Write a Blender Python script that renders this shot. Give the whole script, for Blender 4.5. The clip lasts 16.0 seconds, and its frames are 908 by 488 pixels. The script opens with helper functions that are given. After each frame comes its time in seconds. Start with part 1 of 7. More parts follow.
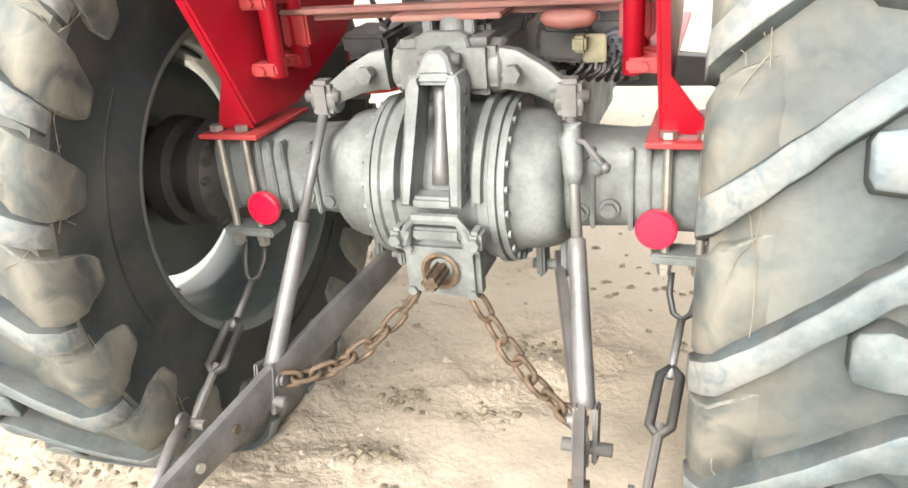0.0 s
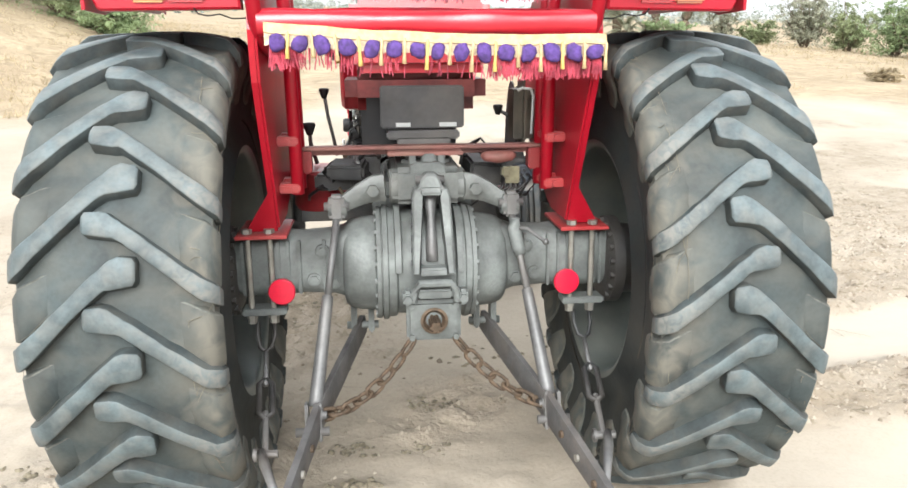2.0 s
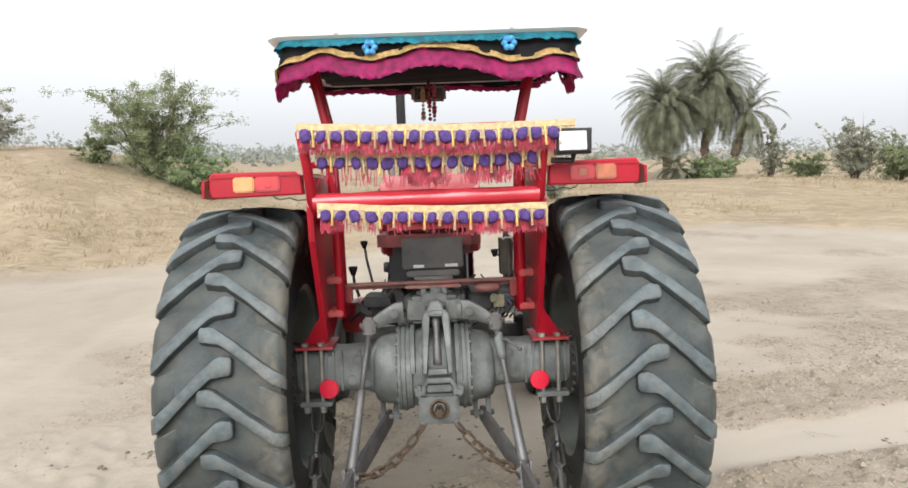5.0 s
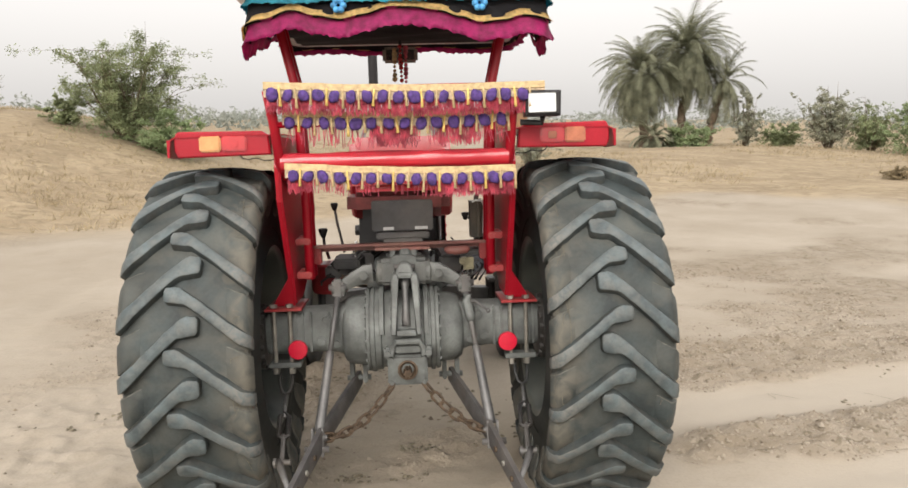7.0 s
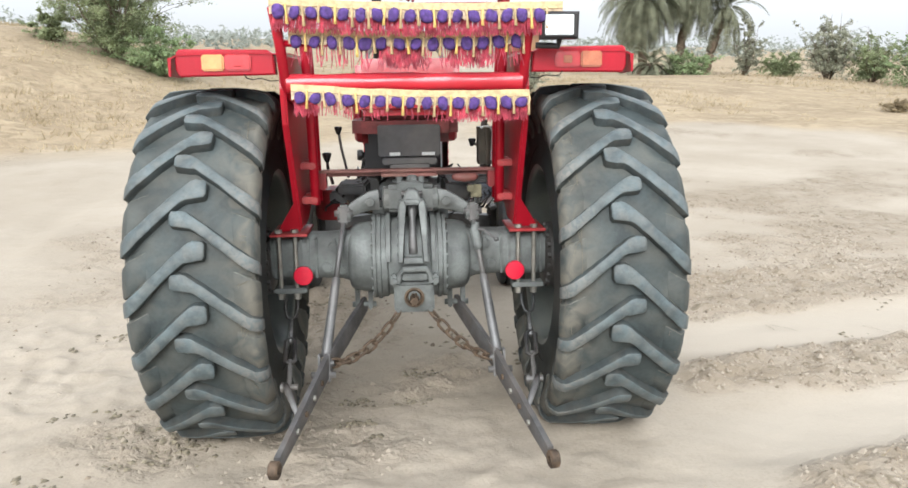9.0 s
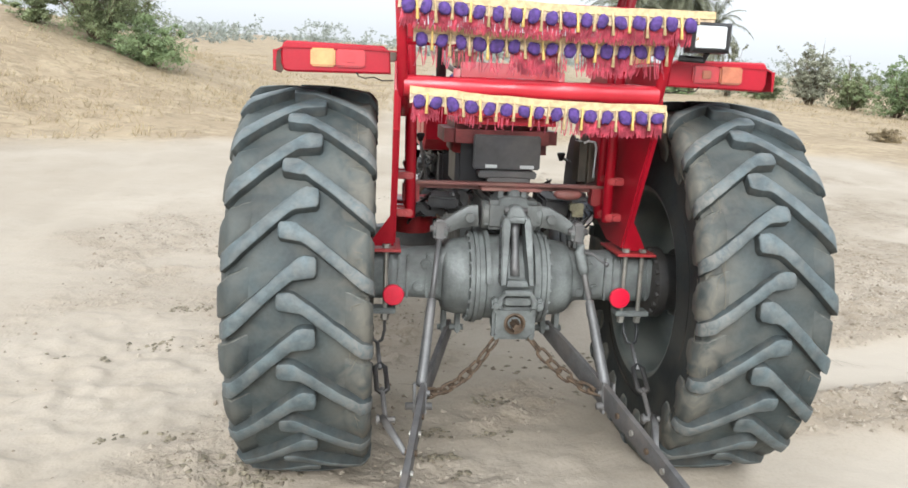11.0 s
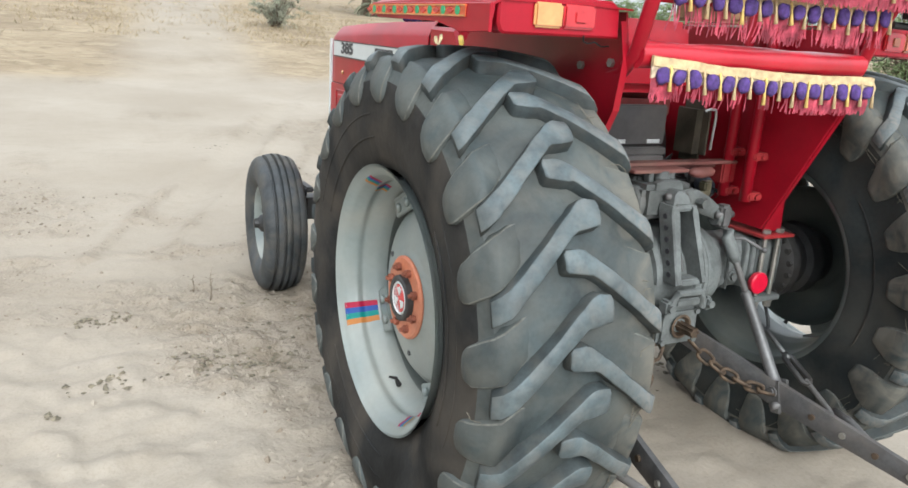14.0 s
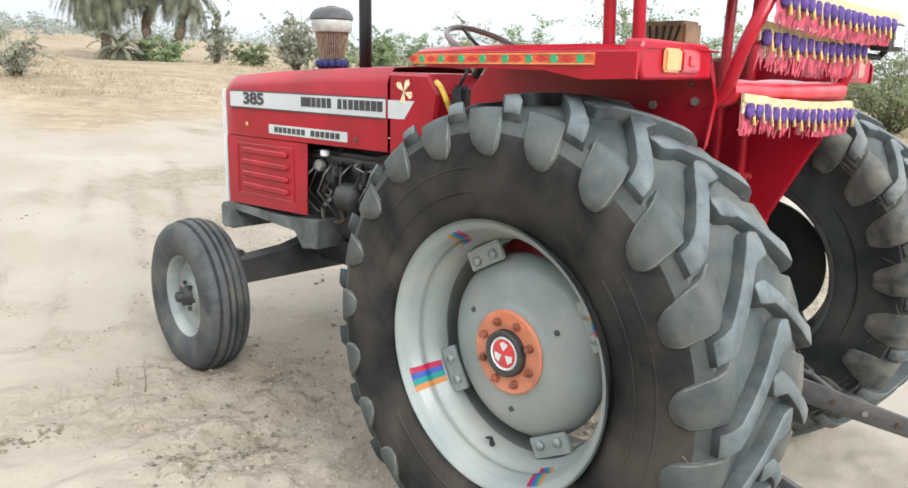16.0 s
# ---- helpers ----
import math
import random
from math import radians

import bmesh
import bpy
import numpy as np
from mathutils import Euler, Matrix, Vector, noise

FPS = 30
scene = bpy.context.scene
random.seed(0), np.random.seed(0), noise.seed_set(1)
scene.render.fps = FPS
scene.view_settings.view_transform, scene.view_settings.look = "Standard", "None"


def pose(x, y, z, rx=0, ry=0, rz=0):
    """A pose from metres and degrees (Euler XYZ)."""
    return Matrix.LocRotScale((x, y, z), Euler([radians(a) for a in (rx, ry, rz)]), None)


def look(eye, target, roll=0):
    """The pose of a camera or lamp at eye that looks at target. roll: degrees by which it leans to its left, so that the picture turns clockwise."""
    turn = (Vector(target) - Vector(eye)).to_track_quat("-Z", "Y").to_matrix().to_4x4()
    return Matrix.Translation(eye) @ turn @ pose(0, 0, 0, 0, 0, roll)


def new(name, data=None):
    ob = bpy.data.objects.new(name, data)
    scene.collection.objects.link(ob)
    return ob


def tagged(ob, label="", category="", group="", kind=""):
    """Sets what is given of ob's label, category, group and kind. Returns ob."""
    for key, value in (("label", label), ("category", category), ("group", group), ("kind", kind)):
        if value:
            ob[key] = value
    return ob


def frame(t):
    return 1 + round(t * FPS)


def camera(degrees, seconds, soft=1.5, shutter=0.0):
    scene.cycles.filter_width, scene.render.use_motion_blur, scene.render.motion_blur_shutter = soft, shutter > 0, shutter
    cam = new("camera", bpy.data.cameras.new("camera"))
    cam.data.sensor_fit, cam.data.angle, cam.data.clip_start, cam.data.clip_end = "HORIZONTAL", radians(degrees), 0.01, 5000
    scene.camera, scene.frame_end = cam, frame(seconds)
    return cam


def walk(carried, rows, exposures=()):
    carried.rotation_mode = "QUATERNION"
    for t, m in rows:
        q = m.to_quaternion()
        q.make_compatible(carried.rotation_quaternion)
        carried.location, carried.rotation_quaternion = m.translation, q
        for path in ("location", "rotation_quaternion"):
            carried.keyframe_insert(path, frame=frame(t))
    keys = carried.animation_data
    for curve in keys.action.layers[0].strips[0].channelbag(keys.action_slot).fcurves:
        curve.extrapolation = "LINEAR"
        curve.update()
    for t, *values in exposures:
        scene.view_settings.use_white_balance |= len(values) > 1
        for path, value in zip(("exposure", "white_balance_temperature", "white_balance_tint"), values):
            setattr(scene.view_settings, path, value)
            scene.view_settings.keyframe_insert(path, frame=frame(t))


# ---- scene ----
cam = camera(61.5, 16.0, 1.6)
# The tractor stands a little nose-down and leaning on the sand: its own axes, laid into the level world.
LEVEL = Matrix(((0.99961, 0.00080, -0.02800, 0), (0.00080, 0.99837, 0.05700, 0), (0.02800, -0.05700, 0.99798, 0), (0, 0, 0, 1)))
PATH = [
    (0, (0.584, -1.612, 1.352), (-0.065, 0.089, 0.523), -5.2),
    (0.5, (0.286, -1.843, 1.334), (-0.145, -0.028, 0.613), -5.3),
    (1, (0.033, -2.027, 1.39), (-0.108, -0.178, 0.639), -1.5),
    (1.5, (-0.138, -2.318, 1.412), (-0.05, -0.402, 0.844), -2.0),
    (2, (-0.165, -2.522, 1.435), (0.041, -0.593, 0.951), -0.3),
    (2.5, (-0.151, -2.801, 1.417), (0.244, -0.903, 0.924), 0.9),
    (3, (-0.161, -3.034, 1.457), (0.183, -1.123, 0.976), -1.6),
    (3.5, (-0.223, -3.257, 1.472), (0.034, -1.331, 1.0), -1.8),
    (4, (-0.101, -3.366, 1.48), (0.089, -1.413, 1.096), -1.9),
    (4.5, (-0.016, -3.451, 1.518), (0.053, -1.463, 1.317), -1.4),
    (4.7, (0.004, -3.469, 1.524), (0.048, -1.474, 1.399), -2.2),
    (6.8, (0.064, -3.468, 1.505), (0.187, -1.479, 1.347), -2.2),
    (7, (0.06, -3.475, 1.502), (0.166, -1.489, 1.288), -1.7),
    (7.5, (0.049, -3.451, 1.494), (0.148, -1.489, 1.118), -1.3),
    (8, (0.046, -3.444, 1.489), (0.152, -1.494, 1.057), -1.0),
    (8.2, (0.051, -3.442, 1.486), (0.163, -1.488, 1.074), -1.0),
    (10.3, (-0.336, -3.293, 1.538), (-0.127, -1.344, 1.139), 1.7),
    (10.5, (-0.406, -3.259, 1.537), (-0.207, -1.313, 1.121), 3.6),
    (11, (-0.543, -3.1, 1.498), (-0.337, -1.149, 1.11), 2.4),
    (11.5, (-0.707, -2.875, 1.51), (-0.503, -0.952, 0.997), 5.5),
    (12, (-0.976, -2.701, 1.503), (-0.63, -0.785, 1.047), 4.5),
    (12.5, (-1.216, -2.573, 1.521), (-0.723, -0.711, 0.983), 5.5),
    (13, (-1.417, -2.403, 1.523), (-0.897, -0.53, 1.052), 4.4),
    (13.5, (-1.6, -2.179, 1.527), (-0.936, -0.375, 0.975), 5.4),
    (14, (-1.846, -2.066, 1.549), (-0.96, -0.356, 1.01), 3.7),
    (14.5, (-2.017, -1.951, 1.558), (-0.997, -0.31, 1.042), 4.4),
    (15, (-2.151, -1.72, 1.529), (-1.086, -0.117, 0.985), 0.9),
    (15.5, (-2.335, -1.555, 1.524), (-1.049, -0.116, 0.999), 3.9),
    (16, (-2.609, -1.416, 1.551), (-1.22, -0.043, 1.119), 1.1),
]
walk(cam, [(t, LEVEL @ look(eye, target, roll)) for t, eye, target, roll in PATH],
     [(0, 2.3, 6750, 10), (0.6, 2.25, 6550, 8), (1.0, 2.1, 6450, 8), (1.5, 1.88, 6400, 8), (2.0, 1.48, 6280, 8), (2.5, 1.25, 6200, 9), (3.5, 1.16, 6100, 8), (4.7, 0.85, 6250, 10), (6.8, 0.6, 6900, 12), (7.1, 0.6, 6900, 12), (7.5, 0.8, 6350, 10), (8.2, 1.02, 6200, 9), (10.3, 1.02, 6100, 8), (12.5, 0.9, 6050, 8), (14, 0.87, 6000, 7), (15, 0.92, 6050, 7), (16, 1.12, 6100, 8)])

# ---- light ----
world = bpy.data.worlds.new("overcast")
scene.world = world
world.use_nodes = True
nt = world.node_tree
sky = nt.nodes.new("ShaderNodeTexSky")
sky.sky_type, sky.sun_disc = "NISHITA", False
sky.sun_elevation, sky.sun_rotation = radians(33), radians(191)
sky.dust_density, sky.air_density, sky.ozone_density = 4.0, 1.0, 1.0
veil = nt.nodes.new("ShaderNodeHueSaturation")
veil.inputs["Saturation"].default_value = 0.12
cloud = nt.nodes.new("ShaderNodeMix")
cloud.data_type = "RGBA"
cloud.inputs[0].default_value = 0.72
cloud.inputs[7].default_value = (7.4, 7.5, 7.6, 1)
# overcast vault: paler overhead than at the skyline
vault = nt.nodes.new("ShaderNodeTexCoord")
upward = nt.nodes.new("ShaderNodeSeparateXYZ")
rise = nt.nodes.new("ShaderNodeMapRange")
rise.inputs[1].default_value, rise.inputs[2].default_value, rise.inputs[3].default_value, rise.inputs[4].default_value = 0.0, 0.8, 0.58, 1.38
shade = nt.nodes.new("ShaderNodeVectorMath")
shade.operation = "SCALE"
nt.links.new(vault.outputs["Generated"], upward.inputs[0])
nt.links.new(upward.outputs["Z"], rise.inputs[0])
nt.links.new(rise.outputs[0], shade.inputs["Scale"])
nt.links.new(sky.outputs[0], veil.inputs["Color"])
nt.links.new(veil.outputs[0], cloud.inputs[6])
nt.links.new(cloud.outputs[2], shade.inputs[0])
nt.links.new(shade.outputs[0], nt.nodes["Background"].inputs["Color"])
nt.nodes["Background"].inputs["Strength"].default_value = 0.14
sun = new("sun", bpy.data.lights.new("sun", "SUN"))
sun.data.energy, sun.data.angle, sun.data.color = 1.7, radians(36), (1.0, 0.96, 0.9)
sun.matrix_world = look((-4, -20, 13.2), (0, 0, 0))


# ---- materials ----
def mat(name, base, rough=0.6, metal=0.0, vary=0.15, scale=6.0, fine=60.0, bump=0.0, dust=0.0, dust_col=(0.42, 0.34, 0.25), coat=0.0, dust_scale=3.0, bump_scale=None, spec=0.5, cake=""):
    """Paint, metal, rubber or cloth: two scales of variation, dust in patches and fine relief. cake: a mesh attribute that says where dust has settled thickly."""
    m = bpy.data.materials.new(name)
    m.use_nodes = True
    t = m.node_tree
    b = t.nodes["Principled BSDF"]
    b.inputs["Roughness"].default_value, b.inputs["Metallic"].default_value = rough, metal
    b.inputs["Specular IOR Level"].default_value = spec
    if coat:
        b.inputs["Coat Weight"].default_value, b.inputs["Coat Roughness"].default_value = coat, 0.15
    co = t.nodes.new("ShaderNodeTexCoord")

    def tex(s, detail=4.0, warp=0.0):
        n = t.nodes.new("ShaderNodeTexNoise")
        n.inputs["Scale"].default_value, n.inputs["Detail"].default_value, n.inputs["Distortion"].default_value = s, detail, warp
        t.links.new(co.outputs["Object"], n.inputs["Vector"])
        return n.outputs["Fac"]

    def ramp(src, lo, hi, p0, p1):
        r = t.nodes.new("ShaderNodeMapRange")
        r.inputs[1].default_value, r.inputs[2].default_value, r.inputs[3].default_value, r.inputs[4].default_value = p0, p1, lo, hi
        t.links.new(src, r.inputs[0])
        return r.outputs[0]

    def mix(kind, fac, a, c):
        n = t.nodes.new("ShaderNodeMix")
        n.data_type, n.blend_type = "RGBA", kind
        for value, k in ((fac, 0), (a, 6), (c, 7)):
            if isinstance(value, (float, int)):
                n.inputs[k].default_value = value
            elif isinstance(value, tuple):
                n.inputs[k].default_value = (*value, 1)
            else:
                t.links.new(value, n.inputs[k])
        return n.outputs[2]

    col = mix("MIX", ramp(tex(scale), 0, 1, 0.35, 0.65), tuple(v * (1 - vary) for v in base), tuple(min(1, v * (1 + vary)) for v in base))
    col = mix("MULTIPLY", vary, col, ramp(tex(fine, 2.0), 0.5, 1.0, 0.3, 0.6))
    if dust:
        patch = ramp(tex(dust_scale, 6.0, 0.6), 0.0, dust, 0.42, 0.72)
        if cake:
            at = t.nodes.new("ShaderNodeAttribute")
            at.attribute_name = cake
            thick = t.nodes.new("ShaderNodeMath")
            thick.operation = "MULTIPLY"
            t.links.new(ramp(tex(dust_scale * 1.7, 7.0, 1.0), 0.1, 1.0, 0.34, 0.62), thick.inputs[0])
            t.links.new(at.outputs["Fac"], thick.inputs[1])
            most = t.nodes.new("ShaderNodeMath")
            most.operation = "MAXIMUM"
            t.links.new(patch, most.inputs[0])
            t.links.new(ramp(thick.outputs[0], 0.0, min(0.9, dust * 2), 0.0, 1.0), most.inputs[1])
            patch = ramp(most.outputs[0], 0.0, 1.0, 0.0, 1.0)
        col = mix("MIX", patch, col, dust_col)
        t.links.new(ramp(patch, rough, 0.9, 0, 1), b.inputs["Roughness"])
    t.links.new(col, b.inputs["Base Color"])
    if bump:
        k = t.nodes.new("ShaderNodeBump")
        k.inputs["Strength"].default_value, k.inputs["Distance"].default_value = 0.6, bump
        t.links.new(tex(bump_scale or fine, 5.0), k.inputs["Height"])
        t.links.new(k.outputs[0], b.inputs["Normal"])
    return m


CAST = mat("grey_cast_iron_paint", (0.128, 0.139, 0.134), 0.55, 0.0, 0.32, 9, 90, 0.003, 0.8, (0.052, 0.054, 0.05), dust_scale=6)
STEEL = mat("worn_grey_steel", (0.118, 0.118, 0.118), 0.5, 0.35, 0.25, 9, 80, 0.001, 0.3, (0.2, 0.17, 0.14))
# darker cast iron for the lift cover, cross shaft and arms
DARKCAST = mat("darker_cast_iron", (0.082, 0.088, 0.084), 0.5, 0.0, 0.35, 11, 90, 0.002, 0.5, (0.15, 0.145, 0.13), dust_scale=8)
LINK = mat("rust_browned_link_steel", (0.082, 0.080, 0.080), 0.6, 0.2, 0.3, 12, 90, 0.002, 0.5, (0.16, 0.135, 0.115), dust_scale=9)
BOLT = mat("zinc_bolt", (0.34, 0.33, 0.3), 0.4, 0.8, 0.2, 20, 120, 0.0, 0.2)
RUST = mat("rusty_chain_steel", (0.085, 0.058, 0.038), 0.72, 0.35, 0.5, 25, 120, 0.002, 0.3, (0.17, 0.115, 0.065))
RED = mat("red_tractor_paint", (0.315, 0.005, 0.016), 0.34, 0.0, 0.14, 5, 70, 0.0, 0.05, (0.30, 0.06, 0.05), coat=0.14, spec=0.28)
DULLRED = mat("dusty_red_paint", (0.27, 0.014, 0.018), 0.45, 0.0, 0.25, 9, 60, 0.0, 0.16, (0.30, 0.16, 0.12), coat=0.1)
VINYL = mat("red_vinyl_wrap", (0.42, 0.012, 0.025), 0.32, 0.0, 0.1, 5, 40, 0.004, bump_scale=9, coat=0.3)
RUBBER = mat("black_side_wall_rubber", (0.019, 0.0195, 0.0195), 0.66, 0.0, 0.4, 4, 70, 0.004, 0.75, (0.078, 0.066, 0.053), dust_scale=4, bump_scale=25, spec=0.13)
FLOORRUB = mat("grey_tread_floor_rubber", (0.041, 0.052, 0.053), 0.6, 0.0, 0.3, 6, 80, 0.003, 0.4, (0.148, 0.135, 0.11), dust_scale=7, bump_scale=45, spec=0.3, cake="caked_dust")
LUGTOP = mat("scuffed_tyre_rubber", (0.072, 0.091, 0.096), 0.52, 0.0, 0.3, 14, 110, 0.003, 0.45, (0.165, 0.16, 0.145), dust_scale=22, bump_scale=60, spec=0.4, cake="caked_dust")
TONGUE_EDGE = mat("worn_pale_rubber_edge", (0.105, 0.108, 0.098), 0.7, 0.0, 0.35, 30, 120, 0.002, 0.5, (0.15, 0.14, 0.115), dust_scale=14, spec=0.25)
LUGWALL = mat("lug_side_rubber", (0.034, 0.042, 0.043), 0.65, 0.0, 0.3, 14, 110, 0.003, 0.4, (0.09, 0.08, 0.065), dust_scale=16, bump_scale=60, spec=0.25)
# the pale rim paint again, darkened for the shade inside the wheel
RIMSHADE = mat("shaded_rim_paint", (0.062, 0.076, 0.073), 0.35, 0.0, 0.15, 5, 60, 0.0, 0.3, (0.25, 0.24, 0.2))
FRUBBER = mat("front_tyre_rubber", (0.052, 0.057, 0.060), 0.62, 0.0, 0.3, 7, 70, 0.003, 0.6, (0.135, 0.122, 0.10), dust_scale=9, bump_scale=50, spec=0.25)
RIMPAINT = mat("pale_grey_rim_paint", (0.21, 0.24, 0.23), 0.38, 0.0, 0.1, 5, 60, 0.0, 0.25, (0.5, 0.43, 0.34), coat=0.2)
# flange's orange primer, about half as bright to paint in the nuts' shadows
NUTSHADE = mat("shaded_nut_primer", (0.26, 0.085, 0.05), 0.6, 0.1, 0.3, 20, 80)
PRIMER = mat("orange_primer", (0.50, 0.16, 0.08), 0.55, 0.0, 0.2, 12, 60, 0.0, 0.3)
RAILRED = mat("dust_browned_red_paint", (0.155, 0.042, 0.038), 0.55, 0.0, 0.25, 8, 60, 0.0, 0.5, (0.27, 0.19, 0.14))
STRAND = mat("dry_grass_strand", (0.15, 0.135, 0.105), 0.85, 0.0, 0.25, 30, 90, spec=0.2)
BLACK = mat("black_plastic", (0.014, 0.014, 0.016), 0.45, 0.0, 0.2, 6, 60, 0.0, 0.15, (0.12, 0.10, 0.085), spec=0.35)
DARKPLATE = mat("dusty_dark_grey_plate", (0.07, 0.07, 0.072), 0.5, 0.2, 0.2, 6, 60, 0.0, 0.4, (0.22, 0.2, 0.17))
ENGINE = mat("oily_engine_iron", (0.032, 0.033, 0.034), 0.5, 0.2, 0.35, 10, 70, 0.002, 0.35, (0.12, 0.10, 0.08))
INNERWALL = mat("black_inner_wall_rubber", (0.024, 0.0285, 0.029), 0.6, 0.0, 0.3, 4, 70, 0.003, 0.5, (0.075, 0.068, 0.056), dust_scale=5, bump_scale=25, spec=0.15)
WHITE = mat("white_gelcoat", (0.80, 0.80, 0.78), 0.3, 0.0, 0.04, 3, 40)
SILVER = mat("silver_decal", (0.52, 0.54, 0.53), 0.4, 0.0, 0.06, 5, 60)
INK = mat("dark_print", (0.04, 0.04, 0.045), 0.5)
CHROME = mat("bright_reflector", (0.85, 0.85, 0.85), 0.12, 1.0, 0.03)
DULLAMBER = mat("faded_brown_lens", (0.38, 0.12, 0.06), 0.2, 0.0, 0.2, 14, 90, coat=0.5)
AMBER = mat("amber_lens", (0.58, 0.27, 0.10), 0.15, 0.0, 0.15, 14, 90, coat=0.6)
REDLENS = mat("red_lens", (0.45, 0.02, 0.025), 0.12, 0.0, 0.15, 14, 90, coat=0.8)
REFLECT = mat("red_reflector_plastic", (0.56, 0.008, 0.035), 0.3, 0.0, 0.06, 60, 220, coat=0.3)


# ---- mesh helpers ----
def part(name, bm, material, parent=None, label="", smooth=None):
    """Links a bmesh as one mesh object under a thing or a part. smooth: the angle in degrees under which edges are shaded round."""
    me = bpy.data.meshes.new(name)
    if smooth is not None:
        for fc in bm.faces:
            fc.smooth = True
        for e in bm.edges:
            if len(e.link_faces) == 2 and e.calc_face_angle(0) > radians(smooth):
                e.smooth = False
    bm.to_mesh(me)
    bm.free()
    for m in material if isinstance(material, (list, tuple)) else (material,):
        me.materials.append(m)
    ob = new(name, me)
    ob.parent = parent
    if label:
        tagged(ob, label)
    return ob


def empty(name, parent=None, label="", category="", m=None, group=""):
    ob = new(name)
    ob.empty_display_size = 0.05
    ob.parent = parent
    if m is not None:
        ob.matrix_basis = m
    return tagged(ob, label, category, group)


def box(bm, c, size, turn=(0, 0, 0), bevel=0.0, mi=0):
    """A box, its edges broken by bevel."""
    x, y, z = (s / 2 for s in size)
    m = pose(*c, *turn)
    verts = [bm.verts.new(m @ Vector(p)) for p in ((-x, -y, -z), (x, -y, -z), (x, y, -z), (-x, y, -z), (-x, -y, z), (x, -y, z), (x, y, z), (-x, y, z))]
    faces = [bm.faces.new([verts[k] for k in q]) for q in ((3, 2, 1, 0), (4, 5, 6, 7), (0, 1, 5, 4), (1, 2, 6, 5), (2, 3, 7, 6), (3, 0, 4, 7))]
    for fc in faces:
        fc.material_index = mi
    if bevel:
        es = list({e for fc in faces for e in fc.edges})
        bmesh.ops.bevel(bm, geom=es, offset=bevel, segments=2, affect="EDGES", clamp_overlap=True, material=-1)
    return bm


def ring_faces(bm, a, b, mi=0, closed=True):
    n = len(a)
    for k in range(n if closed else n - 1):
        fc = bm.faces.new((a[k], a[(k + 1) % n], b[(k + 1) % n], b[k]))
        fc.material_index = mi


def rod(bm, p0, p1, r0, r1=None, seg=12, mi=0, caps=True):
    p0, p1 = Vector(p0), Vector(p1)
    r1 = r0 if r1 is None else r1
    q = (p1 - p0).to_track_quat("Z", "Y")
    rings = []
    for p, r in ((p0, r0), (p1, r1)):
        rings.append([bm.verts.new(p + q @ Vector((r * math.cos(2 * math.pi * k / seg), r * math.sin(2 * math.pi * k / seg), 0))) for k in range(seg)])
    ring_faces(bm, rings[0], rings[1], mi)
    if caps:
        bm.faces.new(rings[0][::-1]).material_index = mi
        bm.faces.new(rings[1]).material_index = mi
    return bm


def tube(bm, pts, r, seg=10, mi=0, closed=False):
    """A bent round bar along a line of points. r: one radius, or one for each point."""
    pts = [Vector(p) for p in pts]
    n = len(pts)
    rings = []
    up = Vector((0.13, 0.21, 0.97))
    for k, p in enumerate(pts):
        a = pts[(k - 1) % n] if closed or k else p
        b = pts[(k + 1) % n] if closed or k < n - 1 else p
        d = (b - a).normalized()
        u = d.cross(up)
        if u.length < 0.1:
            u = d.cross(Vector((1, 0, 0)))
        u.normalize()
        w = d.cross(u)
        rr = r[k] if isinstance(r, (list, tuple)) else r
        rings.append([bm.verts.new(p + rr * (math.cos(2 * math.pi * j / seg) * u + math.sin(2 * math.pi * j / seg) * w)) for j in range(seg)])
    for k in range(n if closed else n - 1):
        ring_faces(bm, rings[k], rings[(k + 1) % n], mi)
    if not closed:
        bm.faces.new(rings[0][::-1]).material_index = mi
        bm.faces.new(rings[-1]).material_index = mi
    return bm


def spin(bm, profile, c=(0, 0, 0), seg=48, mi=0, a0=0.0, a1=360.0, axis="X"):
    """Turns a profile of (along, radius) about an axis through c."""
    full = a1 - a0 >= 360
    rings = []
    steps = seg if full else seg + 1
    for k in range(steps):
        a = radians(a0 + (a1 - a0) * k / seg)
        ca, sa = math.cos(a), math.sin(a)
        row = []
        for x, r in profile:
            v = {"X": (x, r * ca, r * sa), "Y": (r * ca, x, r * sa), "Z": (r * ca, r * sa, x)}[axis]
            row.append(bm.verts.new(Vector(c) + Vector(v)))
        rings.append(row)
    for k in range(steps if full else steps - 1):
        a, b = rings[k], rings[(k + 1) % steps]
        for j in range(len(profile) - 1):
            fc = bm.faces.new((a[j], b[j], b[j + 1], a[j + 1]))
            fc.material_index = mi
    if full:
        for j in (0, len(profile) - 1):
            if profile[j][1] < 1e-4:
                bmesh.ops.remove_doubles(bm, verts=[row[j] for row in rings], dist=1e-3)
    return bm


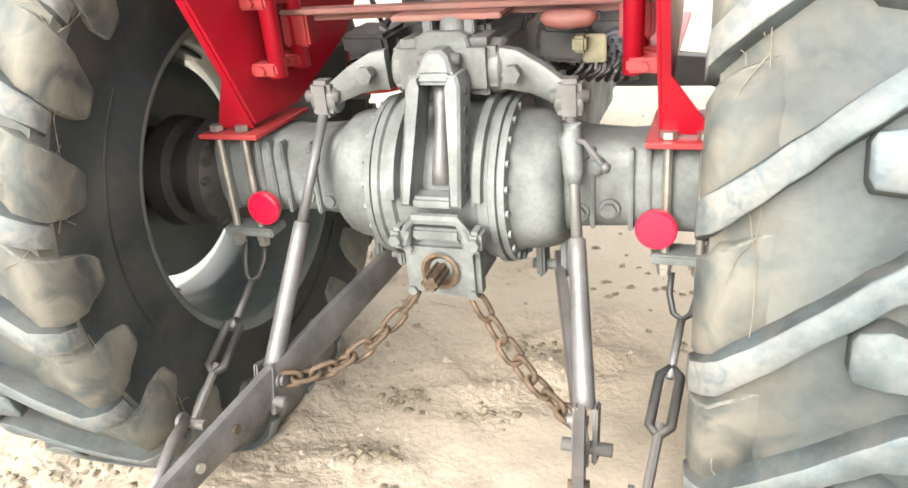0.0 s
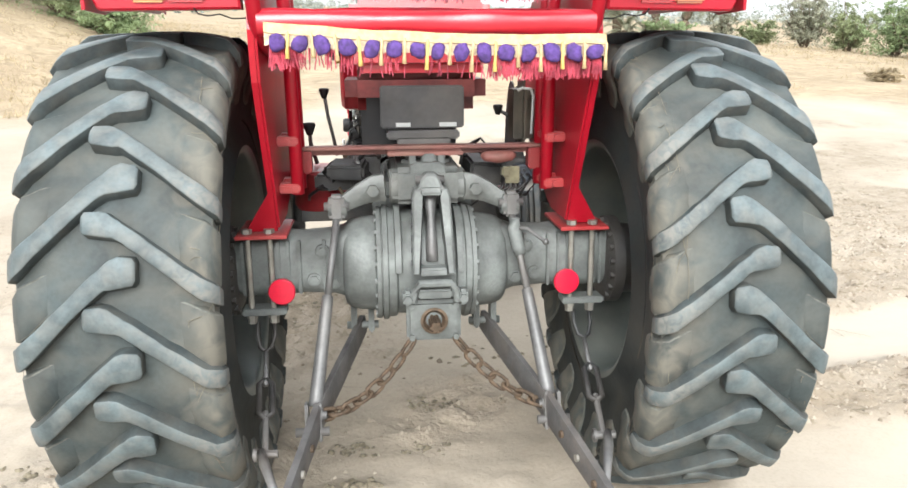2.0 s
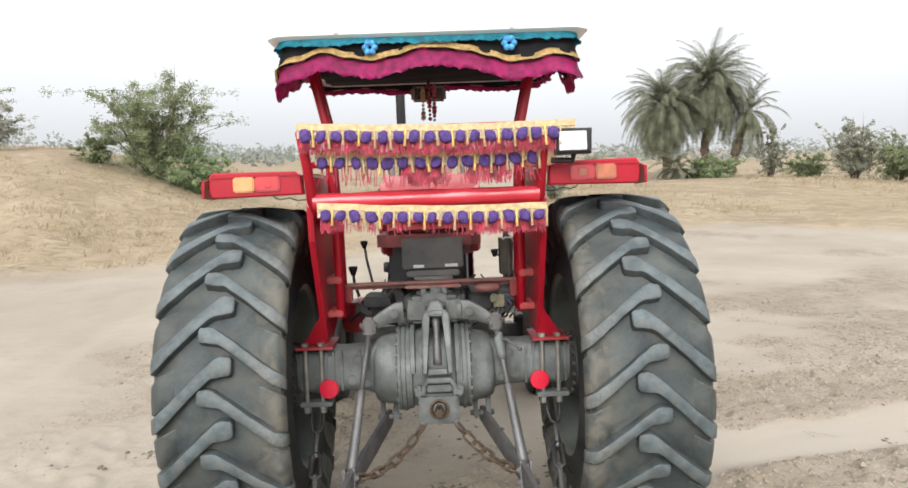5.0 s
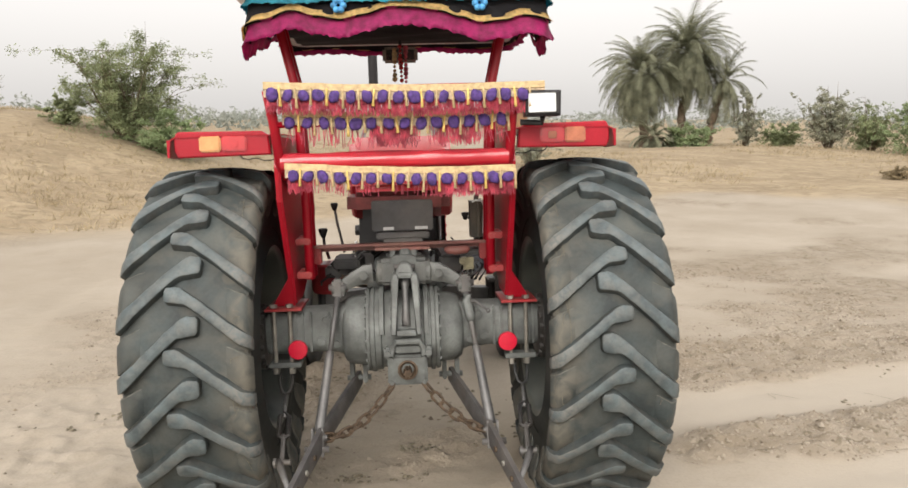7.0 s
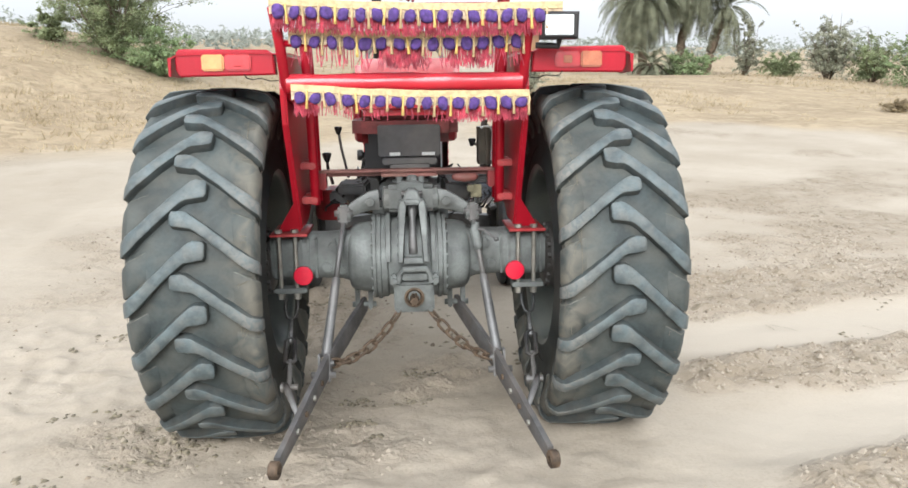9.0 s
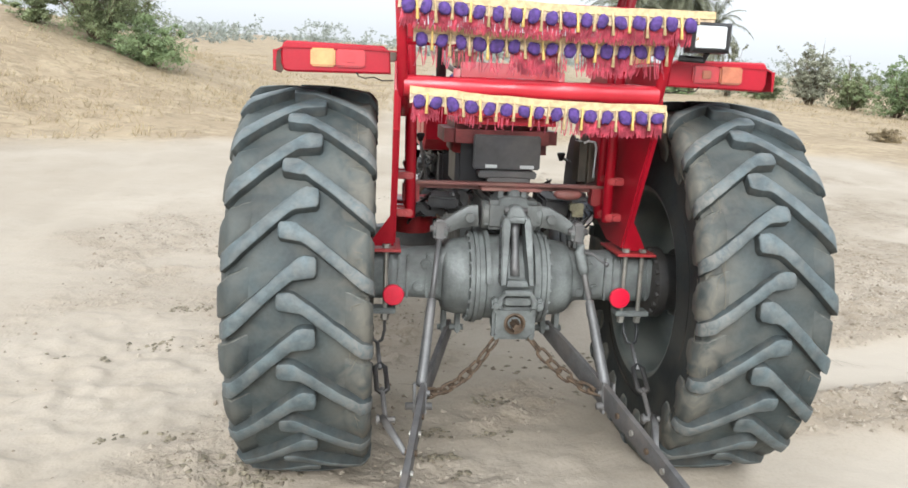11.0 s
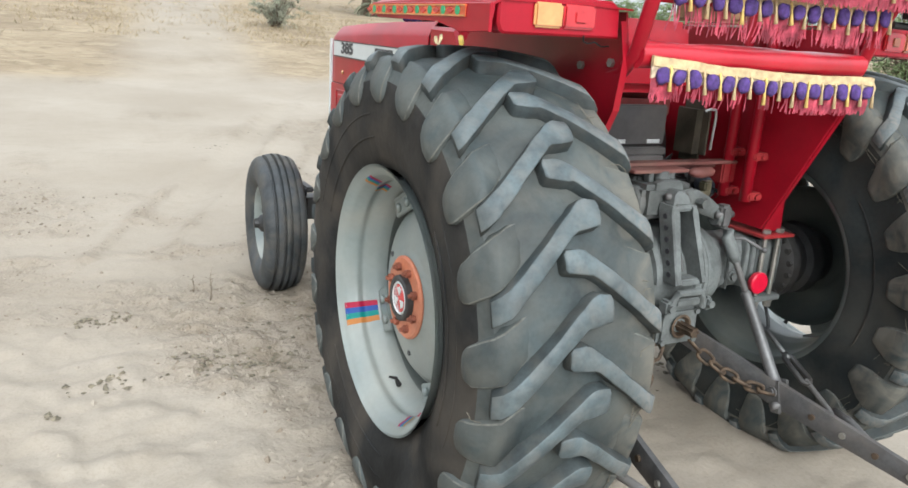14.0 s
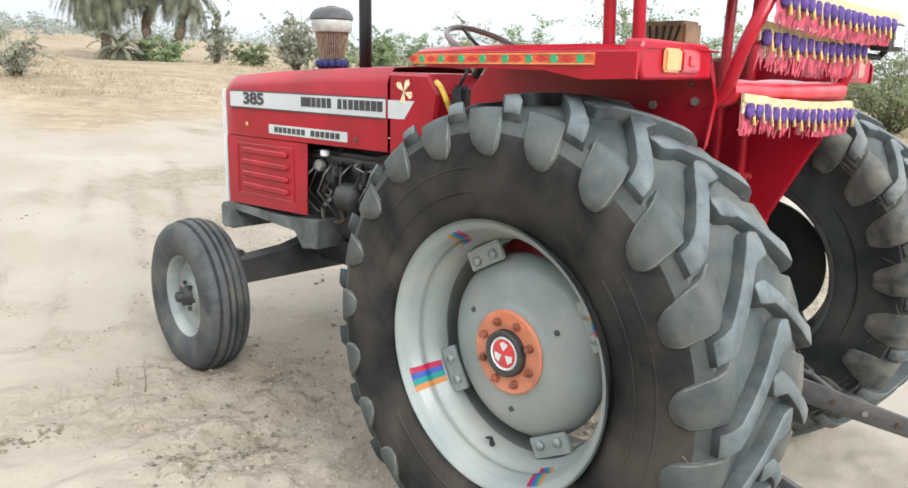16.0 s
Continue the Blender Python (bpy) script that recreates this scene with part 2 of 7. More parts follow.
def plate(bm, outline, x0, x1, axis="X", bevel=0.0, mi=0):
    """A flat plate: an outline of two coordinates, pushed from x0 to x1 along an axis."""
    def at(p, d):
        return {"X": (d, p[0], p[1]), "Y": (p[0], d, p[1]), "Z": (p[0], p[1], d)}[axis]
    a = [bm.verts.new(at(p, x0)) for p in outline]
    b = [bm.verts.new(at(p, x1)) for p in outline]
    ring_faces(bm, a, b, mi)
    fa, fb = bm.faces.new(a[::-1]), bm.faces.new(b)
    fa.material_index = fb.material_index = mi
    if bevel:
        bmesh.ops.bevel(bm, geom=list({*fa.edges, *fb.edges}), offset=bevel, segments=1, affect="EDGES", clamp_overlap=True, material=-1)
    return bm


def fix(bm):
    bmesh.ops.recalc_face_normals(bm, faces=bm.faces)
    return bm


def nut(bm, p, along, r=0.014, h=0.012, mi=0):
    p = Vector(p)
    return rod(bm, p, p + Vector(along).normalized() * h, r, r, 6, mi)


B = bmesh.new

# ---- ground ----
def blend(v, a, b):
    v = min(1.0, max(0.0, (v - a) / (b - a)))
    return v * v * (3 - 2 * v)


def lanes(x, y):
    """Wheel ruts that run past on the right-hand side: (how deep in a rut, how far in the broken crust between them)."""
    u = y - 0.24 * (x - 1.5) + 0.10 * noise.noise((x * 0.7, y * 0.7, 3))
    on = blend(x, 0.95, 1.7) * (1 - blend(x, 9, 14))
    rut = max(math.exp(-((u - 0.83) / 0.30) ** 4), math.exp(-((u + 0.40) / 0.27) ** 4))
    crust = max(math.exp(-((u - 0.24) / 0.24) ** 4), math.exp(-((u + 1.05) / 0.40) ** 4), 0.8 * math.exp(-((u - 1.6) / 0.5) ** 4))
    return on * rut, on * crust


def blot(x, y, cx, cy, rx, ry):
    return math.exp(-((x - cx) / rx) ** 2 - ((y - cy) / ry) ** 2)


def broken(x, y):
    """How much the smooth sand is broken up: trodden beside the tractor, crumbly between the ruts, in patches elsewhere."""
    rut, crust = lanes(x, y)
    v = noise.noise((x * 0.6, y * 0.6, 9)) + 0.6 * noise.noise((x * 2.1, y * 2.1, 4))
    v += 0.8 * blot(x, y, -1.25, 1.45, 0.5, 0.8) + 0.6 * blot(x, y, -0.5, 1.4, 0.5, 0.5) + 0.6 * blot(x, y, 0.4, 0.5, 0.6, 0.7) + 0.2 * blot(x, y, -1.4, 0.0, 0.4, 0.6)
    v += 0.5 * blot(x, y, -1.15, 3.0, 1.6, 0.12) + 0.35 * blot(x, y, 0.1, -0.4, 0.9, 0.35) + 0.9 * crust - 1.2 * rut
    v += 0.5 * blend(x, 1.0, 2.2) * blend(y - 0.24 * (x - 1.5), 1.2, 1.8) * (1 - blend(y, 6, 9))
    if y > 2.4:
        for x0, turn in ((-1.55, 0.42), (-0.55, 0.42)):
            d = x - x0 - turn * (y - 3.0) + 0.1 * noise.noise((x * 0.5, y * 0.5, 0))
            v += 0.55 * blend(y, 2.4, 3.2) * (1 - blend(y, 7, 11)) * math.exp(-((abs(d) - 0.24) / 0.06) ** 2)
    return blend(v, 0.05, 0.75)


def height(x, y):
    """The sand: the slope on which the tractor stands, a dune with dry grass ahead to the left, ruts and ripples."""
    z = 0.028 * 4 * math.tanh(x / 4) - 0.057 * 3.5 * math.tanh(y / 3.5)
    ex, ey = x + 0.1, y + 3.3
    far = math.hypot(ex, ey)
    az = math.degrees(math.atan2(ex, ey))
    ridge = blend(-az, 6, 28) * (1 - blend(-az, 60, 100))
    z += 0.3 * blend(far, 12, 40)
    z += 2.15 * ridge * blend(far, 14.5 + 3 * noise.noise((az * 0.12, 1, 0)), 27) * (1 - 0.75 * blend(far, 34, 60))
    z += 0.25 * blend(far, 17, 26) * noise.noise((x * 0.09, y * 0.09, 3)) + 0.5 * blend(far, 60, 200) * noise.noise((x * 0.01, y * 0.01, 8))
    near = 1 - blend(far, 10, 30)
    loose = 0.1 + 0.9 * max(broken(x, y), 0.75 * blot(x, y, -1.9, 0.6, 0.9, 1.9), 0.5 * blot(x, y, 0.0, -0.8, 1.2, 0.8))
    rut, crust = lanes(x, y)
    z += near * (0.02 * noise.noise((x * 1.1, y * 1.1, 0)) + 0.009 * noise.noise((x * 2.4, y * 4.2, 6)))
    lump = noise.noise((x * 8, y * 8, 2))
    z += near * loose * (0.034 * noise.noise((x * 3.6, y * 3.6, 5)) + 0.044 * max(-0.15, lump) + 0.014 * noise.noise((x * 17, y * 17, 4)))
    z += near * (0.022 * crust - 0.03 * rut)
    # old tracks running away ahead
    for k, (x0, turn, deep) in enumerate(((-1.55, 0.42, 0.028), (-0.55, 0.42, 0.024), (-3.6, -0.1, 0.02))):
        d = x - x0 - turn * (y - 3.0) + 0.1 * noise.noise((x * 0.5, y * 0.5, k))
        z -= near * blend(y, 2.6, 3.6) * deep * (math.exp(-(d / 0.16) ** 2) - 0.7 * math.exp(-((abs(d) - 0.27) / 0.09) ** 2))
    # sand heaved up round the tyres
    for tx, ty in ((-0.8, 0.0), (0.8, 0.0), (-0.78, 2.28), (0.78, 2.28)):
        d = math.hypot((x - tx) * 1.2, y - ty)
        z += 0.03 * math.exp(-((d - 0.33) / 0.13) ** 2)
    return z


def steps(reach, fine, even, grow):
    """Grid lines: even near the middle, wider and wider outwards."""
    out, s = [0.0], fine
    while out[-1] < reach:
        out.append(out[-1] + s)
        if out[-1] > even:
            s = min(200, s * grow)
    return [-v for v in out[:0:-1]] + out


xs, ys = steps(2500, 0.024, 2.6, 1.05), [v + 0.6 for v in steps(2500, 0.024, 2.8, 1.05)]
gv = [(x, y, height(x, y)) for y in ys for x in xs]
nx = len(xs)
gf = [(j * nx + i, j * nx + i + 1, (j + 1) * nx + i + 1, (j + 1) * nx + i) for j in range(len(ys) - 1) for i in range(nx - 1)]
me = bpy.data.meshes.new("ground")
me.from_pydata(gv, [], gf)
def straw(x, y):
    """Where dry grass litter covers the sand: on the dune and in the field, but not on the sandy track between them."""
    v = math.hypot(x - 1, y + 4) + 5 * noise.noise((x * 0.11, y * 0.11, 2)) + 1.5 * noise.noise((x * 0.5, y * 0.5, 4))
    road = math.exp(-((x + 1.9 - 0.14 * (y + 2) + 0.6 * noise.noise((y * 0.12, 0, 3))) / (1.1 + 0.02 * abs(y))) ** 4) if y > 5 else 0.0
    return blend(v, 16.2, 18.6) * (1 - 0.85 * road)


me.polygons.foreach_set("use_smooth", [True] * len(gf))
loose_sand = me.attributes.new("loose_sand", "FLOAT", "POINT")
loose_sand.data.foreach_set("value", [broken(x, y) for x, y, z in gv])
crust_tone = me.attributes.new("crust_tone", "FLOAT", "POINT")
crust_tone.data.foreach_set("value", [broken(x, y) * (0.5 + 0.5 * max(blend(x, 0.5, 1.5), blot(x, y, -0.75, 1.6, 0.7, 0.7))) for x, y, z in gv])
packed_rut = me.attributes.new("packed_rut", "FLOAT", "POINT")
packed_rut.data.foreach_set("value", [0.8 * lanes(x, y)[0] for x, y, z in gv])
dry_straw = me.attributes.new("dry_straw", "FLOAT", "POINT")
dry_straw.data.foreach_set("value", [straw(x, y) for x, y, z in gv])


def sand_material():
    m = bpy.data.materials.new("pale_sand")
    m.use_nodes = True
    t = m.node_tree
    b = t.nodes["Principled BSDF"]
    b.inputs["Roughness"].default_value = 0.92
    b.inputs["Specular IOR Level"].default_value = 0.2
    co = t.nodes.new("ShaderNodeTexCoord")

    def tex(s, detail=5.0, warp=0.0, squash=(1, 1, 1)):
        mp = t.nodes.new("ShaderNodeMapping")
        mp.inputs["Scale"].default_value = squash
        t.links.new(co.outputs["Object"], mp.inputs[0])
        n = t.nodes.new("ShaderNodeTexNoise")
        n.inputs["Scale"].default_value, n.inputs["Detail"].default_value, n.inputs["Distortion"].default_value = s, detail, warp
        t.links.new(mp.outputs[0], n.inputs["Vector"])
        return n.outputs["Fac"]

    def span(src, p0, p1, lo=0.0, hi=1.0):
        r = t.nodes.new("ShaderNodeMapRange")
        r.inputs[1].default_value, r.inputs[2].default_value, r.inputs[3].default_value, r.inputs[4].default_value = p0, p1, lo, hi
        t.links.new(src, r.inputs[0])
        return r.outputs[0]

    def mix(fac, a, c):
        n = t.nodes.new("ShaderNodeMix")
        n.data_type = "RGBA"
        t.links.new(fac, n.inputs[0])
        for value, k in ((a, 6), (c, 7)):
            if isinstance(value, tuple):
                n.inputs[k].default_value = (*value, 1)
            else:
                t.links.new(value, n.inputs[k])
        return n.outputs[2]

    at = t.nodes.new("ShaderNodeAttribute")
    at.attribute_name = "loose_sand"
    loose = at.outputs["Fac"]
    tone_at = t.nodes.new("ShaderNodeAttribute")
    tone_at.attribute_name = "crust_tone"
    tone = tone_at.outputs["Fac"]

    def times(p, q, op="MULTIPLY"):
        n = t.nodes.new("ShaderNodeMath")
        n.operation = op
        for value, k in ((p, 0), (q, 1)):
            if isinstance(value, (float, int)):
                n.inputs[k].default_value = value
            else:
                t.links.new(value, n.inputs[k])
        return n.outputs[0]

    pack_at = t.nodes.new("ShaderNodeAttribute")
    pack_at.attribute_name = "packed_rut"
    sand = mix(span(tex(0.6, 5), 0.35, 0.65), (0.266, 0.228, 0.180), (0.318, 0.278, 0.226))
    sand = mix(span(tex(4, 6, 0.5, (1, 2, 1)), 0.5, 0.75, 0, 0.35), sand, (0.235, 0.197, 0.150))
    sand = mix(span(tex(70, 3, 0.4), 0.48, 0.68, 0, 0.3), sand, (0.218, 0.18, 0.137))
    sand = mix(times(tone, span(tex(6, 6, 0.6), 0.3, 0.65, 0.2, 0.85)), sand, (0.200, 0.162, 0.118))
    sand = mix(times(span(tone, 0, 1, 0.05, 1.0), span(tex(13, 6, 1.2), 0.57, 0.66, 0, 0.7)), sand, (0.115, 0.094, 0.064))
    sand = mix(pack_at.outputs["Fac"], sand, (0.335, 0.296, 0.245))
    # dry grass litter on the dune and in the field
    dry = t.nodes.new("ShaderNodeAttribute")
    dry.attribute_name = "dry_straw"
    field = dry.outputs["Fac"]
    straw = mix(span(tex(0.35, 5, 0.4), 0.35, 0.65), (0.215, 0.165, 0.108), (0.30, 0.238, 0.158))
    straw = mix(span(tex(1.6, 6, 0.6), 0.5, 0.68, 0, 0.75), straw, (0.34, 0.275, 0.185))
    straw = mix(span(tex(3.2, 7, 1.0), 0.50, 0.66, 0, 0.55), straw, (0.15, 0.116, 0.074))
    t.links.new(mix(field, sand, straw), b.inputs["Base Color"])
    lumps = times(span(loose, 0, 1, 0.12, 1.0), times(tex(11, 6, 0.9), times(tex(38, 4), 0.7), "ADD"))
    tufts = times(field, times(tex(2.4, 7, 1.2), 5.0))
    ripple = times(tex(5, 6, 0.6, (1, 2.6, 1)), 0.17)
    k = t.nodes.new("ShaderNodeBump")
    k.inputs["Strength"].default_value, k.inputs["Distance"].default_value = 0.7, 0.03
    t.links.new(times(times(times(lumps, ripple, "ADD"), tufts, "ADD"), times(tex(60, 4, 0.5), 0.11), "ADD"), k.inputs["Height"])
    t.links.new(k.outputs[0], b.inputs["Normal"])
    return m


SAND = sand_material()
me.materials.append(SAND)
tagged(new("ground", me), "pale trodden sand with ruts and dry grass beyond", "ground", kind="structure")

# ---- the tractor ----
TR = empty("tractor", None, "red and grey farm tractor on sand, dusty, with fringed canopy", "tractor", LEVEL)
AX = 0.735
WX = 0.795


def carcass():
    """Half a profile of the rear tyre, from bead to crown: (out from the middle, radius)."""
    return [(0.205, 0.405), (0.222, 0.425), (0.241, 0.48), (0.254, 0.55), (0.257, 0.61), (0.248, 0.665), (0.228, 0.703), (0.198, 0.719), (0.14, 0.729), (0.07, 0.734), (0, 0.735)]


PITCH = 21


def lug_place(q, lift):
    """A place on the tread: q from the middle line, over the shoulder and down the side wall, raised by lift."""
    if q <= 0.215:
        return q, 0.735 - 0.30 * max(q, 0) ** 2 + lift
    d = q - 0.215
    bend = min(1.0, d / 0.085)
    return 0.215 + 0.036 * math.sin(bend * math.pi / 2) + lift * bend, 0.721 - 0.95 * d + lift * (1 - bend)


def ribbon(bm, side, a0, rows, lift, foot, mi, wall_mi, rim, edge_mi):
    """A raised bar or tongue on the tread, from rows of (q, upper edge, lower edge, share of the lift); rim: how far its edges are rounded."""
    prev = None
    for q, up, low, share in rows:
        row = []
        for s, h in ((up - 0.008, -foot), (up, lift * share - rim), (up + 1.5 * rim, lift * share), ((up + low) / 2, lift * share + 0.001), (low - 1.5 * rim, lift * share), (low, lift * share - rim), (low + 0.006, -foot)):
            x, r = lug_place(q, h)
            a = a0 + s / 0.76
            row.append(bm.verts.new((side * x, r * math.cos(a), r * math.sin(a))))
        if prev:
            for k in range(6):
                bm.faces.new((prev[k], row[k], row[k + 1], prev[k + 1])).material_index = mi if k in (2, 3) else edge_mi if k in (1, 4) else wall_mi
        else:
            bm.faces.new(row).material_index = wall_mi
        prev = row
    bm.faces.new(prev[::-1]).material_index = wall_mi


def lugs(bm, side, phase, slope):
    """Slanting bars of the tread on one side of the tyre, hooked at the nose and cut off at the shoulder, and the tongues into which the floor between them runs out over the side wall."""
    bar = ((-0.062, -0.026, 0.016), (-0.055, -0.037, 0.028), (-0.022, -0.041, 0.035), (-0.004, -0.034, 0.036), (0.010, -0.023, 0.038), (0.022, -0.012, 0.045), (0.034, -0.002, 0.056), (0.05, 0.012, 0.071), (0.07, 0.031, 0.089), (0.095, 0.056, 0.113), (0.12, 0.080, 0.138), (0.145, 0.104, 0.163), (0.17, 0.127, 0.188), (0.19, 0.145, 0.208), (0.207, 0.160, 0.224), (0.224, 0.174, 0.237), (0.240, 0.186, 0.247))
    tongue = ((0.13, -0.020, 0.075, -0.35), (0.16, -0.004, 0.108, 0.0), (0.18, 0.008, 0.132, 0.25), (0.198, 0.018, 0.148, 0.5), (0.215, 0.028, 0.160, 0.8), (0.235, 0.040, 0.171, 1), (0.26, 0.053, 0.181, 1), (0.285, 0.066, 0.188, 1), (0.305, 0.078, 0.187, 1), (0.322, 0.092, 0.181, 0.95), (0.335, 0.110, 0.170, 0.8), (0.342, 0.126, 0.158, 0.5))
    wide = 0.032 if slope < 0.9 else 0.0
    for n in range(PITCH):
        a0 = radians(phase + 360 * n / PITCH)
        j = random.uniform(-0.003, 0.003)
        rows = bar if slope > 0.9 else bar + ((0.262, 0.202, 0.258),)
        worn = [random.uniform(-0.0016, 0.0016) for _ in range(2 * len(rows))]
        ribbon(bm, side, a0, [(q, u * slope + j + worn[k], v * slope + j + worn[-1 - k], 0.92 if k == 0 else 0.55 if q > 0.25 else 1) for k, (q, u, v) in enumerate(rows)], 0.036, 0.012, 1, 6, 0.0022, 1)
        ribbon(bm, side, a0, [((q if slope > 0.9 or q < 0.26 else 0.26 + 1.6 * (q - 0.26)), u * slope - wide + j + random.uniform(-0.002, 0.002), v * slope + 0.3 * wide + j + random.uniform(-0.002, 0.002), up) for q, u, v, up in tongue], 0.015, 0.010, 3, 3, 0.003, 2)


def rim_radius(x):
    """Radius of the pressed rim at a distance x from its outer flange."""
    table = ((0, 0.412), (0.012, 0.402), (0.022, 0.386), (0.05, 0.372), (0.062, 0.366), (0.085, 0.372), (0.105, 0.358), (0.13, 0.345), (0.16, 0.338), (0.25, 0.338), (0.30, 0.350), (0.36, 0.372), (0.44, 0.390), (0.45, 0.412))
    for (a, ra), (b, rb) in zip(table, table[1:]):
        if x <= b:
            return ra + (rb - ra) * (x - a) / (b - a)
    return 0.412


STRIPE = [mat("decal_" + n, tuple(v * 0.5 for v in c), 0.5, 0, 0.05, 8, 60, spec=0.2) for n, c in (("crimson", (0.6, 0.02, 0.08)), ("blue", (0.05, 0.13, 0.5)), ("teal", (0.02, 0.36, 0.32)), ("orange", (0.75, 0.30, 0.08)))]


def rear_wheel(side, mid, phase_out, phase_in):
    """side -1: the left wheel. Built with its axis along x, its middle at the origin."""
    w = empty("rear_wheel", TR, m=pose(mid, 0, AX))
    bm = B()
    half = carcass()
    spin(bm, [(x, r) for x, r in half] + [(-x, r) for x, r in half[-2::-1]], seg=96)
    fix(bm)
    for fc in bm.faces:
        c = fc.calc_center_median()
        fc.material_index = 3 if math.hypot(c.y, c.z) > 0.672 else 0 if side * c.x > 0 else 5
    # moulded arcs on the side wall
    for sd in (-1, 1):
        for a in (20, 140, 260):
            spin(bm, [(sd * x, r) for x, r in ((0.2515, 0.562), (0.2565, 0.564), (0.2565, 0.569), (0.252, 0.571))], seg=24, a0=a, a1=a + 62)
            spin(bm, [(sd * x, r) for x, r in ((0.238, 0.494), (0.2475, 0.496), (0.2485, 0.500), (0.242, 0.502))], seg=24, a0=a, a1=a + 62)
    lugs(bm, side, phase_out, 0.98)
    lugs(bm, -side, phase_in, 0.82)
    for v in bm.verts:
        if side * v.co.x < 0:
            r = math.hypot(v.co.y, v.co.z)
            v.co.x *= 1 - 0.2 * (1 - blend(r, 0.58, 0.72)) * blend(r, 0.41, 0.47)
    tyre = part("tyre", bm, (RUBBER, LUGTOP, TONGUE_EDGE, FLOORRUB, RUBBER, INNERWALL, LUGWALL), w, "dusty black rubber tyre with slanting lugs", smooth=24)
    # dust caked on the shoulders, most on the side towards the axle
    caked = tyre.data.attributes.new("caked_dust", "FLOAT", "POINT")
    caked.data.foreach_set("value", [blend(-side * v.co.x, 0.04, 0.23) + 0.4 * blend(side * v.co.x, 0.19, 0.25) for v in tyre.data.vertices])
    # dry grass strands stuck to the dusty shoulder and side wall
    bm = B()
    for k in range(64):
        sd = -side if k % 8 else side
        a, q = radians(random.uniform(95, 265)), random.uniform(0.17, 0.33)
        da, dq = random.uniform(-0.035, 0.035), random.uniform(-0.012, 0.012)
        line = []
        for _ in range(7):
            x, r = lug_place(q, 0.009)
            if sd != side:
                x *= 1 - 0.2 * (1 - blend(r, 0.58, 0.72)) * blend(r, 0.41, 0.47)
            line.append((sd * x, r * math.cos(a), r * math.sin(a)))
            a, q = a + da, min(0.35, max(0.17, q + dq))
            da, dq = da + random.uniform(-0.02, 0.02), dq + random.uniform(-0.01, 0.01)
        tube(bm, line, 0.0009, 4)
    tagged(part("stuck_grass", bm, STRAND, w), "pale dry grass strands stuck to the tyre", kind="stuff")
    bm = B()
    x0 = side * 0.240
    prof = [k * 0.0075 for k in range(61)]
    spin(bm, [(x0 - side * d, rim_radius(d)) for d in prof] + [(x0 - side * d, rim_radius(d) + 0.006) for d in prof[::-1]], seg=72)
    # inner part of the rim takes the colour with shade painted in
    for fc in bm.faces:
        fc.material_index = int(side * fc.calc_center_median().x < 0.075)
    part("rim", fix(bm), (RIMPAINT, RIMSHADE), w, smooth=40)
    # dished disc, proud towards the outside at its hub
    bm = B()
    face = 0.145
    prof = [(0.0, 0.0), (0.0, 0.13), (-0.008, 0.142), (-0.014, 0.16), (-0.018, 0.19), (-0.028, 0.225), (-0.044, 0.258), (-0.066, 0.284), (-0.088, 0.292)]
    spin(bm, [(side * (face + a), r) for a, r in prof] + [(side * (face + a - 0.01), r) for a, r in prof[::-1]], seg=64)
    fix(bm)
    # back of the disc likewise: shade put into its colour
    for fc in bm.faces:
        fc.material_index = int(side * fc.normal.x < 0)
    part("wheel_disc", bm, (RIMPAINT, RIMSHADE), w, "pale grey painted pressed steel", smooth=40)
    for a in (62, 152, 242, 332):
        bm = B()
        box(bm, (side * 0.075, 0, 0.330), (0.07, 0.15, 0.014), bevel=0.003)
        box(bm, (side * 0.102, 0, 0.302), (0.012, 0.15, 0.060), bevel=0.003)
        for k in (-0.03, 0.03):
            nut(bm, (side * 0.107, k * 1.2, 0.298), (side, 0, 0), 0.016, 0.012)
        cl = part("rim_clip", bm, RIMPAINT, w, smooth=30)
        cl.matrix_basis = pose(0, 0, 0, a - 90, 0, 0)
    bm = B()
    spin(bm, [(side * (face + 0.004), 0.0), (side * (face + 0.01), 0.125), (side * (face + 0.004), 0.132), (side * face, 0.132)], seg=40)
    flange = part("hub_flange", fix(bm), PRIMER, w, "orange primed flange with nuts painted darker for shade", smooth=40)
    for k in range(8):
        a = radians(22.5 + 45 * k)
        bm = B()
        p = (side * (face + 0.008), 0.098 * math.cos(a), 0.098 * math.sin(a))
        nut(bm, p, (side, 0, 0), 0.013, 0.016)
        rod(bm, p, (p[0] + side * 0.026, p[1], p[2]), 0.007, seg=8)
        part("wheel_nut", bm, NUTSHADE, flange)
    bm = B()
    spin(bm, [(side * (face + 0.006), 0.074), (side * (face + 0.026), 0.072), (side * (face + 0.03), 0.066), (side * (face + 0.028), 0.056), (side * (face + 0.02), 0.054)], seg=32)
    part("hub_ring", fix(bm), ENGINE, w, smooth=40)
    bm = B()
    spin(bm, [(side * (face + 0.024), 0.0), (side * (face + 0.024), 0.045), (side * (face + 0.018), 0.055)], seg=32)
    cap = part("hub_cap", fix(bm), REDLENS, w, "crimson cap with a pale ring", smooth=40)
    bm = B()
    spin(bm, [(side * (face + 0.024), 0.045), (side * (face + 0.028), 0.049), (side * (face + 0.024), 0.053)], seg=32)
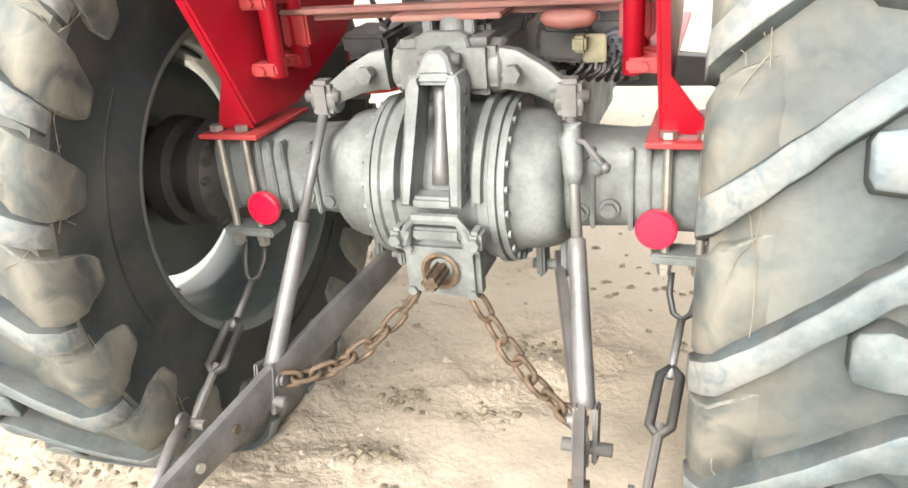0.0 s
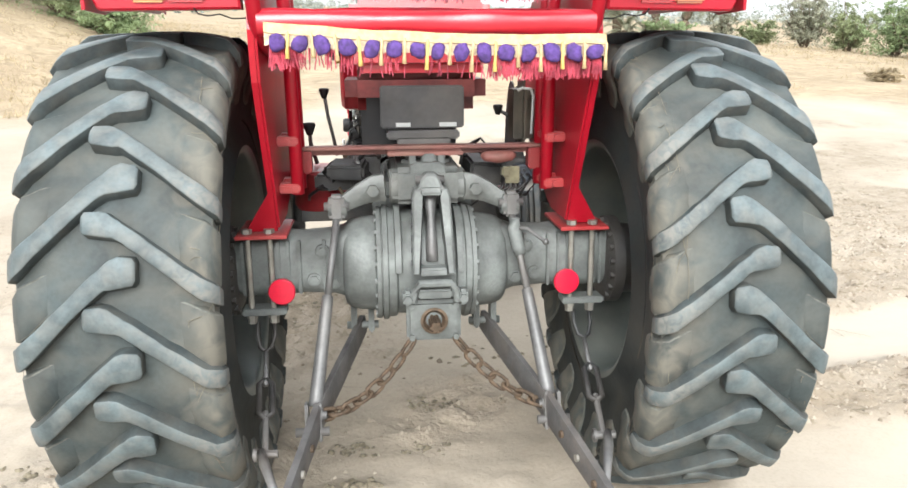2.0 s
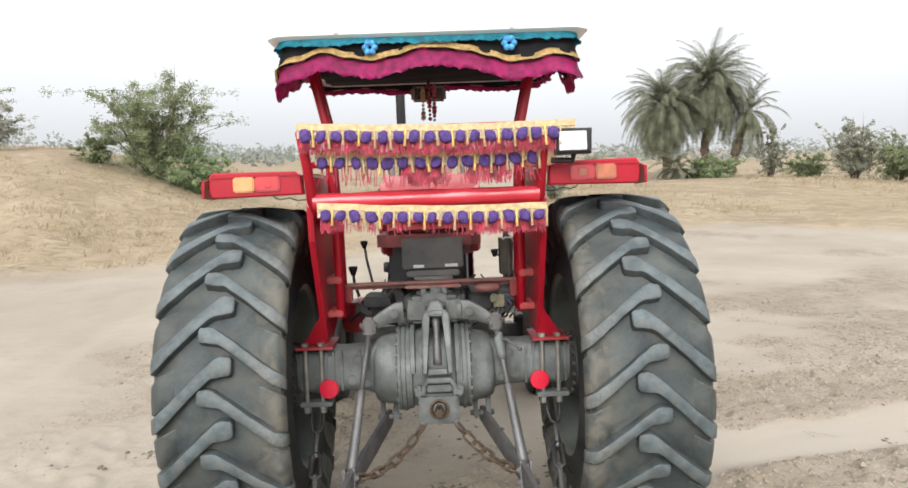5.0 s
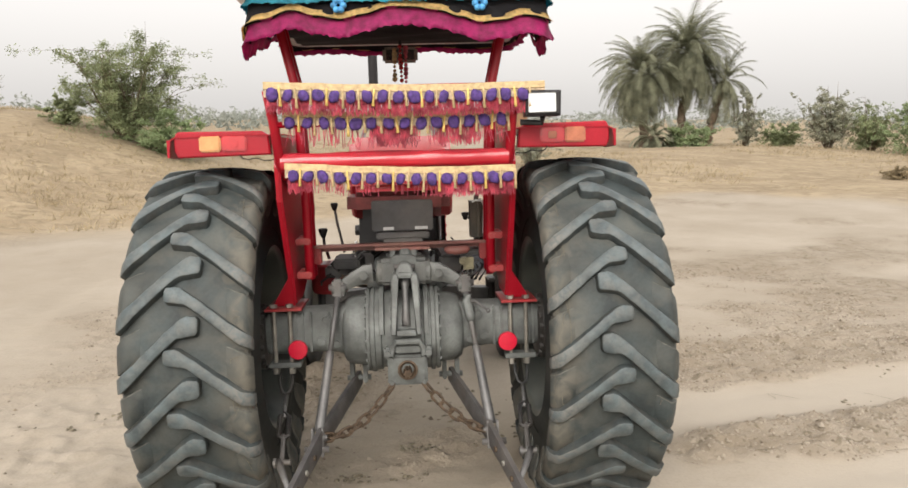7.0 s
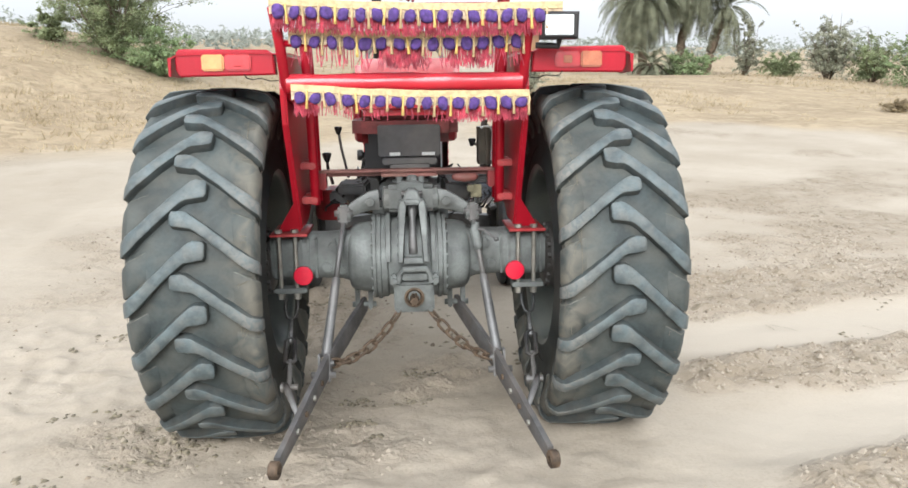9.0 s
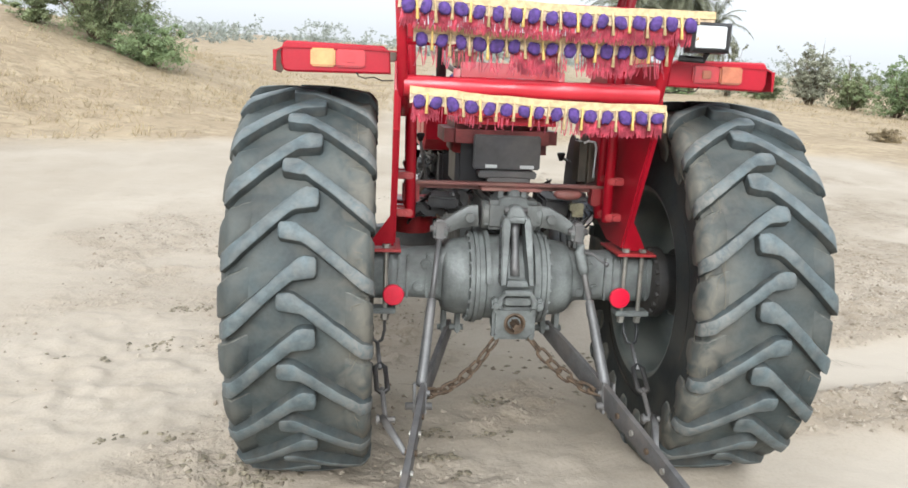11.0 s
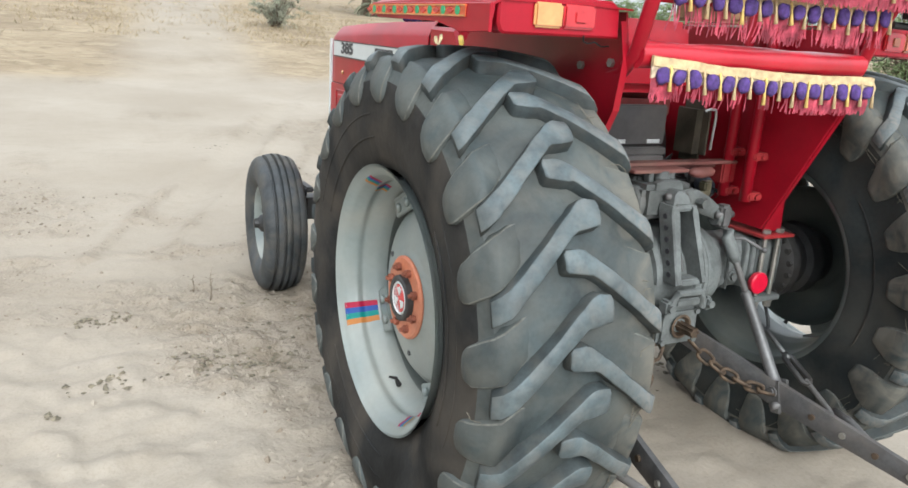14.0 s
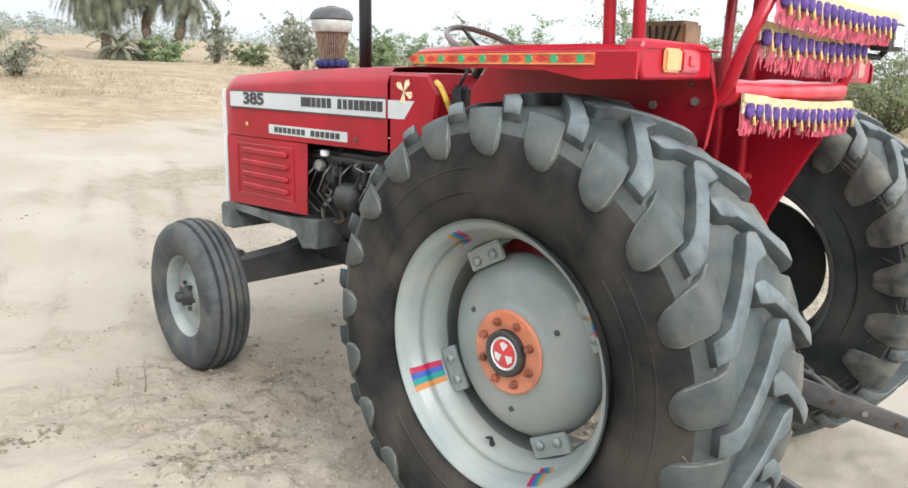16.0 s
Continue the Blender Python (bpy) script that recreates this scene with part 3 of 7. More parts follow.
    part("cap_ring", fix(bm), SILVER, cap, smooth=40)
    for k in range(3):
        bm = B()
        a = 90 + 120 * k
        plate(bm, [(0.008 * math.cos(radians(a)), 0.008 * math.sin(radians(a))), (0.034 * math.cos(radians(a - 28)), 0.034 * math.sin(radians(a - 28))), (0.038 * math.cos(radians(a)), 0.038 * math.sin(radians(a))), (0.034 * math.cos(radians(a + 28)), 0.034 * math.sin(radians(a + 28)))], side * (face + 0.0245), side * (face + 0.0265))
        part("cap_mark", fix(bm), SILVER, cap)
    bm = B()
    a = radians(-78)
    r = 0.345
    tube(bm, [(side * 0.125, r * math.cos(a), r * math.sin(a)), (side * 0.14, (r - 0.03) * math.cos(a), (r - 0.03) * math.sin(a)), (side * 0.165, (r - 0.04) * math.cos(a), (r - 0.04) * math.sin(a))], [0.01, 0.006, 0.004], 8)
    part("valve", bm, BLACK, w)
    for a in (29, 149, 269):
        bm = B()
        rod(bm, (side * (face - 0.019), 0.19 * math.cos(radians(a)), 0.19 * math.sin(radians(a))), (side * (face - 0.0145), 0.19 * math.cos(radians(a)), 0.19 * math.sin(radians(a))), 0.009, seg=10)
        part("disc_hole", bm, INK, w)
    # coloured bands stuck across the rim
    for at, wide, d0, d1 in ((-27, 3.0, 0.018, 0.125), (64, 2.2, 0.018, 0.055), (58, 2.0, 0.06, 0.10), (-117, 2.2, 0.02, 0.10), (152, 2.0, 0.002, 0.02)):
        for k, m in enumerate(STRIPE):
            bm = B()
            ds = [d0 + (d1 - d0) * j / 14 for j in range(15)]
            aa = at + (1.5 - k) * wide
            spin(bm, [(x0 - side * d, rim_radius(d) - 0.002) for d in ds], seg=3, a0=aa - wide / 2, a1=aa + wide / 2)
            part("decal_band", bm, m, w, smooth=50)
    return w


rear_wheel(-1, -0.786, 164.4, 172.9)
rear_wheel(1, 0.802, 173.5, 165.6)


def front_wheel(side, steer):
    w = empty("front_wheel", TR, m=pose(side * 0.79, 2.28, 0.395, 0, 0, steer))
    bm = B()
    prof = [(0.078, 0.212), (0.092, 0.225), (0.112, 0.262), (0.120, 0.305), (0.115, 0.345), (0.102, 0.372), (0.086, 0.385), (0.070, 0.389), (0.065, 0.372), (0.056, 0.372), (0.051, 0.395), (0.026, 0.401), (0.021, 0.380), (0.012, 0.380), (0.008, 0.403), (0, 0.403)]
    spin(bm, prof + [(-x, r) for x, r in prof[-2::-1]], seg=72)
    part("tyre", fix(bm), FRUBBER, w, "ribbed black front tyre", smooth=28)
    bm = B()
    rimp = [(0.085, 0.222), (0.08, 0.212), (0.07, 0.205), (0.04, 0.19), (0.0, 0.185), (-0.06, 0.2), (-0.085, 0.222)]
    spin(bm, [(side * x, r) for x, r in rimp] + [(side * x, r + 0.005) for x, r in rimp[::-1]], seg=48)
    part("rim", fix(bm), RIMPAINT, w, smooth=40)
    bm = B()
    dp = [(0.055, 0.0), (0.055, 0.085), (0.03, 0.1), (0.015, 0.14), (0.02, 0.186)]
    spin(bm, [(side * x, r) for x, r in dp], seg=40)
    part("wheel_disc", fix(bm), RIMPAINT, w, smooth=40)
    bm = B()
    spin(bm, [(side * 0.055, 0.055), (side * 0.085, 0.045), (side * 0.095, 0.03), (side * 0.12, 0.026), (side * 0.125, 0.0)], seg=24)
    part("hub", fix(bm), ENGINE, w, smooth=40)
    for k in range(6):
        bm = B()
        a = radians(60 * k + 10)
        nut(bm, (side * 0.054, 0.07 * math.cos(a), 0.07 * math.sin(a)), (side, 0, 0), 0.012, 0.016)
        part("wheel_nut", bm, ENGINE, w)
    for k, m in enumerate((STRIPE[0], STRIPE[2])):
        bm = B()
        spin(bm, [(side * 0.028, 0.105), (side * 0.017, 0.14), (side * 0.022, 0.184)], seg=3, a0=-8 - 10 * k, a1=2 - 10 * k)
        part("decal_band", bm, m, w, smooth=50)
    return w


front_wheel(-1, -2.5)
front_wheel(1, -2.5)


# ---- rear axle and hitch ----
def mirrored(fn):
    for side in (-1, 1):
        fn(side)


ax = empty("rear_axle", TR)
bm = B()
bell = [(0.270, 0.0), (0.270, 0.122), (0.264, 0.142), (0.250, 0.155), (0.230, 0.162), (0.205, 0.166), (0.170, 0.169), (0.164, 0.174), (0.160, 0.199), (0.147, 0.200), (0.146, 0.193), (0.142, 0.193), (0.141, 0.204), (0.126, 0.204), (0.122, 0.196), (0.098, 0.194), (0.092, 0.183), (0.04, 0.186)]
spin(bm, [(-x, r * 0.955) for x, r in bell] + [(x, r * 0.955) for x, r in bell[::-1]], (0.0, 0.0, 0.748), 56)
part("differential_housing", fix(bm), CAST, ax, "grey cast iron drum with bolted flanges", smooth=35)
for x in (-0.092, 0.104):
    bm = B()
    spin(bm, [(x - 0.013, 0.172), (x - 0.009, 0.204), (x + 0.009, 0.204), (x + 0.013, 0.172)], (0, 0.0, 0.748), 24, a0=86, a1=176)
    part("casting_rib", fix(bm), CAST, ax, smooth=35)
for x in (-0.158, 0.158):
    for k in range(11):
        a = radians(100 + 17 * k)
        bm = B()
        p = (x, 0.180 * math.cos(a), 0.748 + 0.180 * math.sin(a))
        nut(bm, p, (-1 if x < 0 else 1, 0, 0), 0.009, 0.009)
        part("flange_bolt", bm, CAST, ax)


def trumpet(s):
    bm = B()
    rows = []
    for x, hy, hz in ((0.255, 0.105, 0.12), (0.3, 0.098, 0.105), (0.40, 0.09, 0.1), (0.47, 0.1, 0.105), (0.60, 0.1, 0.105), (0.63, 0.08, 0.085)):
        rows.append([bm.verts.new((s * x, hy * math.copysign(abs(math.cos(a)) ** 0.55, math.cos(a)), 0.762 + hz * math.copysign(abs(math.sin(a)) ** 0.55, math.sin(a)))) for a in (2 * math.pi * k / 24 for k in range(24))])
    for a, b in zip(rows, rows[1:]):
        ring_faces(bm, a, b)
    bm.faces.new(rows[-1])
    part("axle_housing", fix(bm), CAST, ax, smooth=40)
    for x in (0.33, 0.41, 0.445, 0.475, 0.566, 0.588):
        bm = B()
        box(bm, (s * x, -0.092, 0.765), (0.01, 0.03, 0.18), bevel=0.003)
        part("casting_rib", bm, CAST, ax)
    for x, z in ((0.335, 0.815), (0.365, 0.72), (0.30, 0.71)):
        bm = B()
        nut(bm, (s * x, -0.09, z), (0, -1, 0), 0.016, 0.02)
        spin(bm, [(-0.09, 0.024), (-0.1, 0.022), (-0.1, 0.0)], (s * x, 0, z), 14, axis="Y")
        part("plug", fix(bm), CAST, ax)
    bm = B()
    spin(bm, [(s * 0.61, 0.0), (s * 0.61, 0.12), (s * 0.63, 0.15), (s * 0.665, 0.152), (s * 0.67, 0.125), (s * 0.74, 0.12), (s * 0.75, 0.145), (s * 0.80, 0.15), (s * 0.83, 0.12), (s * 0.90, 0.115), (s * 0.92, 0.1), (s * 0.925, 0.0)], (0, 0, AX), 36)
    part("brake_drum", fix(bm), ENGINE, ax, smooth=40)
    for k in range(9):
        a = radians(90 + 20 * k)
        bm = B()
        nut(bm, (s * 0.628, 0.137 * math.cos(a), AX + 0.137 * math.sin(a)), (-s, 0, 0), 0.012, 0.014)
        part("drum_bolt", bm, ENGINE, ax)
    # clamp of long bolts that holds the mudguard's foot to the axle
    cl = empty("mudguard_clamp", TR, m=pose(s * 0.525, 0, 0))
    bm = B()
    box(bm, (0, -0.105, 0.628), (0.14, 0.07, 0.022), bevel=0.004)
    part("lower_plate", bm, CAST, cl)
    for x in (-0.042, 0.028):
        bm = B()
        rod(bm, (x, -0.118, 0.600), (x, -0.118, 0.892), 0.0095, seg=10)
        nut(bm, (x, -0.118, 0.604), (0, 0, 1), 0.017, 0.014)
        nut(bm, (x, -0.118, 0.588), (0, 0, 1), 0.015, 0.014)
        nut(bm, (x, -0.118, 0.886), (0, 0, 1), 0.017, 0.014)
        part("clamp_bolt", bm, BOLT, cl, "zinc-plated long bolt")
    # red reflector on a stalk
    rf = empty("reflector", TR, m=pose(s * 0.466, -0.132, 0.696))
    bm = B()
    spin(bm, [(0.012, 0.0), (0.012, 0.038), (0.004, 0.0425), (-0.01, 0.0425), (-0.014, 0.039), (-0.016, 0.0)], seg=28, axis="Y")
    part("lens", fix(bm), REFLECT, rf, "round crimson reflector", smooth=40)
    bm = B()
    rod(bm, (0, 0.01, 0), (s * 0.02, 0.05, -0.03), 0.008, seg=8)
    part("stalk", bm, STEEL, rf)


mirrored(trumpet)

# lift cover, cross shaft and arms
lift = empty("hydraulic_lift", TR)
bm = B()
box(bm, (0.012, 0.12, 1.02), (0.23, 0.42, 0.12), bevel=0.018)
box(bm, (0.012, 0.15, 1.085), (0.16, 0.28, 0.04), bevel=0.012)
part("lift_cover", bm, DARKCAST, lift, smooth=40)
bm = B()
spin(bm, [(-0.125, 0.0), (-0.125, 0.05), (-0.118, 0.058), (-0.06, 0.06), (-0.055, 0.05), (0.055, 0.05), (0.06, 0.06), (0.118, 0.058), (0.125, 0.05), (0.125, 0.0)], (0.012, -0.02, 1.012), 28)
part("cross_shaft_housing", fix(bm), DARKCAST, lift, smooth=40)
bm = B()
plate(bm, [(-0.062, 0.985), (0.086, 0.985), (0.07, 1.085), (0.05, 1.095), (-0.026, 1.095), (-0.046, 1.085)], -0.085, -0.05, "Y", 0.005)
part("cover_boss", fix(bm), CAST, lift)
for x in (-0.035, 0.06):
    bm = B()
    box(bm, (x, -0.02, 1.10), (0.022, 0.03, 0.04), bevel=0.003)
    part("seat_lug", bm, CAST, lift)


def loft(bm, rows):
    """A flat forged bar along (point, half thickness, half depth), its edges broken."""
    rings = []
    for k, (p, w, h) in enumerate(rows):
        p = Vector(p)
        d = (Vector(rows[min(k + 1, len(rows) - 1)][0]) - Vector(rows[max(k - 1, 0)][0])).normalized()
        u = d.cross(Vector((0, 0, 1))).normalized()
        v = u.cross(d)
        rings.append([bm.verts.new(p + u * w * a + v * h * b) for a, b in ((-1, -0.7), (-0.7, -1), (0.7, -1), (1, -0.7), (1, 0.7), (0.7, 1), (-0.7, 1), (-1, 0.7))])
    for a, b in zip(rings, rings[1:]):
        ring_faces(bm, a, b)
    bm.faces.new(rings[0][::-1])
    bm.faces.new(rings[-1])


def lift_arm(s):
    bm = B()
    loft(bm, [((s * 0.130, -0.045, 1.012), 0.020, 0.044), ((s * 0.160, -0.048, 1.010), 0.020, 0.042), ((s * 0.21, -0.055, 0.992), 0.017, 0.033), ((s * 0.255, -0.062, 0.968), 0.016, 0.026), ((s * 0.278, -0.066, 0.952), 0.018, 0.025)])
    spin(bm, [(s * 0.24, 0.0), (s * 0.24, 0.028), (s * 0.245, 0.032), (s * 0.295, 0.032), (s * 0.30, 0.028), (s * 0.30, 0.0)], (s * 0.012, -0.068, 0.95), 16)
    part("lift_arm", fix(bm), DARKCAST, lift, smooth=40)
    bm = B()
    rod(bm, (s * 0.165, -0.06, 1.01), (s * 0.167, -0.10, 1.01), 0.015, seg=10)
    nut(bm, (s * 0.166, -0.09, 1.01), (0, -1, 0), 0.02, 0.018)
    part("arm_bolt", bm, DARKCAST, lift)
    rd = empty("lift_rod", TR)
    top, low = Vector((s * 0.284, -0.085, 0.935)), Vector((s * 0.358, -0.375, 0.405))
    d = (low - top)
    bm = B()
    box(bm, top + Vector((0, 0.006, 0.02)), (0.05, 0.05, 0.085), bevel=0.01)
    rod(bm, top + Vector((-0.04, 0, 0.025)), top + Vector((0.04, 0, 0.025)), 0.014, seg=10)
    part("rod_fork", bm, STEEL, rd, smooth=40)
    bm = B()
    rod(bm, top, top + d * 0.5, 0.0115, seg=12)
    part("threaded_rod", bm, STEEL, rd, smooth=40)
    bm = B()
    tube(bm, [top + d * 0.44, top + d * 0.445, top + d * 0.5, top + d * 0.96, low], [0.014, 0.0175, 0.0185, 0.0215, 0.0225], 14)
    part("rod_sleeve", bm, STEEL, rd, smooth=40)
    bm = B()
    q = d.normalized()
    for k in (-1, 1):
        box(bm, low + q * 0.045 + Vector((k * 0.02, 0, 0)), (0.01, 0.046, 0.12), (-13, 0, 0), bevel=0.004)
    rod(bm, low + q * 0.075 + Vector((-0.05, 0, 0)), low + q * 0.075 + Vector((0.05, 0, 0)), 0.014, seg=10)
    part("clevis", bm, STEEL, rd, smooth=40)
    if s > 0:
        bm = B()
        p = top + d * 0.1
        tube(bm, [p + Vector((0, 0, 0.03)), p, p + d * 0.12, p + d * 0.16], [0.019, 0.023, 0.022, 0.015], 14)
        part("levelling_box", bm, CAST, rd, smooth=40)
        bm = B()
        tube(bm, [p + Vector((0.015, -0.02, 0.0)), p + Vector((0.035, -0.045, 0.004)), p + Vector((0.06, -0.075, -0.014)), p + Vector((0.078, -0.095, -0.026))], 0.006, 8)
        bmesh.ops.create_uvsphere(bm, u_segments=10, v_segments=6, radius=0.011, matrix=Matrix.Translation(p + Vector((0.083, -0.10, -0.028))))
        part("crank_handle", bm, STEEL, rd, smooth=40)
    # lower link, a bar in two lengths
    lk = empty("lower_link", TR)
    fr, mid, end = Vector((s * 0.215, 0.08, 0.50)), Vector((s * 0.352, -0.40, 0.375)), Vector((s * 0.462, -1.085, 0.275))

    def bar(a, b, t, h0, h1, name, lab=""):
        bm = B()
        u = (b - a).normalized()
        side = u.cross(Vector((0, 0, 1))).normalized()
        up = side.cross(u)
        rows = []
        for p, h in ((a, h0), (a.lerp(b, 0.08), h0 * 1.1), (a.lerp(b, 0.5), (h0 + h1) / 2 * 1.12), (b, h1)):
            rows.append([bm.verts.new(p + side * (t * i) + up * (h * j)) for i, j in ((-0.5, -0.42), (-0.4, -0.5), (0.4, -0.5), (0.5, -0.42), (0.5, 0.42), (0.4, 0.5), (-0.4, 0.5), (-0.5, 0.42))])
        for x, y in zip(rows, rows[1:]):
            ring_faces(bm, x, y)
        bm.faces.new(rows[0][::-1])
        bm.faces.new(rows[-1])
        return part(name, fix(bm), LINK, lk, lab, smooth=30), side, up, u

    bar(fr, mid + (mid - fr) * 0.12, 0.022, 0.07, 0.085, "front_bar", "dark grey flat steel bar")
    rear, side, up, u = bar(mid - (end - mid) * 0.12, end - (end - mid) * 0.05, 0.024, 0.085, 0.05, "rear_bar", "dark grey flat bar, scratched, with holes")
    for k in (0.2, 0.36, 0.52, 0.68):
        bm = B()
        p = mid.lerp(end, k)
        rod(bm, p - side * 0.02, p + side * 0.02, 0.011, seg=10)
        part("link_bolt", bm, BOLT if k in (0.36, 0.68) else RUST, lk)
    bm = B()
    p = end
    q = Vector((1, 0, 0)).rotation_difference(side)
    for x0, r0 in ((0, 0.036),):
        n0 = len(bm.verts)
        spin(bm, [(-0.015, 0.012), (-0.017, 0.025), (-0.012, 0.031), (0.012, 0.031), (0.017, 0.025), (0.015, 0.012), (-0.015, 0.012)], seg=20)
        bmesh.ops.transform(bm, matrix=Matrix.Translation(p) @ q.to_matrix().to_4x4(), verts=bm.verts)
    part("ball_end", fix(bm), RUST, lk, smooth=40)
    # pivot ears under the housing
    bm = B()
    for k in (-0.03, 0.03):
        box(bm, (s * 0.215 + k, 0.04, 0.555), (0.02, 0.07, 0.13), bevel=0.006)
    rod(bm, (s * 0.215 - 0.055, 0.04, 0.51), (s * 0.215 + 0.055, 0.04, 0.51), 0.013, seg=10)
    part("link_bracket", bm, CAST, lift, smooth=40)
    # check chain: shackle, turnbuckle, pin and strap from the axle to the link
    ck = empty("check_chain", TR)
    a, b = Vector((s * 0.525, -0.12, 0.60)), Vector((s * 0.492, -0.52, 0.335))
    bm = B()
    tube(bm, [(s * 0.525 - 0.026, -0.115, 0.59), (s * 0.525 - 0.028, -0.135, 0.55), (s * 0.525 - 0.018, -0.155, 0.515), (s * 0.525, -0.165, 0.505), (s * 0.525 + 0.018, -0.155, 0.515), (s * 0.525 + 0.028, -0.135, 0.55), (s * 0.525 + 0.026, -0.115, 0.59)], 0.007, 8)
    part("shackle", bm, ENGINE, ck, smooth=40)
    c = Vector((s * 0.525, -0.165, 0.505))
    bm = B()
    rod(bm, c, c.lerp(b, 0.36), 0.0085, seg=8)
    part("eye_bolt", bm, STEEL, ck, smooth=40)
    bm = B()
    p, q2 = c.lerp(b, 0.3), c.lerp(b, 0.68)
    for k in (-1, 1):
        tube(bm, [p, p.lerp(q2, 0.12) + Vector((k * 0.02, 0, 0)), p.lerp(q2, 0.88) + Vector((k * 0.02, 0, 0)), q2], 0.010, 8)
    part("turnbuckle", bm, ENGINE, ck, smooth=40)
    bm = B()
    rod(bm, c.lerp(b, 0.62), b, 0.0095, seg=8)
    rod(bm, b + Vector((-0.035, 0, 0)), b + Vector((0.035, 0, 0)), 0.012, seg=8)
    spin(bm, [(-0.032, 0.0), (-0.032, 0.02), (-0.022, 0.02), (-0.022, 0.0)], b, 12)
    part("hook_pin", bm, STEEL, ck, smooth=40)
    bm = B()
    e = mid.lerp(end, 0.52) + Vector((s * 0.02, 0, 0.0))
    tube(bm, [b + Vector((s * 0.012, 0, 0.01)), b.lerp(e, 0.3) + Vector((s * 0.012, 0, 0.012)), e], [0.011, 0.015, 0.010], 8)
    part("strap", bm, STEEL, ck, smooth=40)


mirrored(lift_arm)

# top link bracket: a slotted frame
br = empty("top_link_bracket", TR)
LEAN = 0.32
bm = B()
for k in (-1, 1):
    plate(bm, [(0.016 + k * 0.054 - 0.013, 0.765), (0.016 + k * 0.054 + 0.013, 0.765), (0.016 + k * 0.047 + 0.013, 1.0), (0.016 + k * 0.039 + 0.013, 1.022), (0.016 + k * 0.039 - 0.013, 1.022), (0.016 + k * 0.047 - 0.013, 1.0)], -0.245, -0.168, "Y", 0.006)
box(bm, (0.016, -0.21, 1.018), (0.082, 0.06, 0.032), bevel=0.009)
box(bm, (0.016, -0.21, 0.772), (0.1, 0.055, 0.022), bevel=0.006)
plate(bm, [(-0.024, 1.02), (0.056, 1.02), (0.044, 1.056), (0.03, 1.068), (0.002, 1.068), (-0.012, 1.056)], -0.235, -0.165, "Y", 0.007)
for v in bm.verts:
    v.co.y += LEAN * (v.co.z - 0.77)
part("frame", bm, CAST, br, "pale grey cast frame with a long slot", smooth=40)
for k in (-1, 1):
    for j in range(6):
        bm = B()
        z = 0.795 + 0.038 * j
        rod(bm, (0.016 + k * (0.0690 - 0.006 * j / 5), -0.207 + LEAN * (z - 0.77), z), (0.016 + k * (0.0655 - 0.006 * j / 5), -0.207 + LEAN * (z - 0.77), z), 0.0095, seg=12)
        part("bracket_hole", bm, INK, br)
bm = B()
rod(bm, (0.02, -0.03, 1.06), (0.02, -0.02, 1.115), 0.030, 0.026, 16)
part("stand_pipe", bm, CAST, br, smooth=40)
bm = B()
rod(bm, (-0.03, -0.112, 1.045), (0.062, -0.112, 1.045), 0.013, seg=12)
part("pin", bm, STEEL, br, smooth=40)
bm = B()
tube(bm, [(0.016, -0.165, 0.79), (0.016, -0.16, 0.82), (0.016, -0.13, 0.93), (0.016, -0.115, 0.965), (0.016, -0.10, 1.0)], [0.022, 0.02, 0.014, 0.02, 0.022], 10)
part("spring_link", bm, STEEL, br, smooth=50)
bm = B()
tube(bm, [(-0.05, -0.235, 0.675), (-0.045, -0.235, 0.71), (-0.03, -0.235, 0.735), (0.07, -0.235, 0.735), (0.085, -0.235, 0.71), (0.09, -0.235, 0.675)], 0.013, 8)
box(bm, (0.02, -0.225, 0.70), (0.11, 0.03, 0.03), bevel=0.006)
part("draft_yoke", bm, CAST, br, smooth=40)
for x in (-0.068, 0.108):
    bm = B()
    box(bm, (x, -0.225, 0.69), (0.03, 0.05, 0.05), bevel=0.008)
    nut(bm, (x, -0.25, 0.69), (0, -1, 0), 0.014, 0.012)
    part("yoke_lug", bm, CAST, br)

# power take-off
po = empty("power_take_off", TR, m=pose(0, 0, -0.014))
bm = B()
box(bm, (0.016, -0.19, 0.618), (0.175, 0.05, 0.135), bevel=0.012)
box(bm, (0.016, -0.10, 0.61), (0.14, 0.16, 0.12), bevel=0.012)
part("cover", bm, CAST, po, smooth=40)
bm = B()
spin(bm, [(-0.212, 0.03), (-0.226, 0.044), (-0.228, 0.036), (-0.215, 0.026), (-0.2, 0.024)], (0.016, 0, 0.622), 28, axis="Y")
part("seal_ring", fix(bm), RUST, po, smooth=40)
bm = B()
for k in range(6):
    a = math.pi * k / 3
    box(bm, (0.016 + 0.015 * math.cos(a), -0.25, 0.622 + 0.015 * math.sin(a)), (0.008, 0.085, 0.008), (0, -math.degrees(a), 0))
rod(bm, (0.016, -0.2, 0.622), (0.016, -0.29, 0.622), 0.015, seg=12)
part("splined_shaft", bm, RUST, po, "rusty splined stub shaft")
for x, z in ((-0.055, 0.67), (0.087, 0.67), (-0.055, 0.565), (0.087, 0.565)):
    bm = B()
    nut(bm, (x, -0.214, z), (0, -1, 0), 0.011, 0.01)
    part("cover_bolt", bm, CAST, po)


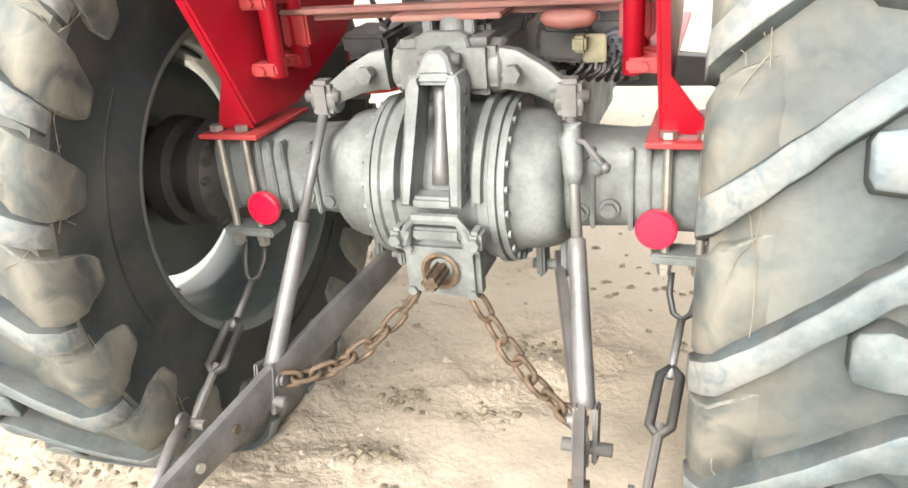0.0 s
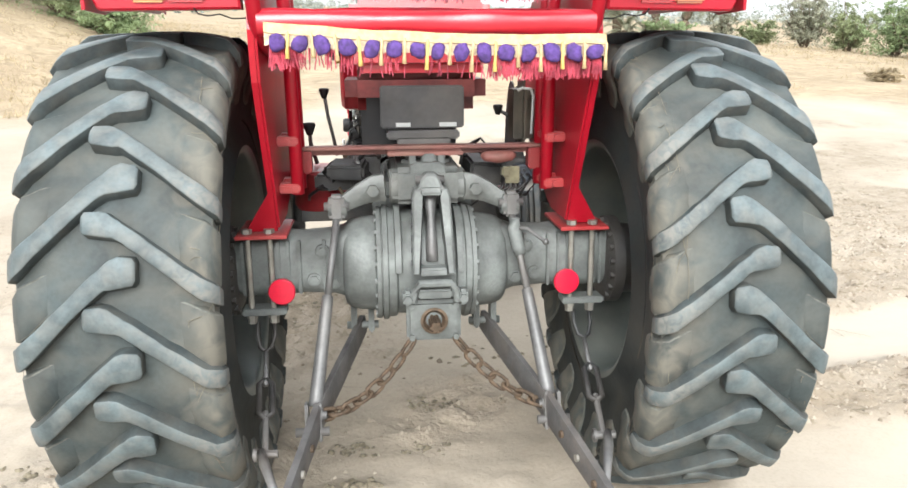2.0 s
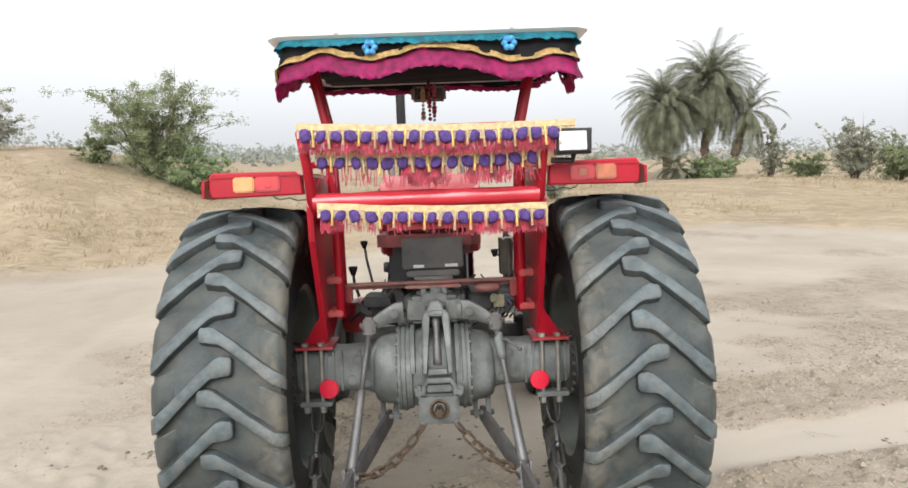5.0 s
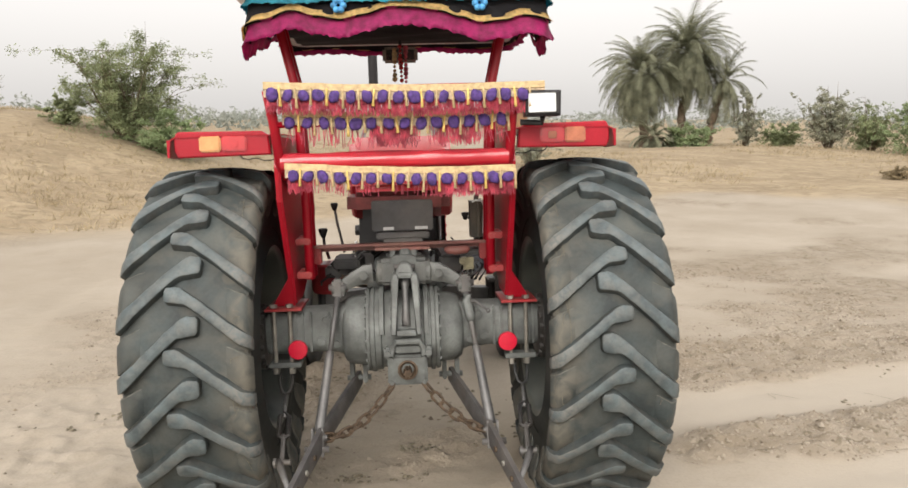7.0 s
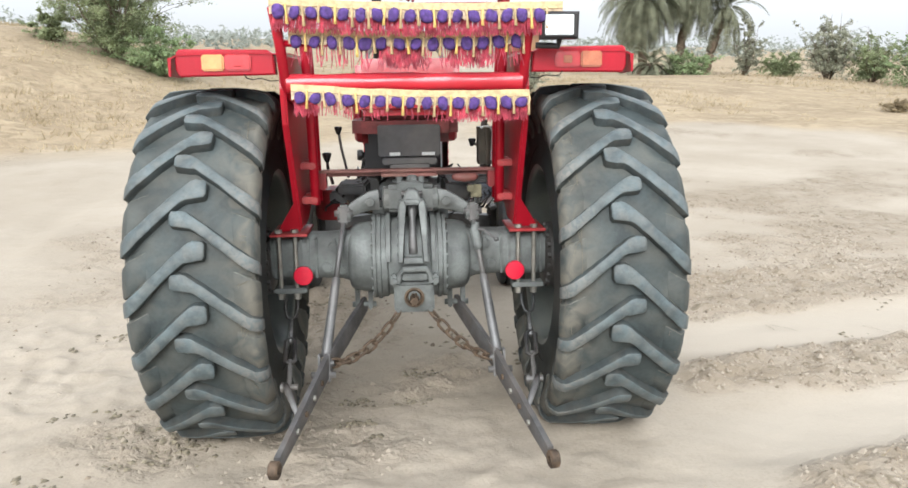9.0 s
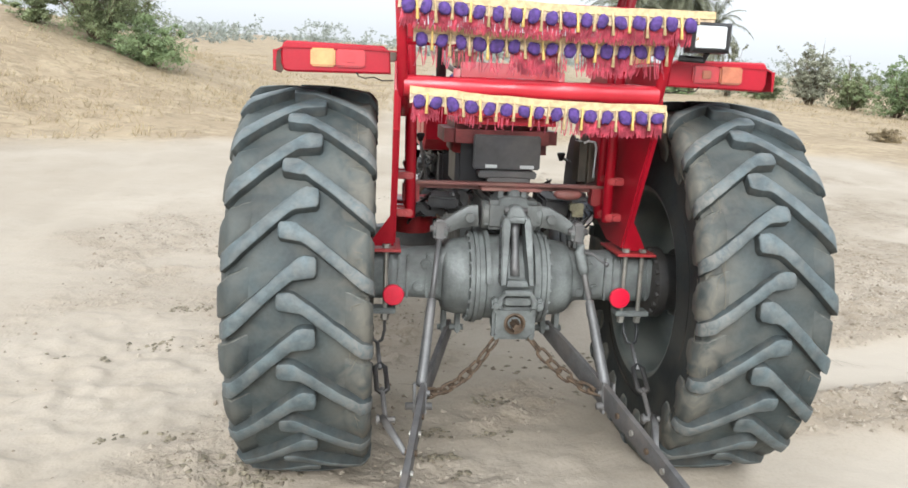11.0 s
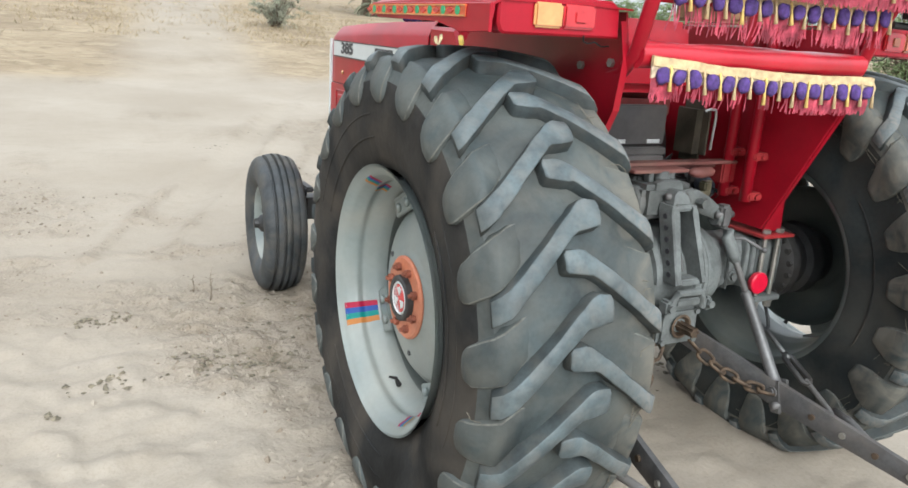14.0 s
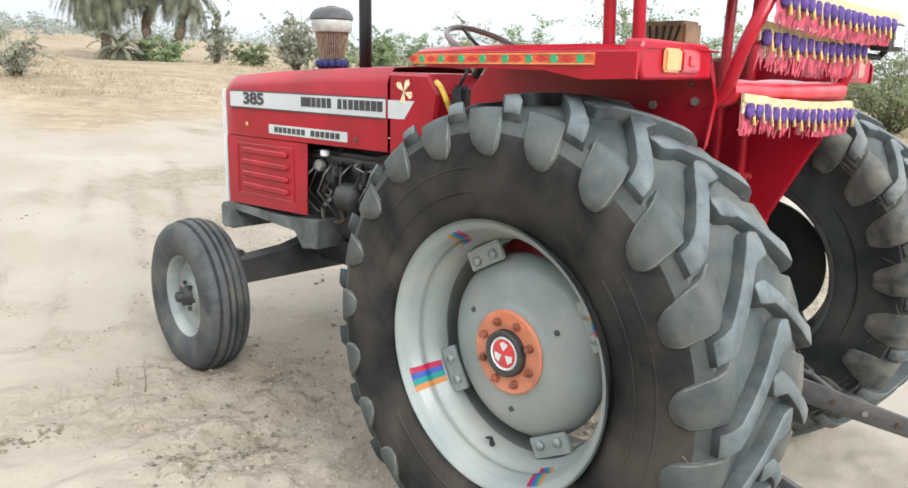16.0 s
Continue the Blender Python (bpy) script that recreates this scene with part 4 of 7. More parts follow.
def chain(a, b, sag, count):
    """A slack chain: each link a bent ring."""
    ch = empty("drawbar_chain", TR)
    a, b = Vector(a), Vector(b)
    pts = [a.lerp(b, k / 40) - Vector((0, 0, sag * 4 * (k / 40) * (1 - k / 40))) for k in range(41)]
    bm = B()
    L, Wd, r = 0.032, 0.0185, 0.0065
    loop = []
    for k in range(16):
        t = 2 * math.pi * k / 16
        loop.append((Wd * math.cos(t), 0, math.copysign(L - Wd, math.sin(t)) * (abs(math.sin(t)) > 0.01) + Wd * math.sin(t)))
    tube(bm, loop, r, 7, closed=True)
    first = part("chain_link", bm, RUST, ch, smooth=50)
    for k in range(count):
        f0 = (k + 0.5) / count * 40
        i = min(39, int(f0))
        p = pts[i].lerp(pts[i + 1], f0 - i)
        d = (pts[i + 1] - pts[i]).normalized()
        m = Matrix.Translation(p) @ d.to_track_quat("Z", "Y").to_matrix().to_4x4() @ pose(0, 0, 0, 0, 0, 90 * (k % 2) + random.uniform(-15, 15))
        ob = first if k == 0 else first.copy()
        if k:
            scene.collection.objects.link(ob)
        ob.matrix_basis = m
    bm = B()
    rod(bm, b + Vector((-0.02, 0, 0)), b + Vector((0.02, 0, 0)), 0.013, seg=10)
    spin(bm, [(-0.012, 0.0), (-0.012, 0.02), (0.012, 0.02), (0.012, 0.0)], b, 12)
    part("end_pin", bm, STEEL, ch, smooth=40)


chain((-0.05, -0.2, 0.542), (-0.345, -0.385, 0.38), 0.06, 8)
chain((0.085, -0.2, 0.542), (0.345, -0.385, 0.38), 0.04, 7)

# gearbox, engine and front end
drv = empty("drive_line", TR)
bm = B()
box(bm, (0.01, 0.7, 0.78), (0.36, 1.1, 0.42), bevel=0.05)
box(bm, (0.01, 0.62, 1.0), (0.24, 0.7, 0.1), bevel=0.03)
part("gearbox", bm, CAST, drv, smooth=40)
bm = B()
box(bm, (0, 1.75, 0.92), (0.30, 1.05, 0.5), bevel=0.03)
box(bm, (0, 1.75, 0.60), (0.26, 0.95, 0.2), bevel=0.05)
part("engine_block", bm, ENGINE, drv, smooth=40)
bm = B()
for k in range(4):
    box(bm, (-0.175, 1.45 + 0.2 * k, 1.08), (0.09, 0.12, 0.09), bevel=0.02)
box(bm, (-0.2, 1.72, 1.12), (0.07, 0.8, 0.06), bevel=0.02)
part("manifold", bm, ENGINE, drv, smooth=40)
bm = B()
spin(bm, [(1.58, 0.0), (1.58, 0.05), (1.6, 0.075), (1.72, 0.075), (1.74, 0.05), (1.76, 0.0)], (-0.24, 0, 0.93), 20, axis="Y")
part("alternator", fix(bm), ENGINE, drv, smooth=40)
for x, y, z, r, h in ((-0.235, 1.48, 0.86, 0.05, 0.16), (-0.235, 1.36, 0.84, 0.05, 0.18)):
    bm = B()
    spin(bm, [(z - h / 2, 0.0), (z - h / 2, r * 0.8), (z - h / 2 + 0.01, r), (z + h / 2, r), (z + h / 2 + 0.012, r * 0.7), (z + h / 2 + 0.02, 0.0)], (x, y, 0), 18, axis="Z")
    part("filter_bowl", fix(bm), ENGINE, drv, smooth=40)
for k in range(9):
    bm = B()
    y = 1.36 + 0.08 * k
    tube(bm, [(-0.22, y, 1.1), (-0.27, y + random.uniform(-0.05, 0.05), 1.04 + random.uniform(-0.04, 0.04)), (-0.29, y + random.uniform(-0.1, 0.1), 0.94), (-0.24, y + random.uniform(-0.06, 0.06), 0.82)], 0.006, 7)
    part("fuel_pipe", bm, (STEEL, BLACK)[k % 2], drv, smooth=40)
random.seed(8)
WORN = mat("worn_aluminium", (0.30, 0.30, 0.29), 0.4, 0.7, 0.3, 20, 90, dust=0.3)
for k in range(30):
    y, z = random.uniform(1.28, 1.95), random.uniform(0.80, 1.16)
    x = -random.uniform(0.20, 0.285)
    bm = B()
    kind = k % 5
    if kind == 0:
        box(bm, (x, y, z), (0.05, random.uniform(0.05, 0.11), random.uniform(0.03, 0.07)), (random.uniform(-20, 20), 0, random.uniform(-15, 15)), bevel=0.008)
    elif kind == 1:
        spin(bm, [(-0.02, 0.0), (-0.02, 0.03), (-0.01, 0.034), (0.012, 0.034), (0.016, 0.02), (0.03, 0.018), (0.03, 0.0)], (x, y, z), 14)
    elif kind == 2:
        rod(bm, (x, y, z), (x - 0.01, y + random.uniform(-0.1, 0.1), z + random.uniform(-0.08, 0.08)), 0.012, seg=8)
        nut(bm, (x, y, z), (-1, 0, 0), 0.018, 0.02)
    else:
        q = [Vector((x, y, z))]
        for _ in range(4):
            q.append(q[-1] + Vector((random.uniform(-0.02, 0.015), random.uniform(-0.08, 0.08), random.uniform(-0.07, 0.05))))
        tube(bm, q, random.choice((0.005, 0.008, 0.011)), 8)
    fix(bm)
    part(("pump_body", "flange_cap", "pipe_union", "hose", "hose")[kind], bm, (BLACK, ENGINE, WORN, BLACK, RUST, ENGINE, BLACK)[k % 7], drv, smooth=40)
bm = B()
spin(bm, [(1.13, 0.0), (1.13, 0.024), (1.155, 0.026), (1.16, 0.018), (1.16, 0.0)], (-0.26, 1.86, 0), 14, axis="Z")
part("filler_cap", fix(bm), WHITE, drv, "white filler cap", smooth=40)
bm = B()
box(bm, (-0.305, 1.40, 0.945), (0.012, 0.07, 0.05), bevel=0.004)
part("yellow_label", bm, mat("yellow_label", (0.75, 0.6, 0.05), 0.5), drv, "yellow and white sticker")
bm = B()
box(bm, (-0.306, 1.40, 0.995), (0.012, 0.07, 0.04), bevel=0.004)
part("white_label", bm, WHITE, drv)
bm = B()
plate(bm, [(1.9, 0.78), (2.3, 0.76), (2.86, 0.775), (2.86, 0.725), (2.5, 0.715), (2.12, 0.70), (2.06, 0.60), (1.93, 0.62)], -0.285, 0.285, "X", 0.008)
part("front_frame", fix(bm), CAST, drv)
bm = B()
box(bm, (0, 2.83, 0.685), (0.62, 0.14, 0.15), bevel=0.012)
part("front_weight_carrier", bm, CAST, drv, smooth=30)

fa = empty("front_axle", TR)
bm = B()
plate(bm, [(-0.62, 0.42), (0.62, 0.42), (0.62, 0.55), (0.25, 0.57), (0.12, 0.62), (-0.12, 0.62), (-0.25, 0.57), (-0.62, 0.55)], 2.21, 2.33, "Y", 0.008)
part("beam", fix(bm), ENGINE, fa, "black steel beam")
bm = B()
rod(bm, (-0.62, 2.42, 0.47), (0.62, 2.42, 0.47), 0.017, seg=10)
part("track_rod", bm, STEEL, fa, smooth=40)
for s in (-1, 1):
    bm = B()
    rod(bm, (s * 0.635, 2.28, 0.33), (s * 0.635, 2.28, 0.62), 0.036, seg=16)
    rod(bm, (s * 0.635, 2.28, 0.395), (s * 0.80, 2.28, 0.395), 0.04, 0.035, 16)
    box(bm, (s * 0.63, 2.2, 0.62), (0.05, 0.2, 0.03), bevel=0.008)
    part("stub_axle", bm, ENGINE, fa, smooth=40)

# bonnet
bn = empty("bonnet", TR)
bm = B()
rows = []
for y, w, zt, zs in ((1.315, 0.300, 1.59, 1.51), (1.8, 0.300, 1.58, 1.50), (2.3, 0.298, 1.56, 1.48), (2.72, 0.294, 1.535, 1.46), (2.80, 0.288, 1.515, 1.44), (2.84, 0.275, 1.47, 1.40)):
    rows.append([bm.verts.new(p) for p in ((-w, y, 1.195 - 0.008 * (y - 1.3)), (-w, y, zs), (-w + 0.012, y, zs + 0.03), (-w + 0.045, y, zt - 0.008), (-0.1, y, zt), (0.1, y, zt), (w - 0.045, y, zt - 0.008), (w - 0.012, y, zs + 0.03), (w, y, zs), (w, y, 1.195 - 0.008 * (y - 1.3)))])
for a, b in zip(rows, rows[1:]):
    ring_faces(bm, a, b, closed=False)
bm.faces.new(rows[-1])
fix(bm)
bmesh.ops.solidify(bm, geom=bm.faces[:], thickness=0.004)
part("top_panel", bm, RED, bn, "glossy red bonnet panel", smooth=35)
for s in (-1, 1):
    bm = B()
    plate(bm, [(1.97, 1.185), (2.80, 1.178), (2.80, 0.775), (1.985, 0.80)], s * 0.29, s * 0.296, "X", 0.002)
    part("side_panel", fix(bm), RED, bn, "red side panel with pressed louvres")
    for k in range(4):
        bm = B()
        z = 0.90 + 0.068 * k
        plate(bm, [(2.16, z - 0.016), (2.62, z - 0.016), (2.635, z), (2.62, z + 0.016), (2.16, z + 0.016), (2.145, z)], s * 0.2965, s * 0.309, "X", 0.006)
        part("louvre", fix(bm), RED, bn)
    for (ya, za), (yb, zb) in (((2.10, 1.145), (2.68, 1.14)), ((2.10, 0.855), (2.68, 0.848)), ((2.10, 0.855), (2.10, 1.145)), ((2.68, 0.848), (2.68, 1.14))):
        bm = B()
        rod(bm, (s * 0.296, ya, za), (s * 0.296, yb, zb), 0.005, seg=6)
        part("pressed_edge", bm, RED, bn)
    bm = B()
    box(bm, (s * 0.302, 2.03, 1.395), (0.003, 1.41, 0.088))
    st = part("side_stripe", bm, SILVER, bn, "silver stripe with dark edges")
    for z in (1.441, 1.349):
        bm = B()
        box(bm, (s * 0.3035, 2.03, z), (0.003, 1.41, 0.006))
        part("stripe_edge", bm, INK, st)
    y = 2.0
    for k, wd in enumerate((0.055, 0.045, 0.04, 0.04, 0.04, 0.04, 0.0, 0.035, 0.035, 0.04, 0.04, 0.045, 0.04, 0.045, 0.045)):
        if wd:
            bm = B()
            box(bm, (s * 0.3045, y - 0.02, 1.402), (0.003, wd * 0.85, 0.048))
            part("print_bar", bm, INK, st)
        y -= 0.044
    bm = B()
    box(bm, (s * 0.302, 1.97, 1.242), (0.004, 0.71, 0.05), bevel=0.001)
    bg = part("badge_plate", bm, SILVER, bn, "pale badge plate with dark print")
    for k in range(14):
        if k != 7:
            bm = B()
            box(bm, (s * 0.3045, 2.25 - 0.043 * k, 1.242), (0.003, 0.033, 0.03))
            part("print_bar", bm, INK, bg)
    bm = B()
    spin(bm, [(s * 0.30, 0.014), (s * 0.308, 0.011), (s * 0.309, 0.0)], (0, 2.56, 1.255), 14)
    part("side_lamp", fix(bm), AMBER, bn, smooth=40)
    bm = B()
    spin(bm, [(s * 0.30, 0.012), (s * 0.306, 0.01), (s * 0.307, 0.0)], (0, 1.55, 1.235), 12)
    part("bonnet_catch", fix(bm), INK, bn, smooth=40)
txt = bpy.data.curves.new("model_number", "FONT")
txt.body, txt.size, txt.extrude, txt.align_x, txt.align_y = "385", 0.088, 0.001, "CENTER", "CENTER"
txt.offset = 0.0035
txt.materials.append(INK)
num = new("model_number", txt)
num.parent, num.matrix_basis = bn, pose(-0.3055, 2.475, 1.398, 90, 0, -90) @ Matrix.Diagonal((1.7, 1, 1, 1))
bm = B()
box(bm, (0, 2.82, 1.10), (0.55, 0.03, 0.62), bevel=0.012)
part("grille", bm, DARKPLATE, bn, "dark front grille")
bm = B()
for s in (-1, 1):
    box(bm, (s * 0.285, 2.835, 1.11), (0.02, 0.03, 0.68), bevel=0.006)
part("grille_frame", bm, SILVER, bn)

# scuttle, dash and steering wheel
cw = empty("scuttle", TR)
bm = B()
plate(bm, [(1.31, 1.56), (1.31, 1.17), (1.10, 1.19), (1.02, 1.25), (0.98, 1.47), (1.05, 1.555)], -0.298, 0.298, "X", 0.014)
part("cowl", fix(bm), RED, cw, "red cowl behind the bonnet", smooth=30)
bm = B()
box(bm, (0, 1.2, 1.09), (0.40, 0.2, 0.2), bevel=0.02)
part("fire_wall", bm, BLACK, cw, smooth=30)
bm = B()
plate(bm, [(1.31, 1.435), (1.31, 1.352), (1.2, 1.352), (1.13, 1.435)], -0.3005, -0.297, "X")
part("arrow_stripe", fix(bm), SILVER, cw)
bm = B()
for k in range(4):
    a = 40 + 80 * k
    plate(bm, [(1.20, 1.475), (1.20 + 0.05 * math.cos(radians(a - 20)), 1.475 + 0.05 * math.sin(radians(a - 20))), (1.20 + 0.062 * math.cos(radians(a)), 1.475 + 0.062 * math.sin(radians(a))), (1.20 + 0.05 * math.cos(radians(a + 20)), 1.475 + 0.05 * math.sin(radians(a + 20)))], -0.3015, -0.2975, "X")
part("flower_decal", fix(bm), mat("pale_yellow_decal", (0.75, 0.66, 0.4), 0.5, vary=0.3, scale=60), cw)
bm = B()
rod(bm, (0, 1.12, 1.45), (0, 0.97, 1.655), 0.022, 0.018, 14)
part("steering_column", bm, BLACK, cw, smooth=40)
bm = B()
loop = [Matrix.Translation((0, 0.96, 1.67)) @ pose(0, 0, 0, 28, 0, 0) @ Vector((0.205 * math.cos(t), 0.205 * math.sin(t), 0)) for t in (2 * math.pi * k / 40 for k in range(40))]
tube(bm, loop, 0.0135, 10, closed=True)
sw = part("steering_wheel", bm, mat("worn_brown_wheel", (0.20, 0.15, 0.13), 0.3, dust=0.3), cw, smooth=50)
for k in range(3):
    bm = B()
    a = radians(90 + 120 * k)
    m = Matrix.Translation((0, 0.96, 1.67)) @ pose(0, 0, 0, 28, 0, 0)
    tube(bm, [m @ Vector((0, 0, -0.03)), m @ Vector((0.1 * math.cos(a), 0.1 * math.sin(a), -0.02)), m @ Vector((0.2 * math.cos(a), 0.2 * math.sin(a), 0))], 0.008, 8)
    part("spoke", bm, BLACK, sw, smooth=40)

# yellow tape and switches beside the cowl
bm = B()
tube(bm, [(-0.29, 1.0, 1.52), (-0.31, 0.95, 1.50), (-0.315, 0.92, 1.46), (-0.30, 0.90, 1.40)], 0.012, 8)
part("yellow_tape", bm, mat("yellow_tape", (0.65, 0.45, 0.05), 0.5, vary=0.2, scale=40), cw, "yellow tape wound on a rod", smooth=40)
bm = B()
box(bm, (-0.30, 0.84, 1.46), (0.07, 0.07, 0.10), (0, 0, 12), bevel=0.015)
tube(bm, [(-0.3, 0.86, 1.5), (-0.28, 0.84, 1.55), (-0.27, 0.83, 1.58)], 0.008, 8)
part("switch_box", bm, BLACK, cw, smooth=40)

# exhaust and air pre-cleaner
bm = B()
tube(bm, [(-0.165, 1.64, 1.5), (-0.165, 1.64, 1.8), (-0.165, 1.64, 2.55), (-0.17, 1.61, 2.68)], 0.031, 16)
part("exhaust_pipe", bm, BLACK, TR, "black upright exhaust pipe", smooth=40)
pc = empty("air_pre_cleaner", TR)
cx, cy = 0.03, 2.18
bm = B()
spin(bm, [(1.5, 0.045), (1.65, 0.045), (1.68, 0.058), (1.73, 0.070), (1.765, 0.082)], (cx, cy, 0), 28, axis="Z")
part("stem", fix(bm), DARKPLATE, pc, smooth=40)
bm = B()
spin(bm, [(1.765, 0.082), (1.772, 0.104), (1.785, 0.110), (1.83, 0.114), (1.836, 0.110)], (cx, cy, 0), 32, axis="Z")
part("bowl", fix(bm), mat("clear_plastic_bowl", (0.40, 0.40, 0.36), 0.35, vary=0.25, scale=14), pc, "pale dusty plastic bowl", smooth=40)
bm = B()
spin(bm, [(1.834, 0.111), (1.840, 0.119), (1.864, 0.116), (1.888, 0.098), (1.902, 0.07), (1.907, 0.03), (1.912, 0.026), (1.914, 0.0)], (cx, cy, 0), 32, axis="Z")
part("cap", fix(bm), DARKPLATE, pc, "dark grey domed cap", smooth=40)


# ---- mudguards, posts, seat ----
def mudguard(s):
    mg = empty("mudguard", TR)
    bm = B()
    plate(bm, [(-0.335, 1.625), (-0.365, 1.50), (-0.345, 1.36), (-0.105, 0.90), (0.10, 0.90), (0.42, 1.02), (0.66, 1.25), (0.62, 1.5), (0.5, 1.625)], s * 0.462, s * 0.470, "X", 0.0015)
    part("inner_panel", fix(bm), RED, mg, "tall red steel panel tapering to the axle")
    bm = B()
    # rear return flange of the panel
    pts = [(-0.34, 1.6), (-0.368, 1.5), (-0.348, 1.36), (-0.17, 1.02), (-0.108, 0.89)]
    for (y0, z0), (y1, z1) in zip(pts, pts[1:]):
        vs = [bm.verts.new(p) for p in ((s * 0.47, y0, z0), (s * (0.487 if z0 > 1 else 0.57), y0, z0), (s * (0.487 if z1 > 1 else 0.57), y1, z1), (s * 0.47, y1, z1))]
        bm.faces.new(vs)
    bmesh.ops.remove_doubles(bm, verts=bm.verts, dist=1e-4)
    fix(bm)
    bmesh.ops.solidify(bm, geom=bm.faces[:], thickness=0.004)
    part("rear_flange", bm, RED, mg)
    bm = B()
    plate(bm, [(s * 0.44, -0.15), (s * 0.60, -0.15), (s * 0.60, 0.1), (s * 0.44, 0.1)], 0.872, 0.884, "Z", 0.002)
    part("foot_plate", fix(bm), DULLRED, mg)
    # top, with a rolled outer rail
    bm = B()
    rows = []
    for y, z in ((-0.36, 1.632), (-0.2, 1.640), (0.2, 1.640), (0.44, 1.635), (0.475, 1.628)):
        rows.append([bm.verts.new((s * x, y, z + dz)) for x, dz in ((0.465, 0.0), (0.6, 0.004), (0.87, 0.0), (0.895, -0.012), (0.90, -0.05))])
    for a, b in zip(rows, rows[1:]):
        ring_faces(bm, a, b, closed=False)
    fix(bm)
    bmesh.ops.solidify(bm, geom=bm.faces[:], thickness=0.005)
    part("top", bm, RED, mg, "flat red mudguard top", smooth=30)
    bm = B()
    plate(bm, [(-0.36, 1.62), (-0.36, 1.55), (-0.20, 1.545), (-0.06, 1.572), (0.40, 1.575), (0.46, 1.60), (0.45, 1.622)], s * 0.895, s * 0.905, "X", 0.002)
    part("outer_rail", fix(bm), RED, mg)
    bm = B()
    plate(bm, [(-0.235, 1.616), (-0.235, 1.583), (0.47, 1.585), (0.47, 1.616)], s * 0.9055, s * 0.908, "X")
    band = part("painted_band", fix(bm), mat("orange_truck_art", (0.60, 0.10, 0.03), 0.4, vary=0.3, scale=18, fine=60), mg, "orange band painted with green flowers")
    for k in range(8):
        bm = B()
        y = -0.19 + 0.088 * k
        spin(bm, [(s * 0.9075, 0.014), (s * 0.9105, 0.012), (s * 0.9105, 0.0)], (0, y, 1.60), 10)
        part("green_flower", fix(bm), mat("green_flower", (0.03, 0.30, 0.12), 0.4) if k == 0 and s < 0 else bpy.data.materials["green_flower"], band)
        bm = B()
        plate(bm, [(y + 0.022, 1.60), (y + 0.044, 1.609), (y + 0.066, 1.60), (y + 0.044, 1.591)], s * 0.9075, s * 0.910, "X")
        part("red_lozenge", fix(bm), REDLENS, band)
    for z in (1.587, 1.613):
        bm = B()
        box(bm, (s * 0.909, 0.118, z), (0.003, 0.70, 0.0035))
        part("band_edge", bm, AMBER, band)
    for y, z in ((-0.30, 1.488), (-0.16, 1.473), (-0.25, 1.2)):
        bm = B()
        nut(bm, (s * 0.470, y, z), (s, 0, 0), 0.013, 0.011)
        part("panel_bolt", bm, BOLT, mg)
    # tail lamp
    tl = empty("tail_lamp", TR)
    bm = B()
    plate(bm, [(s * 0.50, 1.553), (s * 0.86, 1.548), (s * 0.87, 1.555), (s * 0.878, 1.575), (s * 0.878, 1.625), (s * 0.87, 1.645), (s * 0.86, 1.652), (s * 0.53, 1.648), (s * 0.505, 1.63)], -0.355, -0.295, "Y", 0.006)
    part("housing", fix(bm), RED, tl, "long red lamp housing", smooth=30)
    bm = B()
    box(bm, (s * 0.735, -0.36, 1.600), (0.085, 0.016, 0.062), bevel=0.006)
    part("amber_lens", bm, AMBER if s < 0 else DULLAMBER, tl, "square amber lens" if s < 0 else "faded brown lens")
    bm = B()
    box(bm, (s * 0.640, -0.36, 1.600), (0.10, 0.016, 0.060), bevel=0.006)
    part("red_lens", bm, REDLENS, tl, "red lens")
    bm = B()
    box(bm, (s * 0.64, -0.369, 1.60), (0.035, 0.006, 0.03), bevel=0.003)
    part("lens_bulb_window", bm, DULLAMBER if s > 0 else REDLENS, tl)
    bm = B()
    tube(bm, [(s * 0.62, -0.36, 1.555), (s * 0.612, -0.35, 1.541), (s * 0.59, -0.34, 1.536), (s * 0.56, -0.33, 1.541), (s * 0.53, -0.32, 1.53), (s * 0.49, -0.3, 1.532)], 0.0022, 6)
    part("cable", bm, BLACK, tl)
    # two posts up to the canopy, clamped to the mudguard
    for k, y in enumerate((-0.06, 0.05)):
        ps = empty("canopy_post", TR)
        bm = B()
        tube(bm, [(s * 0.405, y, 1.0), (s * 0.41, y, 1.4), (s * 0.43, y, 1.85), (s * 0.49, y, 2.12), (s * 0.49, y, 2.225)], 0.021, 12)
        part("pipe", bm, RED, ps, "red round steel pipe", smooth=40)
        for z in (1.02, 1.17, 1.45):
            bm = B()
            box(bm, (s * 0.43, y, z), (0.07, 0.055, 0.03), bevel=0.006)
            nut(bm, (s * 0.43, y - 0.028, z), (0, -1, 0), 0.01, 0.009)
            part("clamp", bm, DULLRED, ps)


mirrored(mudguard)

